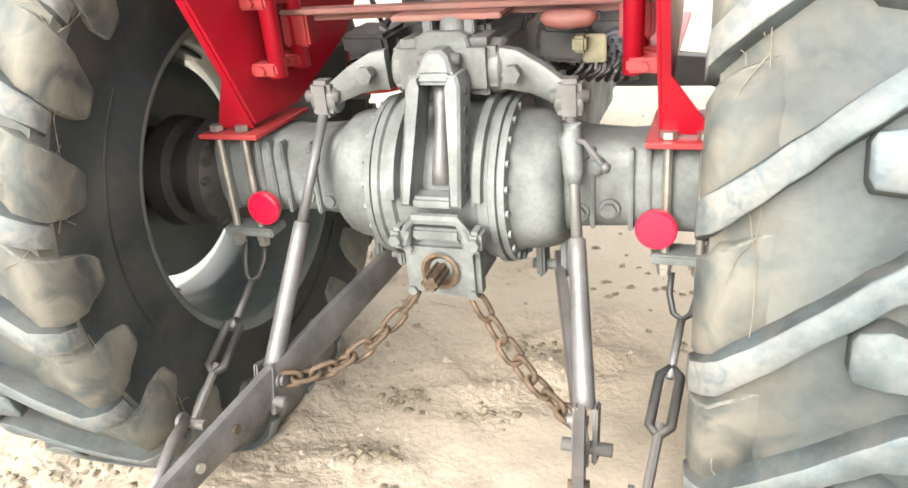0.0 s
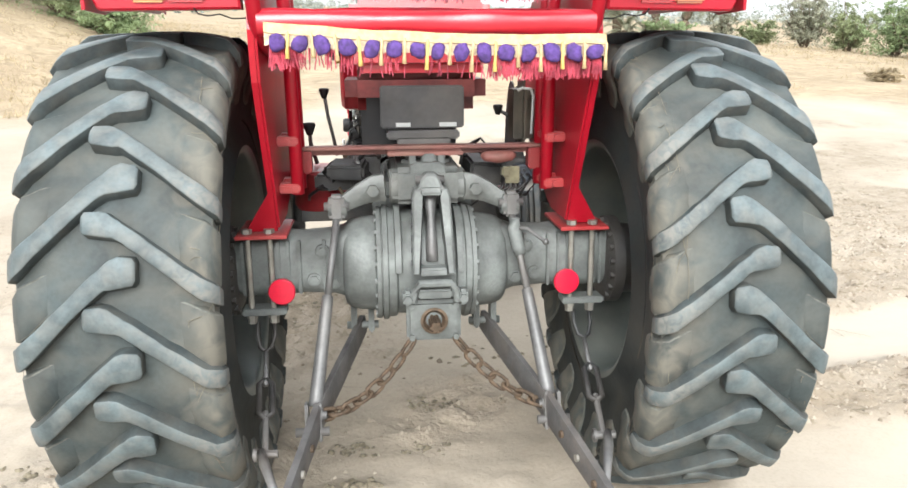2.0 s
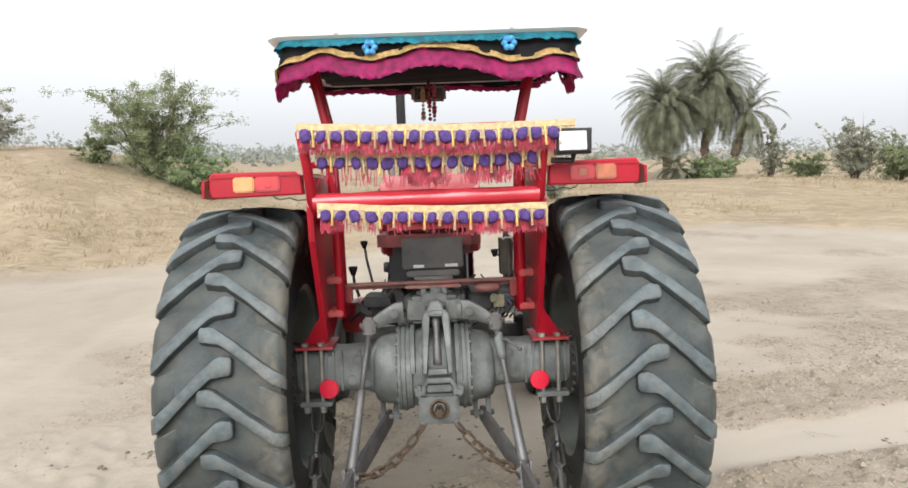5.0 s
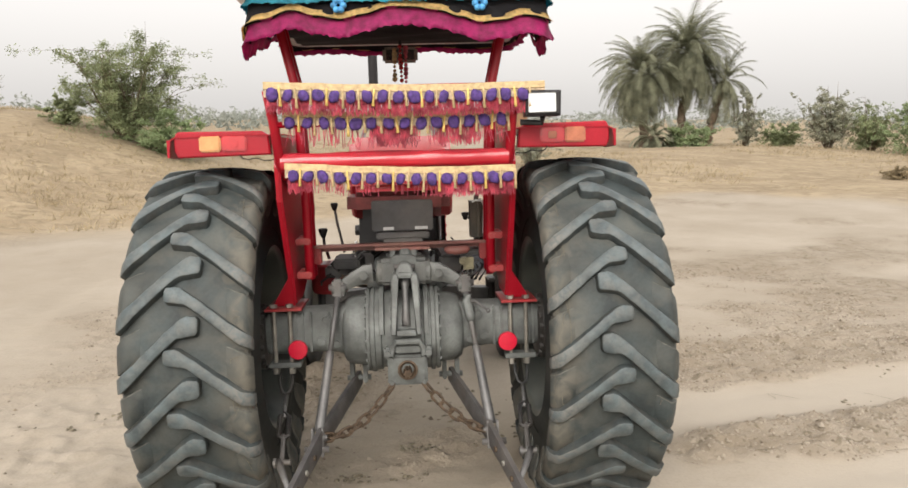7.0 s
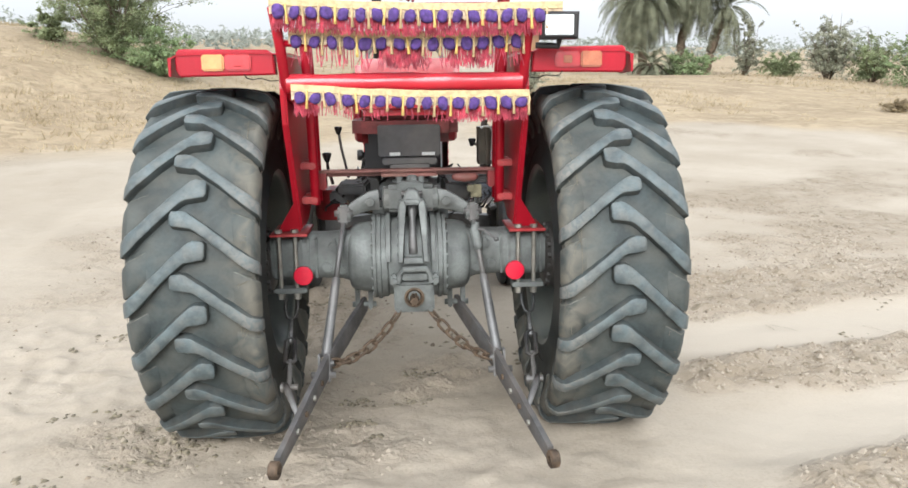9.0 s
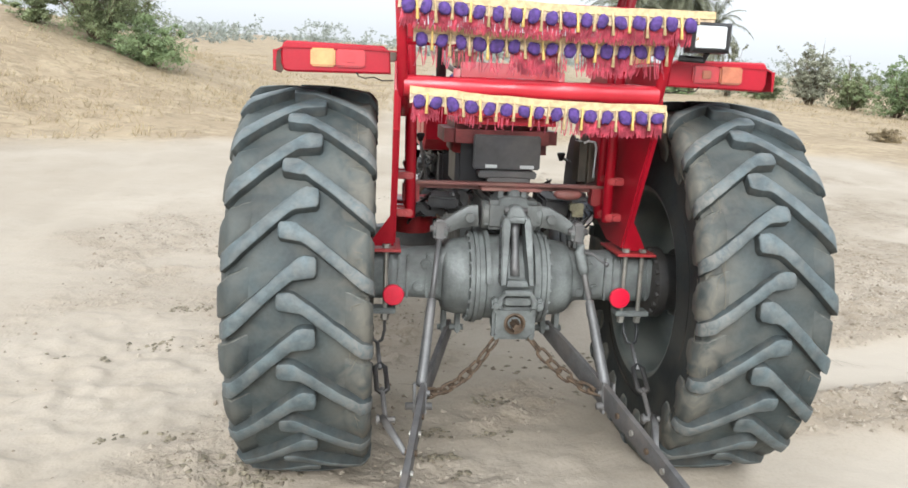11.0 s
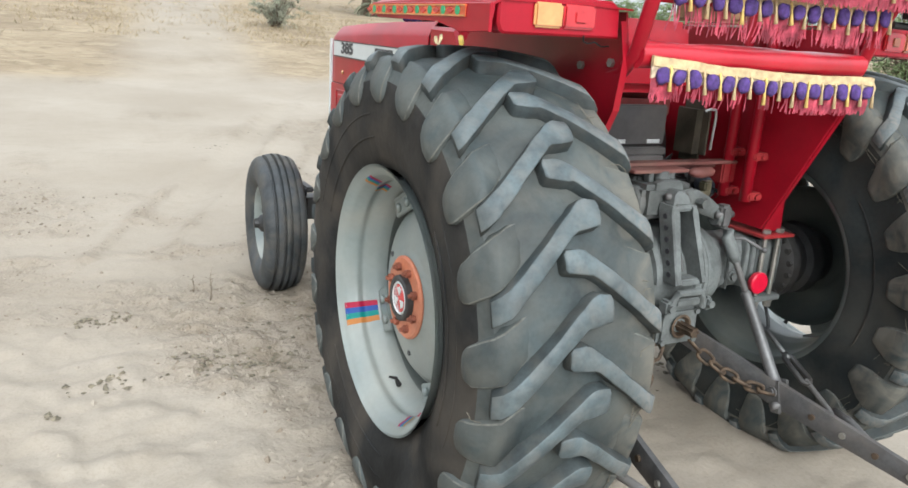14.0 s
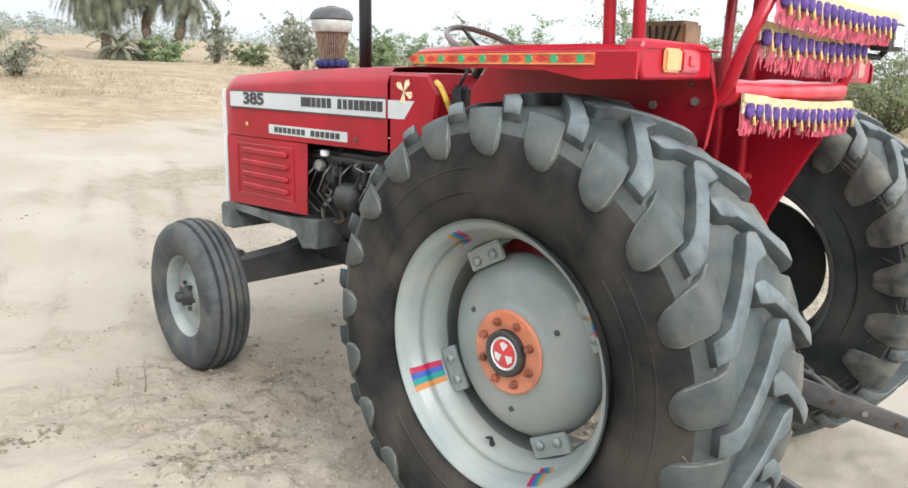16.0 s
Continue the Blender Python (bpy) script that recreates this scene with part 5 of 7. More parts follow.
# rear frame that carries the fringes, leaning back
fr = empty("back_rest_frame", TR)
for s in (-1, 1):
    bm = B()
    tube(bm, [(s * 0.445, -0.10, 1.42), (s * 0.452, -0.33, 1.47), (s * 0.46, -0.385, 1.52), (s * 0.465, -0.43, 1.65), (s * 0.475, -0.50, 1.79)], 0.02, 12)
    part("side_bar", bm, RED, fr, "bent red tube", smooth=40)
bm = B()
rows = []
for x in [-0.455 + 0.91 * k / 24 for k in range(25)]:
    wob = 0.006 * noise.noise((x * 9, 0, 0))
    rows.append([bm.verts.new((x, -0.385 + 0.03 * math.cos(t) + wob, 1.518 + 0.036 * math.sin(t) + 0.007 * noise.noise((x * 7, t, 2)))) for t in (2 * math.pi * k / 14 for k in range(14))])
for a, b in zip(rows, rows[1:]):
    ring_faces(bm, a, b)
bm.faces.new(rows[0][::-1])
bm.faces.new(rows[-1])
part("cross_bar", fix(bm), VINYL, fr, "cross bar wrapped in creased red vinyl", smooth=60)
for y, z in ((-0.435, 1.665), (-0.50, 1.79)):
    bm = B()
    rod(bm, (-0.47, y, z), (0.48, y, z), 0.013, seg=10)
    part("top_bar", bm, RED, fr, smooth=40)

# seat
st = empty("driver_seat", TR)
bm = B()
box(bm, (-0.004, 0.42, 1.318), (0.50, 0.46, 0.15), bevel=0.045)
part("cushion", bm, mat("worn_dark_red_vinyl", (0.15, 0.02, 0.02), 0.5, vary=0.35, scale=9, dust=0.3, dust_col=(0.16, 0.09, 0.06)), st, "red vinyl seat cushion", smooth=50)
bm = B()
box(bm, (0.012, 0.185, 1.50), (0.48, 0.07, 0.26), (-8, 0, 0), bevel=0.03)
part("backrest", bm, VINYL, st, smooth=50)
bm = B()
box(bm, (-0.03, 0.40, 1.20), (0.34, 0.34, 0.22), bevel=0.02)
part("seat_base", bm, BLACK, st, smooth=30)
bm = B()
box(bm, (0.012, 0.155, 1.257), (0.29, 0.03, 0.145), bevel=0.006)
part("back_plate", bm, DARKPLATE, st, "dark grey steel plate with worn labels")
for x, w in ((-0.055, 0.05), (0.1, 0.06)):
    bm = B()
    box(bm, (x, 0.138, 1.197), (w, 0.004, 0.014))
    part("label_bar", bm, SILVER, st)
bm = B()
box(bm, (0.012, 0.16, 1.165), (0.25, 0.12, 0.03), bevel=0.006)
box(bm, (0.012, 0.14, 1.145), (0.18, 0.14, 0.02), bevel=0.004)
part("seat_bracket", bm, DARKPLATE, st)

# cross rail between the mudguards
rl = empty("cross_rail", TR)
bm = B()
box(bm, (0.0, 0.05, 1.132), (0.86, 0.055, 0.012), bevel=0.003)
box(bm, (0.0, 0.075, 1.12), (0.86, 0.008, 0.03), bevel=0.002)
part("rail", bm, RAILRED, rl, "dusty red flat rail")
bm = B()
box(bm, (0.008, 0.03, 1.118), (0.25, 0.14, 0.012), bevel=0.003)
part("rail_plate", bm, RAILRED, rl)
for s in (-1, 1):
    bm = B()
    box(bm, (s * 0.40, 0.06, 1.09), (0.07, 0.06, 0.08), bevel=0.006)
    part("rail_foot", bm, DULLRED, rl)
    bm = B()
    box(bm, (s * 0.36, 0.75, 0.93), (0.20, 0.75, 0.012), bevel=0.003)
    part("foot_board", bm, DULLRED, rl)
bm = B()
tube(bm, [(0.20, 0.03, 1.10), (0.215, 0.03, 1.098), (0.26, 0.03, 1.095), (0.305, 0.03, 1.098), (0.32, 0.03, 1.10)], [0.006, 0.018, 0.022, 0.018, 0.006], 12)
part("cable_reel", bm, RAILRED, rl, smooth=40)

# tank and boxes under the left-hand mudguard, valve block on the right
bm = B()
spin(bm, [(0.86, 0.0), (0.86, 0.085), (0.88, 0.095), (1.0, 0.095), (1.01, 0.085), (1.015, 0.0)], (-0.37, 0.42, 0), 24, axis="Z")
part("tool_drum", fix(bm), DULLRED, TR, "small red drum on the foot board", smooth=40)
vb = empty("valve_block", TR)
bm = B()
box(bm, (0.34, 0.18, 1.045), (0.10, 0.10, 0.09), bevel=0.018)
box(bm, (0.30, 0.2, 1.01), (0.12, 0.12, 0.05), bevel=0.012)
part("body", bm, DARKPLATE, vb, smooth=40)
for k in range(7):
    bm = B()
    tube(bm, [(0.30 + 0.012 * k, 0.14, 1.04), (0.28 + 0.02 * k, 0.06, 1.0 + random.uniform(-0.03, 0.04)), (0.25 + 0.02 * k, 0.1, 0.95), (0.2 + 0.03 * k, 0.25, 0.92)], 0.006, 7)
    part("hose", bm, BLACK, vb, smooth=40)
# trailer socket with its pins, on a bracket
so = empty("trailer_socket", TR)
SOCKET = mat("blue_grey_socket_plastic", (0.05, 0.058, 0.075), 0.45, vary=0.3, scale=30)
bm = B()
spin(bm, [(0.03, 0.0), (0.03, 0.038), (-0.005, 0.040), (-0.012, 0.036), (-0.012, 0.030), (-0.004, 0.028), (-0.004, 0.0)], (0.352, 0.09, 1.024), 22, axis="Y")
part("body", fix(bm), SOCKET, so, "dark blue-grey round socket", smooth=40)
for k in range(7):
    bm = B()
    a = 2 * math.pi * k / 6
    r = 0.017 if k < 6 else 0.0
    rod(bm, (0.352 + r * math.cos(a), 0.087, 1.024 + r * math.sin(a)), (0.352 + r * math.cos(a), 0.074, 1.024 + r * math.sin(a)), 0.0045, seg=8)
    part("pin", bm, BLACK, so)
bm = B()
box(bm, (0.312, 0.05, 1.03), (0.05, 0.012, 0.06), bevel=0.003)
box(bm, (0.285, 0.03, 1.045), (0.03, 0.04, 0.035), bevel=0.006)
part("bracket", bm, mat("yellowed_zinc_plate", (0.17, 0.155, 0.10), 0.45, 0.6, 0.3, 20, 90), so)
# tangle of wires, pipes and rods behind the axle top
tg = empty("wiring_loom", TR)
random.seed(21)
for k in range(26):
    side = -1 if k % 2 else 1
    x = side * random.uniform(0.14, 0.36)
    y, z = random.uniform(0.08, 0.45), random.uniform(0.96, 1.11)
    bm = B()
    q = [Vector((x, y, z))]
    for _ in range(4):
        q.append(q[-1] + Vector((random.uniform(-0.07, 0.07), random.uniform(-0.05, 0.09), random.uniform(-0.06, 0.045))))
    tube(bm, q, random.choice((0.004, 0.006, 0.009)), 7)
    part("wire", bm, (BLACK, ENGINE, RUST, BLACK, STEEL)[k % 5], tg, smooth=50)
for x, y, z, sx, sy, sz in ((-0.25, 0.16, 1.045, 0.13, 0.12, 0.05), (-0.19, 0.3, 1.02, 0.10, 0.16, 0.10), (0.23, 0.22, 1.03, 0.12, 0.2, 0.08), (-0.30, 0.33, 0.98, 0.14, 0.2, 0.06)):
    bm = B()
    box(bm, (x, y, z), (sx, sy, sz), (random.uniform(-8, 8), random.uniform(-10, 10), random.uniform(-12, 12)), bevel=0.01)
    part("control_housing", bm, ENGINE, tg, smooth=30)
bm = B()
box(bm, (0.35, 0.12, 0.985), (0.10, 0.02, 0.05), (20, 0, 0), bevel=0.004)
part("valve_plate", bm, SILVER, vb, "bare aluminium plate")


def lever(name, pts, r, knob, label):
    lv = empty(name, TR)
    bm = B()
    tube(bm, pts, r, 8)
    part("stem", bm, STEEL, lv, smooth=40)
    bm = B()
    p = Vector(pts[-1])
    tube(bm, [p - Vector((0, 0, knob)), p - Vector((0, 0, knob * 0.6)), p + Vector((0, 0, knob * 0.5)), p + Vector((0, 0, knob * 0.9)), p + Vector((0, 0, knob))], [knob * 0.45, knob * 0.6, knob, knob * 0.9, knob * 0.4], 12)
    part("knob", bm, BLACK, lv, label, smooth=60)


lever("gear_lever", [(-0.30, 0.5, 1.05), (-0.315, 0.5, 1.13), (-0.33, 0.5, 1.2), (-0.342, 0.5, 1.29)], 0.007, 0.02, "black knob")
lever("range_lever", [(-0.38, 0.5, 1.02), (-0.40, 0.48, 1.1), (-0.40, 0.45, 1.16)], 0.008, 0.024, "black knob")
lever("hand_throttle", [(0.40, 0.5, 1.18), (0.37, 0.5, 1.2), (0.335, 0.5, 1.22)], 0.007, 0.02, "black knob")
lever("main_gear_lever", [(0.02, 0.75, 1.05), (0.03, 0.72, 1.3), (0.05, 0.66, 1.42)], 0.009, 0.022, "black knob")
qd = empty("lift_quadrant", TR)
for k, (y, z) in enumerate(((0.5, 1.17), (0.53, 1.15))):
    bm = B()
    rows = [(y - 0.13 + 0.02 * j, z - 0.15 + 0.31 * max(0, math.sin(math.pi * j / 13)) ** 0.5) for j in range(14)]
    plate(bm, [(a, b) for a, b in rows] + [(y + 0.12, z - 0.16), (y - 0.12, z - 0.16)], 0.385 + 0.03 * k, 0.392 + 0.03 * k, "X")
    part("quadrant_plate", fix(bm), DARKPLATE, qd)

# battery behind the seat on the right, work lamp
bt = empty("battery_box", TR)
bm = B()
box(bm, (0.375, 0.23, 1.225), (0.075, 0.17, 0.24), bevel=0.033)
part("case", bm, mat("olive_case", (0.042, 0.036, 0.024), 0.5, vary=0.3, scale=8, dust=0.4), bt, "olive brown case")
bm = B()
tube(bm, [(0.345, 0.142, 1.31), (0.36, 0.135, 1.318), (0.39, 0.135, 1.315), (0.40, 0.14, 1.29), (0.395, 0.14, 1.16)], 0.005, 6)
part("strap", bm, SILVER, bt)
wl = empty("work_lamp", TR)
bm = B()
plate(bm, [(0.508, 1.668), (0.645, 1.668), (0.648, 1.766), (0.508, 1.768)], -0.53, -0.45, "Y", 0.01)
part("housing", fix(bm), BLACK, wl, "black lamp housing", smooth=40)
bm = B()
box(bm, (0.572, -0.532, 1.718), (0.108, 0.006, 0.074), bevel=0.003)
part("lens", bm, mat("clear_ribbed_lens", (0.66, 0.68, 0.69), 0.12, 0.0, 0.1, 20, 90, coat=0.8), wl, "bright rectangular lens")
bm = B()
tube(bm, [(0.58, -0.49, 1.67), (0.58, -0.47, 1.645), (0.50, -0.44, 1.65)], 0.012, 8)
part("lamp_stalk", bm, BLACK, wl)
# patterned speaker box on the far mudguard
sp = empty("speaker_box", TR)
bm = B()
box(bm, (0.56, 0.41, 1.722), (0.16, 0.265, 0.155), bevel=0.014)
part("case", bm, mat("varnished_wood", (0.34, 0.2, 0.09), 0.4, vary=0.3, scale=12), sp, "varnished wooden case", smooth=30)
for k in range(7):
    bm = B()
    box(bm, (0.478, 0.31 + 0.033 * k, 1.745), (0.008, 0.009, 0.07), (20 - 7 * k, 0, 0))
    part("slot", bm, BLACK, sp)


# ---- canopy ----
cn = empty("canopy", None, "white fibreglass tractor canopy on red posts", "canopy", LEVEL)
CX, CY0, CY1, CZ = 0.034, -0.34, 1.05, 2.19


def rounded(w, y0, y1, rad, n=6):
    out = []
    for cx, cy, a0 in ((w - rad, y1 - rad, 0), (-w + rad, y1 - rad, 90), (-w + rad, y0 + rad, 180), (w - rad, y0 + rad, 270)):
        for k in range(n + 1):
            a = radians(a0 + 90 * k / n)
            out.append((cx + rad * math.cos(a), cy + rad * math.sin(a)))
    return out


bm = B()
rows = []
for dw, z in ((-0.02, -0.012), (0.0, 0.0), (0.0, 0.022), (-0.012, 0.03), (-0.035, 0.036), (-0.06, 0.10), (-0.1, 0.17), (-0.18, 0.205), (-0.4, 0.225)):
    rows.append([bm.verts.new((CX + x, y, CZ + z)) for x, y in rounded(0.665 + dw, CY0 - dw, CY1 + dw, 0.10)])
for a, b in zip(rows, rows[1:]):
    ring_faces(bm, a, b)
bm.faces.new(rows[-1])
bm.faces.new(rows[0][::-1])
part("roof", fix(bm), WHITE, cn, "white moulded roof with a rim", smooth=40)
for x in (-0.34, 0.37):
    bm = B()
    nut(bm, (x, CY0 - 0.002, CZ + 0.012), (0, -1, 0), 0.012, 0.008)
    part("roof_bolt", bm, BOLT, cn)

TEAL = mat("teal_ruffle_cloth", (0.02, 0.27, 0.36), 0.6, 0, 0.3, 30, 120, 0.003)
BLACKCLOTH = mat("black_velvet_cloth", (0.012, 0.011, 0.014), 0.85, 0, 0.2, 10, 90)
YELLOW = mat("yellow_braid", (0.60, 0.42, 0.17), 0.7, 0, 0.25, 60, 200, 0.002)
MAGENTA = mat("magenta_fringe", (0.38, 0.012, 0.13), 0.65, 0, 0.3, 30, 160)
PINK = mat("crimson_tassel_thread", (0.50, 0.085, 0.125), 0.6, 0, 0.45, 25, 160)
PURPLE = mat("purple_pompom", (0.072, 0.035, 0.17), 0.85, 0, 0.35, 60, 200, 0.003)
CREAM = mat("cream_braid", (0.50, 0.37, 0.20), 0.75, 0, 0.2, 50, 180, 0.002)
LACE = mat("pale_cream_lace", (0.50, 0.39, 0.27), 0.8, 0, 0.3, 70, 220, 0.002)
YTASSEL = mat("yellow_tassel_thread", (0.70, 0.50, 0.16), 0.65, 0, 0.25, 40, 180)

dr = empty("canopy_drape", None, "black velvet drape with teal ruffle and magenta fringe", "drape", LEVEL)
edge = rounded(0.61, CY0 + 0.035, CY1 - 0.035, 0.07, 5)
ring = []
for (x0, y0), (x1, y1) in zip(edge, edge[1:] + edge[:1]):
    d = math.hypot(x1 - x0, y1 - y0)
    k = max(1, int(d / 0.012))
    ring += [(x0 + (x1 - x0) * j / k, y0 + (y1 - y0) * j / k) for j in range(k)]


def drape(name, top, low, push, material, label, fray=0.0, fold=0.01, thick=0.002):
    """A strip of cloth hung all round: top and low give its edges at a distance along the rim."""
    bm = B()
    rows = []
    run = 0.0
    for j, (x, y) in enumerate(ring):
        px, py = ring[j - 1]
        run += math.hypot(x - px, y - py) if j else 0
        ox, oy = (x / 0.61) ** 5, ((y - (CY0 + CY1) / 2) / 0.66) ** 5
        n = math.hypot(ox, oy) or 1
        col = []
        short = 1 - 0.75 * blend(y, -0.05, 0.5)
        z0, z1 = CZ + top(run, CX + x, y) * short, CZ + low(run, CX + x, y) * short - (fray * random.random() if fray else 0)
        for k in range(5):
            f = k / 4
            sway = push + fold * f * math.sin(run * 38 + 2 * noise.noise((run * 3, 0, 0))) + 0.02 * f * f
            col.append(bm.verts.new((CX + x + ox / n * sway, y + oy / n * sway, z0 + (z1 - z0) * f)))
        rows.append(col)
    for a, b in zip(rows, rows[1:] + rows[:1]):
        ring_faces(bm, a, b, closed=False)
    bmesh.ops.solidify(bm, geom=bm.faces[:], thickness=thick)
    return part(name, bm, material, dr, label, smooth=60)


DIPS = ((-0.65, -0.135), (-0.50, -0.090), (-0.385, -0.056), (-0.294, -0.080), (-0.204, -0.094), (-0.105, -0.076), (0.0, -0.047), (0.095, -0.052), (0.192, -0.066), (0.279, -0.092), (0.364, -0.116), (0.452, -0.109), (0.527, -0.090), (0.65, -0.11))


def wave(run, x=None, y=None):
    if y is not None and y < CY0 + 0.09:
        for (a, za), (b, zb) in zip(DIPS, DIPS[1:]):
            if x <= b:
                return za + (zb - za) * blend(x, a, b)
    return -0.125 + 0.032 * math.cos(run * 2 * math.pi / 0.56 + 0.6) + 0.008 * noise.noise((run * 2, 4, 0))


drape("velvet", lambda *r: -0.005, lambda *r: wave(*r) - 0.02, 0.0, BLACKCLOTH, "black velvet")
drape("ruffle", lambda *r: -0.006, lambda *r: -0.036, 0.012, TEAL, "teal pleated ruffle", 0.012, 0.006)
drape("braid", lambda *r: wave(*r) + 0.013, lambda *r: wave(*r) - 0.014, 0.014, YELLOW, "yellow woven braid", 0.0, 0.004)
drape("fringe", lambda *r: wave(*r) - 0.008, lambda *r: wave(*r) - 0.082, 0.012, MAGENTA, "magenta thread fringe", 0.012, 0.010)
bm = B()
rows = []
for x in [-0.56 + 1.12 * k / 30 for k in range(31)]:
    rows.append([bm.verts.new((CX + x, CY0 + 0.06 + 1.25 * k / 16, CZ - 0.012 - 0.04 * abs(math.sin(k * 0.8 + x * 5)) * math.sin(math.pi * k / 16))) for k in range(17)])
for a, b in zip(rows, rows[1:]):
    ring_faces(bm, a, b, closed=False)
bmesh.ops.solidify(bm, geom=bm.faces[:], thickness=0.002)
part("lining", bm, BLACKCLOTH, dr, "dark inner lining", smooth=60)
for x in (-0.205, 0.36):
    bm = B()
    for k in range(6):
        a = radians(60 * k)
        bmesh.ops.create_uvsphere(bm, u_segments=8, v_segments=5, radius=0.014, matrix=Matrix.Translation((x + 0.019 * math.cos(a), CY0 + 0.008, CZ - 0.055 + 0.019 * math.sin(a))))
    part("blue_flower", bm, mat("blue_cloth_flower", (0.06, 0.28, 0.55), 0.7, vary=0.3, scale=60) if x == -0.205 else bpy.data.materials["blue_cloth_flower"], dr, smooth=60)


# mirror with a garland, hung under the canopy
mi = empty("hanging_mirror", None, "framed mirror with a red garland hung under the canopy", "mirror", LEVEL)
bm = B()
box(bm, (0.024, 0.75, 2.085), (0.19, 0.025, 0.085), bevel=0.012)
part("frame", bm, mat("brown_mirror_frame", (0.27, 0.24, 0.21), 0.4, vary=0.3, scale=30), mi, "pale beaded frame", smooth=40)
bm = B()
box(bm, (0.024, 0.736, 2.085), (0.15, 0.003, 0.056))
part("glass", bm, CHROME, mi)
bm = B()
rod(bm, (0.024, 0.755, 2.12), (0.024, 0.755, 2.185), 0.008, seg=8)
part("stem", bm, BLACK, mi)
for k in range(26):
    bm = B()
    f = k / 25
    x = 0.024 + 0.035 * math.sin(k * 2.1)
    bmesh.ops.create_icosphere(bm, subdivisions=1, radius=0.013 + 0.004 * math.sin(k * 1.7), matrix=Matrix.Translation((x, 0.725, 2.125 - 0.185 * f)))
    part("garland_flower", bm, (REDLENS, PINK, CREAM)[k % 3], mi, smooth=60)


# ---- fringes on the rear frame ----
def threads(bm, x0, x1, top, length, y, per, r=0.0016, gap=None, splay=0.25):
    """Loose hanging threads, each a thin three-sided bar."""
    n = int((x1 - x0) * per)
    for k in range(n):
        x = x0 + (x1 - x0) * (k + random.random()) / n
        if gap and gap(x):
            continue
        L = length * random.uniform(0.72, 1.08)
        z0 = top(x)
        dx = random.gauss(0, splay) * L * 0.5
        yy = y + random.uniform(-0.006, 0.006)
        q = [Vector((x, yy, z0)), Vector((x + dx * 0.4, yy - 0.004, z0 - L * 0.55)), Vector((x + dx, yy + random.uniform(-0.006, 0.004), z0 - L))]
        tri = []
        for p in q:
            tri.append([bm.verts.new(p + Vector((r * math.cos(a), r * math.sin(a), 0))) for a in (0.5, 2.6, 4.7)])
        for a, b in zip(tri, tri[1:]):
            ring_faces(bm, a, b)


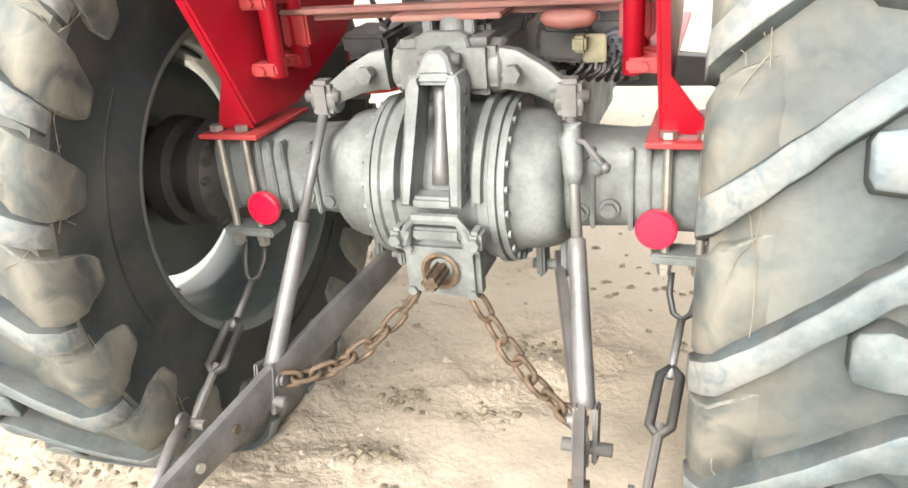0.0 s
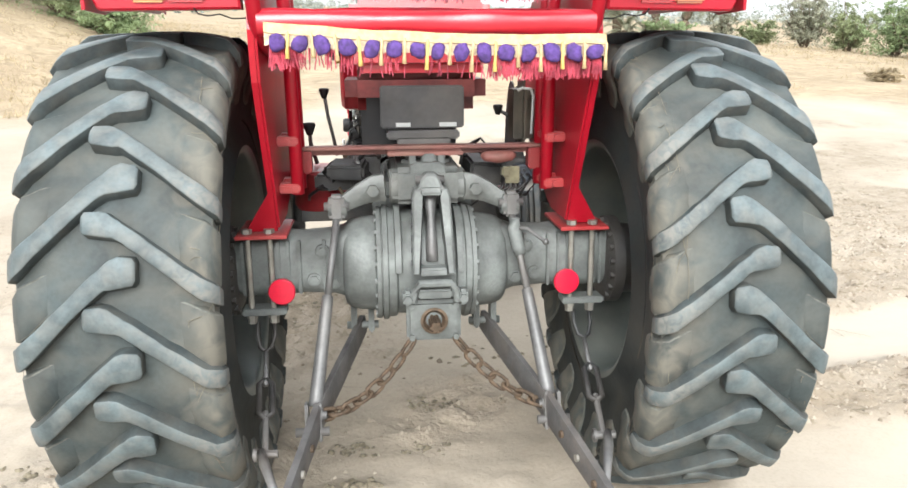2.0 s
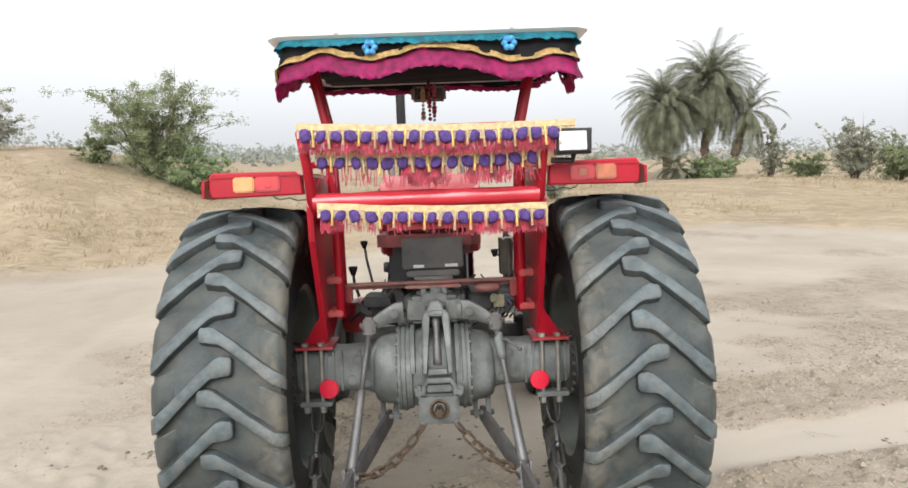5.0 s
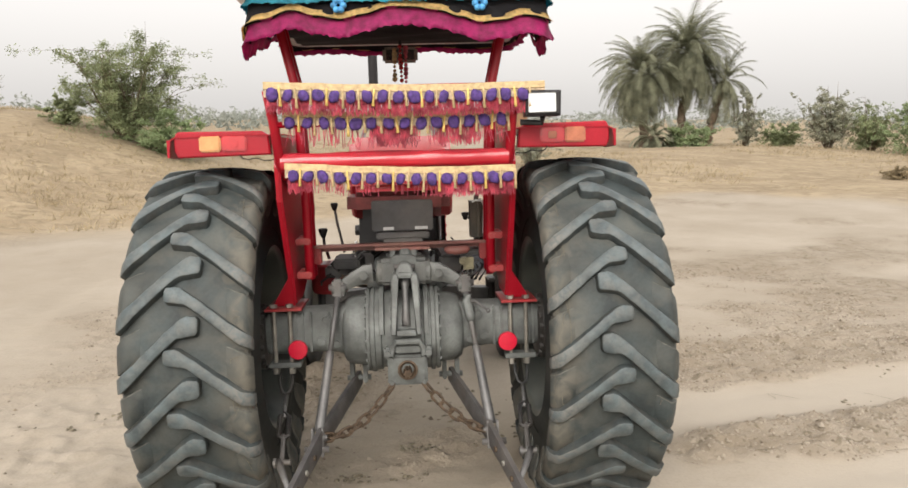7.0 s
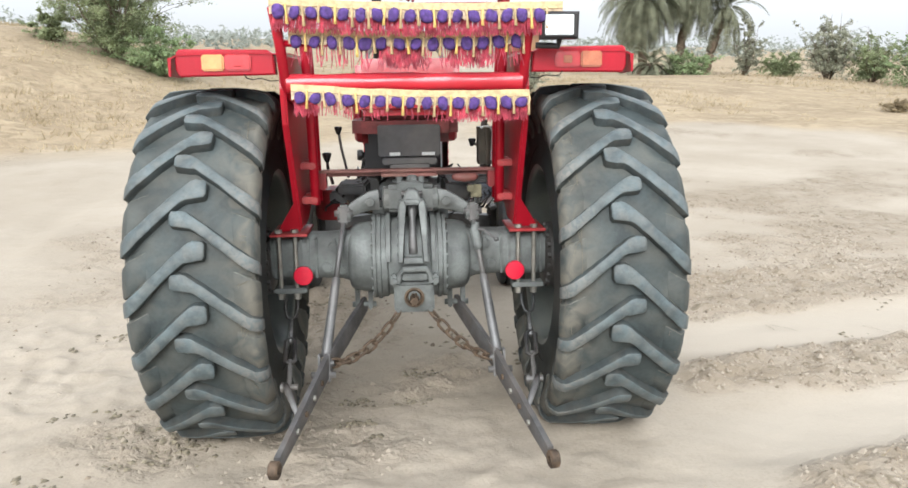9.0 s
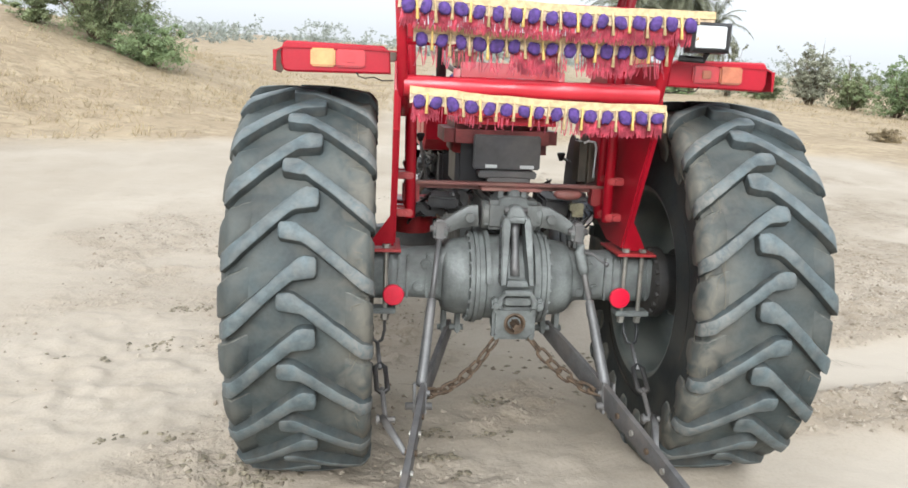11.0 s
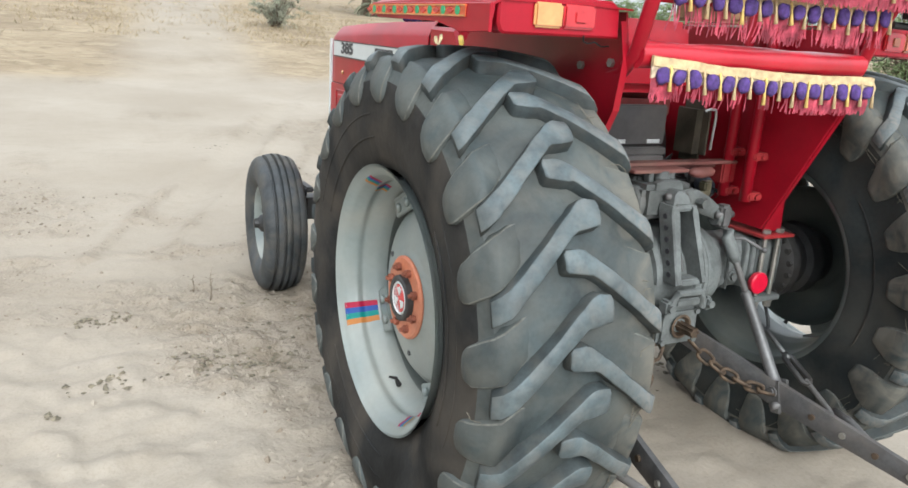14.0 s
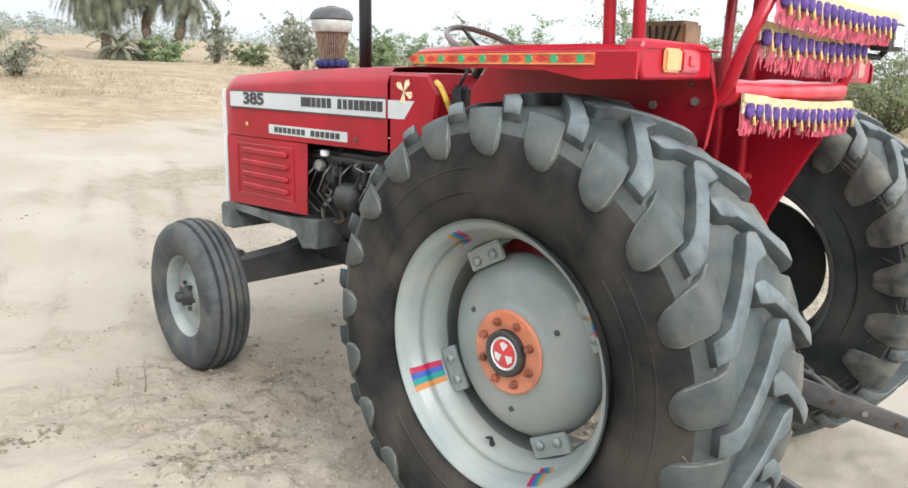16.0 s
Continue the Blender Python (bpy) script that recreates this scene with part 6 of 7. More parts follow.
def fringe(label, x0, x1, ztop, zr, y, n, length):
    """A band of braid with purple pompoms and yellow tassels over a skirt of crimson threads. ztop, zr: heights at its ends."""
    fg = empty("tassel_fringe", None, label, "fringe", LEVEL, "fringes on the back frame")
    def top(x):
        f = (x - x0) / (x1 - x0)
        return ztop + (zr - ztop) * f - 0.012 * math.sin(math.pi * f) + 0.003 * noise.noise((x * 14, y, 1))
    bm = B()
    rows = []
    for k in range(41):
        x = x0 + (x1 - x0) * k / 40
        z = top(x)
        rows.append([bm.verts.new(p) for p in ((x, y + 0.004, z), (x, y - 0.006, z - 0.002), (x, y - 0.008 - 0.002 * noise.noise((x * 40, 3, z)), z - 0.027 - 0.003 * noise.noise((x * 30, 7, z))), (x, y + 0.003, z - 0.030))])
    for a, b in zip(rows, rows[1:]):
        ring_faces(bm, a, b)
    bm.faces.new(rows[0][::-1])
    bm.faces.new(rows[-1])
    part("braid", fix(bm), CREAM, fg, "cream and yellow woven braid", smooth=60)
    bm = B()
    threads(bm, x0 + 0.01, x1 - 0.01, lambda x: top(x) - 0.052, length, y + 0.004, 760, 0.0018, lambda x: random.random() < 0.85 * blend(noise.noise((x * 5.5, ztop * 9, 1)), 0.05, 0.3))
    tagged(part("thread_skirt", bm, PINK, fg, "ragged crimson thread skirt"), kind="stuff")
    step = (x1 - x0) / n
    # scalloped lace from which the pompoms hang
    bm = B()
    rows = []
    for k in range(n * 8 + 1):
        x = x0 + step * k / 8
        low = 0.044 + 0.016 * abs(math.cos(math.pi * k / 8)) + 0.004 * noise.noise((x * 30, ztop, 2))
        rows.append([bm.verts.new(p) for p in ((x, y + 0.003, top(x) - 0.02), (x, y - 0.003, top(x) - 0.02), (x, y - 0.004, top(x) - low), (x, y + 0.002, top(x) - low))])
    for a, b in zip(rows, rows[1:]):
        ring_faces(bm, a, b)
    bm.faces.new(rows[0][::-1])
    bm.faces.new(rows[-1])
    part("lace", fix(bm), LACE, fg, "pale cream scalloped lace", smooth=60)
    for k in range(n if n < 18 else n - 1):
        x = x0 + step * (k + 0.5)
        z = top(x) - 0.046
        bm = B()
        bmesh.ops.create_icosphere(bm, subdivisions=2, radius=1.0)
        wide, tall, lean = random.uniform(0.019, 0.025), random.uniform(0.021, 0.027), random.uniform(-0.004, 0.004)
        for v in bm.verts:
            v.co.z = math.copysign(abs(v.co.z) ** 0.65, v.co.z)
            v.co *= 1 + 0.26 * noise.noise(v.co * 3.2 + Vector((k, ztop, 0)))
            v.co = Vector((x + lean + v.co.x * wide + v.co.z * 0.004 * math.sin(k * 1.9), y - 0.012 + v.co.y * 0.013, z - 0.003 + v.co.z * tall))
        part("pompom", bm, PURPLE, fg, smooth=60)
        bm = B()
        xt, zt = x + step * 0.5, top(x + step * 0.5) - 0.02
        sway = random.uniform(-0.006, 0.006)
        tube(bm, [(xt, y - 0.008, zt), (xt, y - 0.012, zt - 0.014), (xt + sway * 0.5, y - 0.012, zt - 0.028), (xt + sway, y - 0.016, zt - 0.068 + random.uniform(-0.012, 0.006))], [0.0025, 0.0045, 0.0035, 0.0065], 7)
        part("tassel", bm, (YTASSEL, CREAM)[k % 3 > 0], fg, smooth=40)
    return fg


random.seed(5)
fringe("lower fringe of purple pompoms and crimson threads on the cross bar", -0.435, 0.478, 1.518, 1.486, -0.425, 15, 0.066)
fringe("middle fringe of purple pompoms and crimson threads", -0.43, 0.45, 1.722, 1.714, -0.452, 14, 0.085)
fringe("top fringe of purple pompoms and crimson threads", -0.485, 0.585, 1.824, 1.804, -0.515, 18, 0.066)

# tassels round the pre-cleaner's neck
ct = empty("pre_cleaner_tassels", None, "navy tassels tied round the pre-cleaner neck", "tassel", LEVEL)
bm = B()
for k in range(14):
    a = 2 * math.pi * k / 14
    bmesh.ops.create_icosphere(bm, subdivisions=1, radius=0.022, matrix=Matrix.Translation((cx + 0.075 * math.cos(a), cy + 0.075 * math.sin(a), 1.60)) @ Matrix.Diagonal((1, 1, 1.3, 1)))
part("navy_tassel", bm, mat("navy_wool", (0.03, 0.03, 0.13), 0.85, vary=0.3, scale=60), ct, smooth=60)
bm = B()
for k in range(40):
    a = 2 * math.pi * k / 40
    rod(bm, (cx + 0.090 * math.cos(a), cy + 0.090 * math.sin(a), 1.765), (cx + 0.062 * math.cos(a), cy + 0.062 * math.sin(a), 1.625), 0.004, 0.003, 5)
part("bead_net", bm, mat("brown_bead_net", (0.28, 0.2, 0.14), 0.6, vary=0.3, scale=60), ct)


# ---- vegetation ----
EYE = Vector((-0.09, -3.3, 0))


def spot(az, dist):
    """A place on the ground at a bearing (degrees to the right of ahead) and a distance from where the camera stands back."""
    x, y = EYE.x + dist * math.sin(radians(az)), EYE.y + dist * math.cos(radians(az))
    return Vector((x, y, height(x, y)))


def leaf_mat(name, base, vary=0.35):
    m = mat(name, base, 0.65, 0.0, vary, 2.5, 30)
    b = m.node_tree.nodes["Principled BSDF"]
    b.inputs["Specular IOR Level"].default_value = 0.25
    # light passes through the leaves
    t = m.node_tree
    thin = t.nodes.new("ShaderNodeBsdfTranslucent")
    both = t.nodes.new("ShaderNodeMixShader")
    both.inputs[0].default_value = 0.45
    t.links.new(b.inputs["Base Color"].links[0].from_socket, thin.inputs["Color"])
    t.links.new(b.outputs[0], both.inputs[1])
    t.links.new(thin.outputs[0], both.inputs[2])
    t.links.new(both.outputs[0], t.nodes["Material Output"].inputs["Surface"])
    return m


LEAF = leaf_mat("dusty_green_leaves", (0.24, 0.275, 0.15))
LEAF2 = leaf_mat("grey_green_leaves", (0.33, 0.335, 0.255))
LEAF3 = leaf_mat("fresh_green_leaves", (0.235, 0.30, 0.155))
PALMLEAF = leaf_mat("grey_green_palm_leaf", (0.205, 0.212, 0.145))
# skyline leaves: the haze of distance is put into this paler colour
HAZE = leaf_mat("haze_paled_leaves", (0.31, 0.335, 0.30), 0.2)
STRAW = leaf_mat("dry_straw", (0.37, 0.30, 0.19), 0.3)
DRYWOOD = mat("grey_dry_stalk", (0.21, 0.17, 0.125), 0.9, 0, 0.3, 20, 60)
BARK = mat("brown_bark", (0.13, 0.095, 0.065), 0.9, 0, 0.3, 8, 40, 0.01)


def leaves(verts, faces, p, n, spread, size, flat=0.8):
    """A clump of small leaves round p."""
    for _ in range(n):
        c = p + Vector((random.gauss(0, spread), random.gauss(0, spread), random.gauss(0, spread * flat)))
        u = Vector((random.gauss(0, 1), random.gauss(0, 1), random.gauss(0, 0.7))).normalized()
        w = u.cross(Vector((random.gauss(0, 1), random.gauss(0, 1), random.gauss(0, 1)))).normalized()
        s = size * random.uniform(0.6, 1.3)
        k = len(verts)
        verts += [c - u * s, c + w * s * 0.38, c + u * s, c - w * s * 0.38]
        faces.append((k, k + 1, k + 2, k + 3))


def mesh_part(name, verts, faces, material, parent, label=""):
    me = bpy.data.meshes.new(name)
    me.from_pydata([tuple(v) for v in verts], [], faces)
    me.materials.append(material)
    ob = new(name, me)
    ob.parent = parent
    if label:
        tagged(ob, label)
    return ob


def bush(name, label, at, h, w, stems, per, size, leaf, group="", lean=0.0, bare=0.15, skirt=0.6, dome=0.55):
    """A many-stemmed tree or shrub: limbs fan out, fork twice and carry small leaves towards their ends."""
    th = empty(name, None, label, "tree" if h > 3.5 else "bush", Matrix.Translation(at - Vector((0, 0, 0.05))), group)
    wood, verts, faces = B(), [], []
    for k in range(stems):
        a = 2.4 * k + random.uniform(-0.4, 0.4)
        out = w * 0.5 * math.sqrt(random.uniform(0.02, 1.0))
        tall = h * random.uniform(0.62, 1.0) * (1 - dome * (2 * out / w) ** 2)
        tip = Vector((out * math.cos(a) + lean * tall, out * math.sin(a), tall))
        mid = tip * 0.42 + Vector((random.uniform(-0.08, 0.08) * w, random.uniform(-0.08, 0.08) * w, 0.05 * h))
        r = 0.006 * h + 0.008
        tube(wood, [Vector((0.12 * math.cos(a), 0.12 * math.sin(a), 0)), mid * 0.5, mid, mid.lerp(tip, 0.6) + Vector((0, 0, 0.03 * h)), tip], [r, r * 0.8, r * 0.55, r * 0.35, r * 0.12], 5)
        for j in range(9):
            f0 = random.uniform(0.12, 1.0)
            b = (mid * (f0 / 0.45)) if f0 < 0.45 else mid.lerp(tip, (f0 - 0.45) / 0.55)
            reach = random.uniform(0.08, 0.2)
            e = b + Vector((random.gauss(0, reach) * w, random.gauss(0, reach) * w, random.gauss(0.05, 0.06) * h))
            e.z = max(0.06 * h, e.z)
            tube(wood, [b, b.lerp(e, 0.5) + Vector((0, 0, 0.015 * h)), e], [r * 0.3, r * 0.2, r * 0.07], 4)
            if random.random() > bare:
                for f in (0.3, 0.55, 0.8, 1.0):
                    leaves(verts, faces, b.lerp(e, f), int(per * random.uniform(0.3, 1.3)), 0.022 * w * (0.5 + f * 0.6), size)
    for _ in range(int(stems * skirt * 4)):
        a, q = random.uniform(0, 6.3), math.sqrt(random.random())
        leaves(verts, faces, Vector((0.42 * w * q * math.cos(a), 0.42 * w * q * math.sin(a), h * random.uniform(0.03, 0.38))), per, 0.05 * w, size)
    part("branchwork", wood, BARK, th, smooth=60)
    mesh_part("crown", verts, faces, leaf, th)
    return th


def palm(at, h, crown, fronds, label, lean=0.0):
    th = empty("date_palm", None, label, "palm tree", Matrix.Translation(at - Vector((0, 0, 0.1))), "date palms")
    bm = B()
    n = 22
    pts = [Vector((lean * (k / n) ** 1.5, 0.1 * math.sin(k), h * k / n)) for k in range(n + 1)]
    tube(bm, pts, [0.24 * (1.15 - 0.35 * k / n) * (1.08 if k % 2 else 0.94) for k in range(n + 1)], 9)
    part("trunk", bm, BARK, th, "rough brown trunk", smooth=70)
    top = pts[-1]
    verts, faces = [], []
    for k in range(fronds):
        a = 2.4 * k + random.uniform(-0.3, 0.3)
        rise = 1.5 - 2.35 * (k / fronds) ** 0.9 + random.uniform(-0.12, 0.12)
        L = crown * random.uniform(0.85, 1.1)
        out = Vector((math.cos(a), math.sin(a), 0))
        side = Vector((-math.sin(a), math.cos(a), 0))
        p, ang = top.copy(), rise
        spine = []
        for j in range(15):
            spine.append(p.copy())
            p = p + (out * math.cos(ang) + Vector((0, 0, math.sin(ang)))) * (L / 14)
            ang -= 0.112 * (0.55 + 0.75 * math.cos(ang) ** 2)
        for j in range(14):
            d = (spine[j + 1] - spine[j]).normalized()
            up = side.cross(d).normalized()
            i0 = len(verts)
            r = 0.035 * (1 - j / 15)
            verts += [spine[j] - side * r, spine[j] + side * r, spine[j + 1] + side * r * 0.9, spine[j + 1] - side * r * 0.9]
            faces.append((i0, i0 + 1, i0 + 2, i0 + 3))
            if j < 2:
                continue
            for q in range(4):
                base = spine[j].lerp(spine[j + 1], q / 4)
                ll = L * 0.13 * math.sin(math.pi * min(1, (j + q / 4) / 15) ** 0.8) + 0.12
                for sgn in (-1, 1):
                    tip = base + (side * sgn * 0.75 + d * 0.65 + up * random.uniform(0.0, 0.3)).normalized() * ll - Vector((0, 0, ll * 0.18))
                    i0 = len(verts)
                    wv = d * 0.019
                    verts += [base - wv, base + wv, tip]
                    faces.append((i0, i0 + 1, i0 + 2))
    mesh_part("crown", verts, faces, PALMLEAF, th, "drooping grey-green fronds")
    return th


random.seed(11)
palm(spot(17.3, 45), 4.1, 3.1, 170, "date palm with drooping grey-green fronds", -0.3)
palm(spot(19.8, 46), 5.3, 3.3, 200, "tall date palm with a full crown", 0.2)
palm(spot(21.6, 46), 3.7, 2.5, 40, "smaller date palm leaning away", 0.9)
palm(spot(17.9, 43), 0.6, 1.6, 34, "young date palm at the foot of the others", 0.0)
palm(spot(19.2, 44), 0.5, 1.4, 26, "young date palm at the foot of the others", 0.0)
bush("shrub", "green shrub under the date palms", spot(20.6, 43), 1.5, 2.8, 9, 14, 0.09, LEAF3, "field shrubs")
# dune bush
bush("acacia_bush", "dusty green thorny bush on the dune", spot(-19.6, 24.5), 3.1, 3.7, 36, 50, 0.038, LEAF, "dune bushes", skirt=0.12, dome=0.3)
bush("acacia_bush", "low green thorny bush on the dune slope", spot(-16.6, 23.6), 1.5, 2.4, 16, 30, 0.05, LEAF3, "dune bushes")
bush("acacia_bush", "yellow-green low bush on the dune crest", spot(-23.4, 25), 0.95, 1.2, 12, 22, 0.05, LEAF, "dune bushes")
bush("acacia_bush", "bare grey thorny bush on the dune", spot(-29.8, 27), 2.2, 2.6, 22, 26, 0.04, LEAF2, "dune bushes", bare=0.1)
bush("acacia_bush", "grey-green thorny bush on the dune", spot(-36, 27), 2.4, 3.4, 12, 14, 0.06, LEAF2, "dune bushes")
# field shrubs
for az, d, h, w, leaf, lab in ((24.2, 45, 3.3, 1.6, LEAF2, "thin grey-green young tree"), (26.4, 45, 1.5, 2.4, LEAF, "low rounded green shrub in dry grass"), (29.4, 43, 3.5, 2.9, LEAF2, "grey-green shrub with open crown"), (31.9, 42, 2.9, 2.9, LEAF, "dusty green shrub in dry grass"), (34.6, 39, 2.9, 3.0, LEAF3, "fresh green shrub in dry grass"), (37.4, 38, 3.3, 3.8, LEAF3, "broad fresh green field shrub"), (41.3, 40, 3.6, 4.2, LEAF, "broad dusty green field tree"), (46, 42, 3.9, 4.6, LEAF3, "broad green field tree"), (53, 30, 4.9, 5.4, LEAF3, "spreading green field tree"), (60, 28, 4.5, 5.4, LEAF3, "spreading green field tree"), (70, 30, 4.2, 5.4, LEAF, "spreading dusty green tree"), (80, 32, 4.0, 5.4, LEAF2, "wide grey-green field tree"), (9.3, 26, 1.7, 1.4, LEAF2, "small dark-stemmed shrub beside the sandy track"), (11.5, 62, 2.0, 4.5, LEAF2, "low grey-green field shrub"), (33.8, 26, 0.5, 1.0, STRAW, "small dry shrub in the sand")):
    bush("shrub", lab, spot(az, d), h, w, 17 if h < 3.4 else 28, 17, 0.07 if d > 26 else 0.036, leaf, "field shrubs", bare=0.18, skirt=0.45)


def far_woods():
    """A low, broken belt of trees on the skyline, air haze mixed into their leaf colour."""
    verts, faces = [], []
    for k in range(620):
        az = random.uniform(-75, 110)
        d = random.uniform(100, 240)
        if -60 < az < -16 and random.random() < 0.5:
            continue
        p = spot(az, d)
        h = random.uniform(1.8, 4.4) * (0.6 + 0.9 * max(0, noise.noise((az * 0.09, 0, 7)) + 0.25))
        wv = h * random.uniform(0.9, 2.0)
        for j in range(9):
            c = p + Vector((random.gauss(0, wv * 0.5), random.gauss(0, wv * 0.5), h * random.uniform(0.15, 0.95)))
            leaves(verts, faces, c, 12, h * 0.11, 0.34, 0.6)
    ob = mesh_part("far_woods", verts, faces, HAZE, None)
    tagged(ob, "belt of far scrub trees on the skyline, leaves coloured pale for haze", "woods", kind="stuff")


far_woods()


def grass():
    """Dry straw tufts on the dune and over the field."""
    verts, faces = [], []
    n = 0
    while n < 15000:
        az = random.uniform(-60, 85)
        d = 15 + 50 * random.random() ** 2.0
        x, y = EYE.x + d * math.sin(radians(az)), EYE.y + d * math.cos(radians(az))
        dens = 1.3 * noise.noise((x * 0.12, y * 0.12, 5)) + 0.5 * noise.noise((x * 0.6, y * 0.6, 2)) + (0.35 if az < -9 else 0.0) + 0.3 * (d > 26) - 0.55 * (az > -9 and d < 21) - 1.2 * (1 - blend(d + 4 * noise.noise((x * 0.3, y * 0.3, 7)), 15, 24))
        if random.random() > dens + 0.35 or random.random() > straw(x, y):
            continue
        n += 1
        p = Vector((x, y, height(x, y)))
        hh = random.uniform(0.06, 0.2) * (1.4 if random.random() < 0.1 else 1)
        for _ in range(7):
            b = p + Vector((random.gauss(0, 0.10), random.gauss(0, 0.13), -0.01))
            t = b + Vector((random.gauss(0, 0.5) * hh, random.gauss(0, 0.5) * hh, hh * random.uniform(0.5, 1.1)))
            k = len(verts)
            w = Vector((random.uniform(-1, 1), random.uniform(-1, 1), 0)).normalized() * 0.009
            verts += [b - w, b + w, t]
            faces.append((k, k + 1, k + 2))
    for _ in range(420):
        p = Vector((random.gauss(2.15, 0.45), random.gauss(-1.15, 0.16), 0))
        p.z = height(p.x, p.y)
        hh = random.uniform(0.015, 0.06)
        for _ in range(4):
            b = p + Vector((random.gauss(0, 0.02), random.gauss(0, 0.02), -0.004))
            t = b + Vector((random.gauss(0, 0.9) * hh, random.gauss(0, 0.9) * hh, hh * random.uniform(0.4, 1.0)))
            k = len(verts)
            w = Vector((random.uniform(-1, 1), random.uniform(-1, 1), 0)).normalized() * 0.002
            verts += [b - w, b + w, t]
            faces.append((k, k + 1, k + 2))
    ob = mesh_part("dry_grass", verts, faces, STRAW, None)
    tagged(ob, "dry straw-coloured grass tufts on dune and field", "grass", kind="stuff")


grass()
LITTER = mat("dung_and_litter", (0.155, 0.132, 0.092), 0.95, 0, 0.5, 40, 150)


def litter():
    """Crumbs of dung, clods and twigs strewn on the sand in patches."""
    verts, faces = [], []
    spots = [(0.05, 0.43, 0.06, 34), (-0.27, 0.1, 0.05, 30), (-0.28, -0.17, 0.035, 24), (-0.19, -0.17, 0.03, 16), (-0.17, -0.28, 0.03, 10), (-0.01, 0.07, 0.05, 16), (-1.04, -0.36, 0.09, 50), (-1.21, -0.24, 0.07, 36), (-0.93, -0.30, 0.07, 30), (-1.2, -0.5, 0.03, 10), (-1.48, -0.58, 0.07, 12), (-1.65, 0.02, 0.06, 14), (-1.39, 0.04, 0.04, 10), (-1.72, 1.93, 0.06, 22), (-1.75, 1.2, 0.09, 30), (-1.82, 1.93, 0.05, 14), (-1.97, 0.96, 0.03, 8), (-2.21, 0.97, 0.03, 8), (-1.27, 1.31, 0.14, 60), (-1.14, 1.24, 0.10, 40), (-0.6, 1.8, 0.25, 60), (0.6, 0.55, 0.15, 24), (0.4, 1.0, 0.2, 34), (2.4, -1.2, 0.15, 16)]
    for _ in range(16):
        spots.append((random.uniform(-1, 6), random.uniform(-4, 9), random.uniform(0.04, 0.14), random.randint(3, 12)))
    for sx, sy, sr, n in spots:
        for _ in range(n):
            x, y = random.gauss(sx, sr), random.gauss(sy, sr * 0.6)
            s = random.uniform(0.005, 0.019)
            c = Vector((x, y, height(x, y) + s * 0.1))
            k = len(verts)
            ring = [c + Vector((s * random.uniform(0.6, 1.4) * math.cos(a), s * random.uniform(0.6, 1.4) * math.sin(a), random.uniform(-0.2, 0.3) * s)) for a in (0, 1.3, 2.5, 3.8, 5.0)]
            verts += ring + [c + Vector((0, 0, s * 0.5))]
            faces += [(k + j, k + (j + 1) % 5, k + 5) for j in range(5)]
    for _ in range(36):
        x, y = random.uniform(-4, 4), random.uniform(-3, 6)
        a, L = random.uniform(0, 6.3), random.uniform(0.05, 0.25)
        p, q = Vector((x, y, height(x, y) + 0.006)), None
        q = Vector((x + L * math.cos(a), y + L * math.sin(a), 0))
        q.z = height(q.x, q.y) + 0.012
        k = len(verts)
        w = Vector((-math.sin(a), math.cos(a), 0)) * 0.002
        verts += [p - w, p + w, q + w, q - w]
        faces.append((k, k + 1, k + 2, k + 3))
    ob = mesh_part("litter", verts, faces, LITTER, None)
    tagged(ob, "dark dung crumbs and twigs strewn on sand", "litter", kind="stuff")


litter()


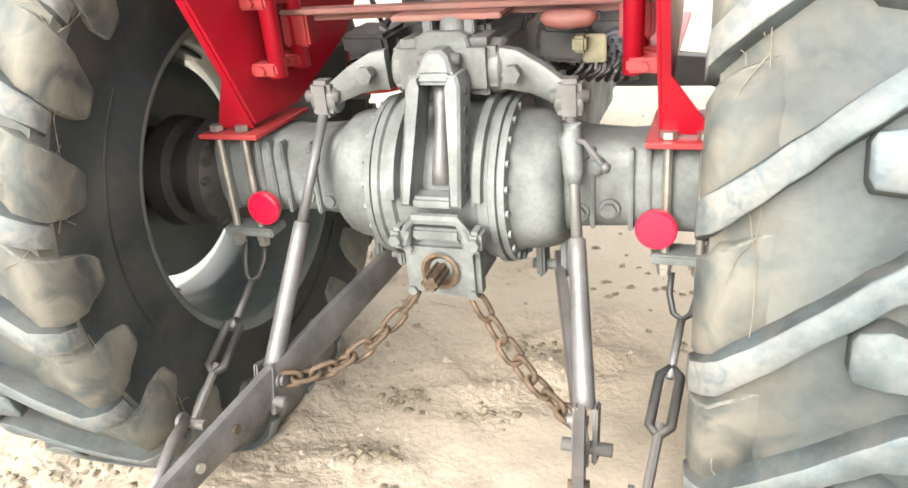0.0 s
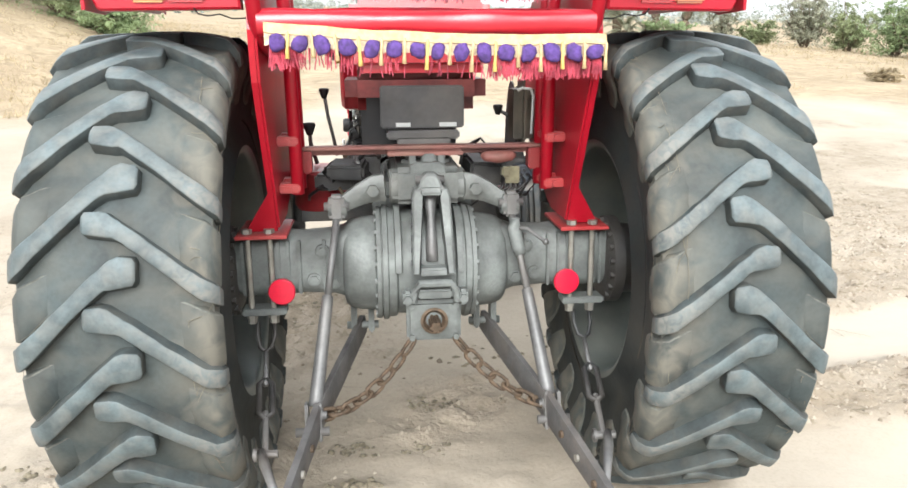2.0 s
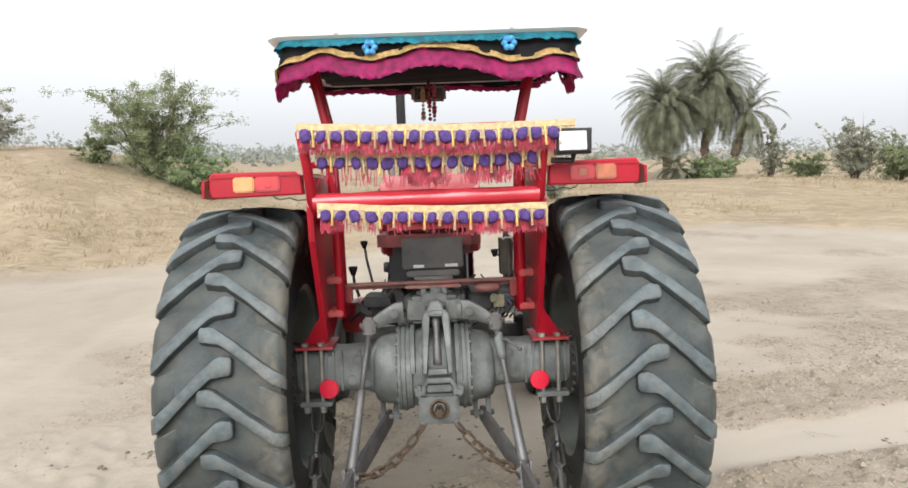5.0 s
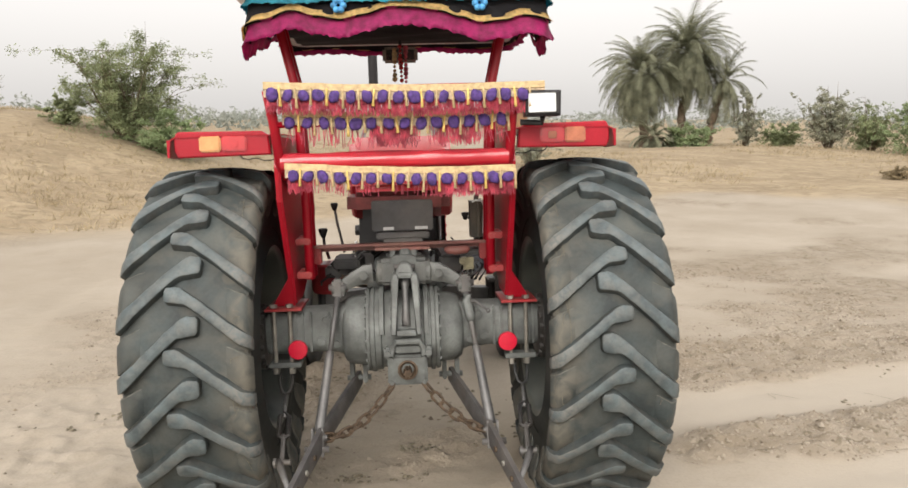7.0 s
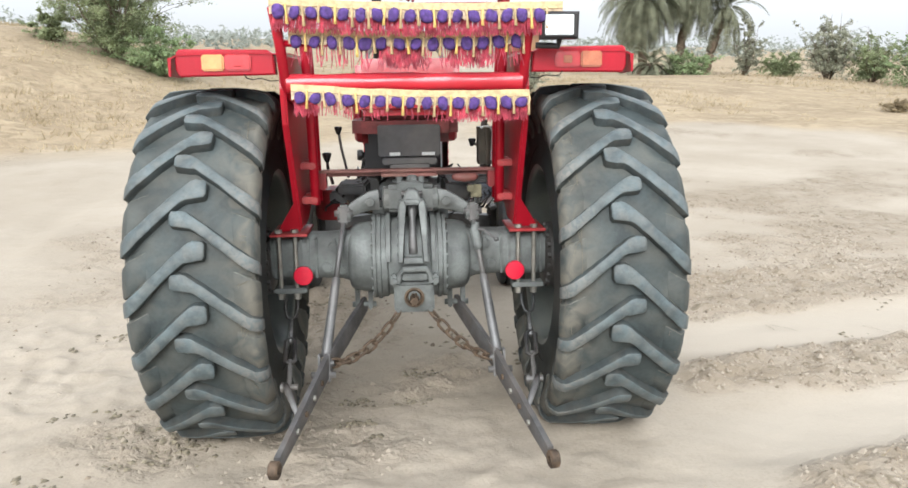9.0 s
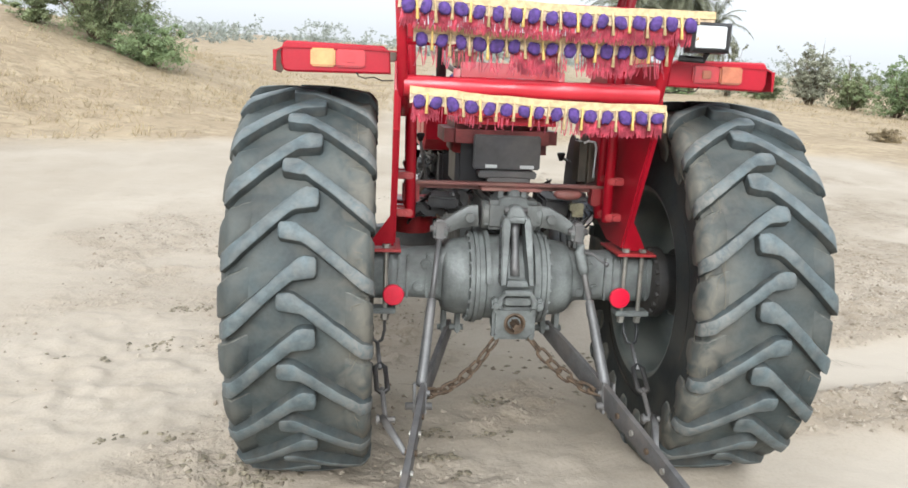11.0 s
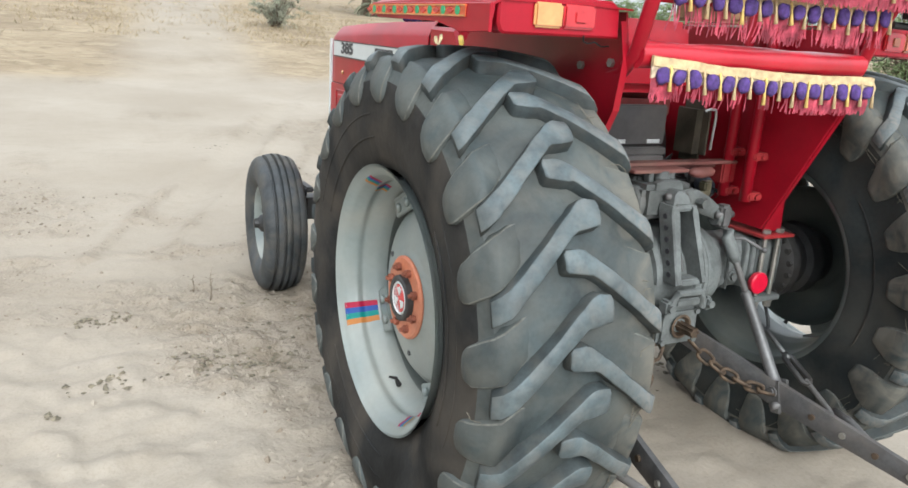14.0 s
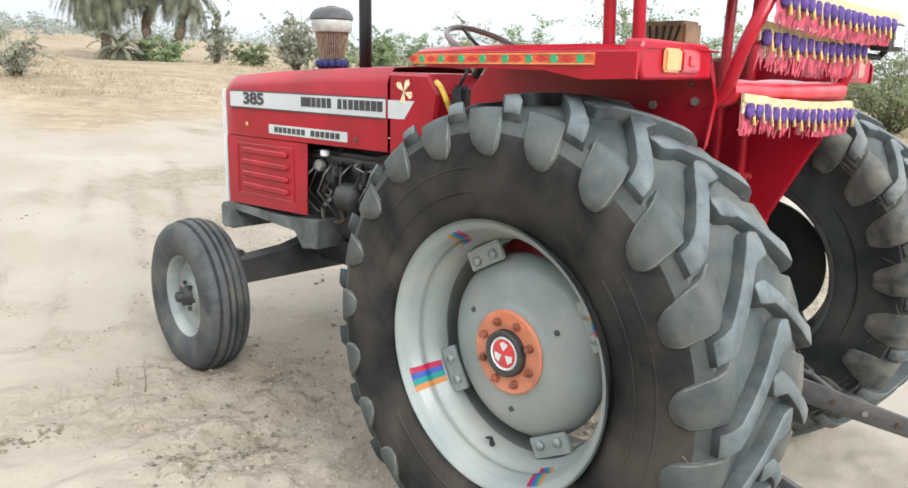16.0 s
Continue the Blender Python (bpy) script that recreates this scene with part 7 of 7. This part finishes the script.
def clods():
    """Crumbs of broken crust lying where the sand is trodden."""
    verts, faces = [], []
    n = 0
    while n < 11000:
        x, y = (random.uniform(-3.2, 4.5) if n % 2 else random.uniform(1.0, 4.5)), random.uniform(-1.8, 5.5)
        if random.random() > broken(x, y) + 0.12 * blot(x, y, -1.9, 0.8, 0.9, 1.8):
            continue
        n += 1
        s = random.uniform(0.004, 0.013) * (1.7 if random.random() < 0.12 else 1)
        c = Vector((x, y, height(x, y) + s * 0.15))
        k = len(verts)
        for a in (0, 1.3, 2.5, 3.8, 5.0):
            verts.append(c + Vector((s * random.uniform(0.6, 1.5) * math.cos(a), s * random.uniform(0.6, 1.5) * math.sin(a), -0.4 * s)))
        verts.append(c + Vector((random.uniform(-0.5, 0.5) * s, random.uniform(-0.5, 0.5) * s, s * random.uniform(0.35, 0.8))))
        faces += [(k + j, k + (j + 1) % 5, k + 5) for j in range(5)]
    ob = mesh_part("sand_clods", verts, faces, SAND, None)
    ob.data.materials.append(mat("damp_sand_crumb", (0.185, 0.15, 0.112), 0.95, 0, 0.3, 20, 90))
    ob.data.polygons.foreach_set("material_index", [int((k // 5) % 5 < 2) for k in range(len(faces))])
    tagged(ob, "small crumbs of broken sand crust", "clods", kind="stuff")


clods()


def dry_weed(x, y, h, label):
    """A dead stalk standing in the sand with a few bent twigs."""
    at = Vector((x, y, height(x, y)))
    th = empty("dry_weed", None, label, "weed", Matrix.Translation(at))
    bm = B()
    tube(bm, [(0, 0, -0.01), (0.004, 0, h * 0.3), (-0.004, 0.004, h * 0.7), (0.006, 0, h)], [0.004, 0.0035, 0.0025, 0.0012], 6)
    part("stalk", bm, DRYWOOD, th, smooth=40)
    for k in range(6):
        a = 2.4 * k
        bm = B()
        p = Vector((0, 0, h * (0.1 + 0.13 * k)))
        L = h * random.uniform(0.15, 0.35)
        tube(bm, [p, p + Vector((L * 0.5 * math.cos(a), L * 0.5 * math.sin(a), L * 0.35)), p + Vector((L * math.cos(a), L * math.sin(a), L * 0.5))], [0.002, 0.0016, 0.0008], 5)
        part("twig", bm, DRYWOOD, th)
    return th


dry_weed(-1.2, 2.05, 0.20, "dead brown stalk standing in the sand")
dry_weed(-1.27, 2.2, 0.12, "short dead stalk with twigs in the sand")
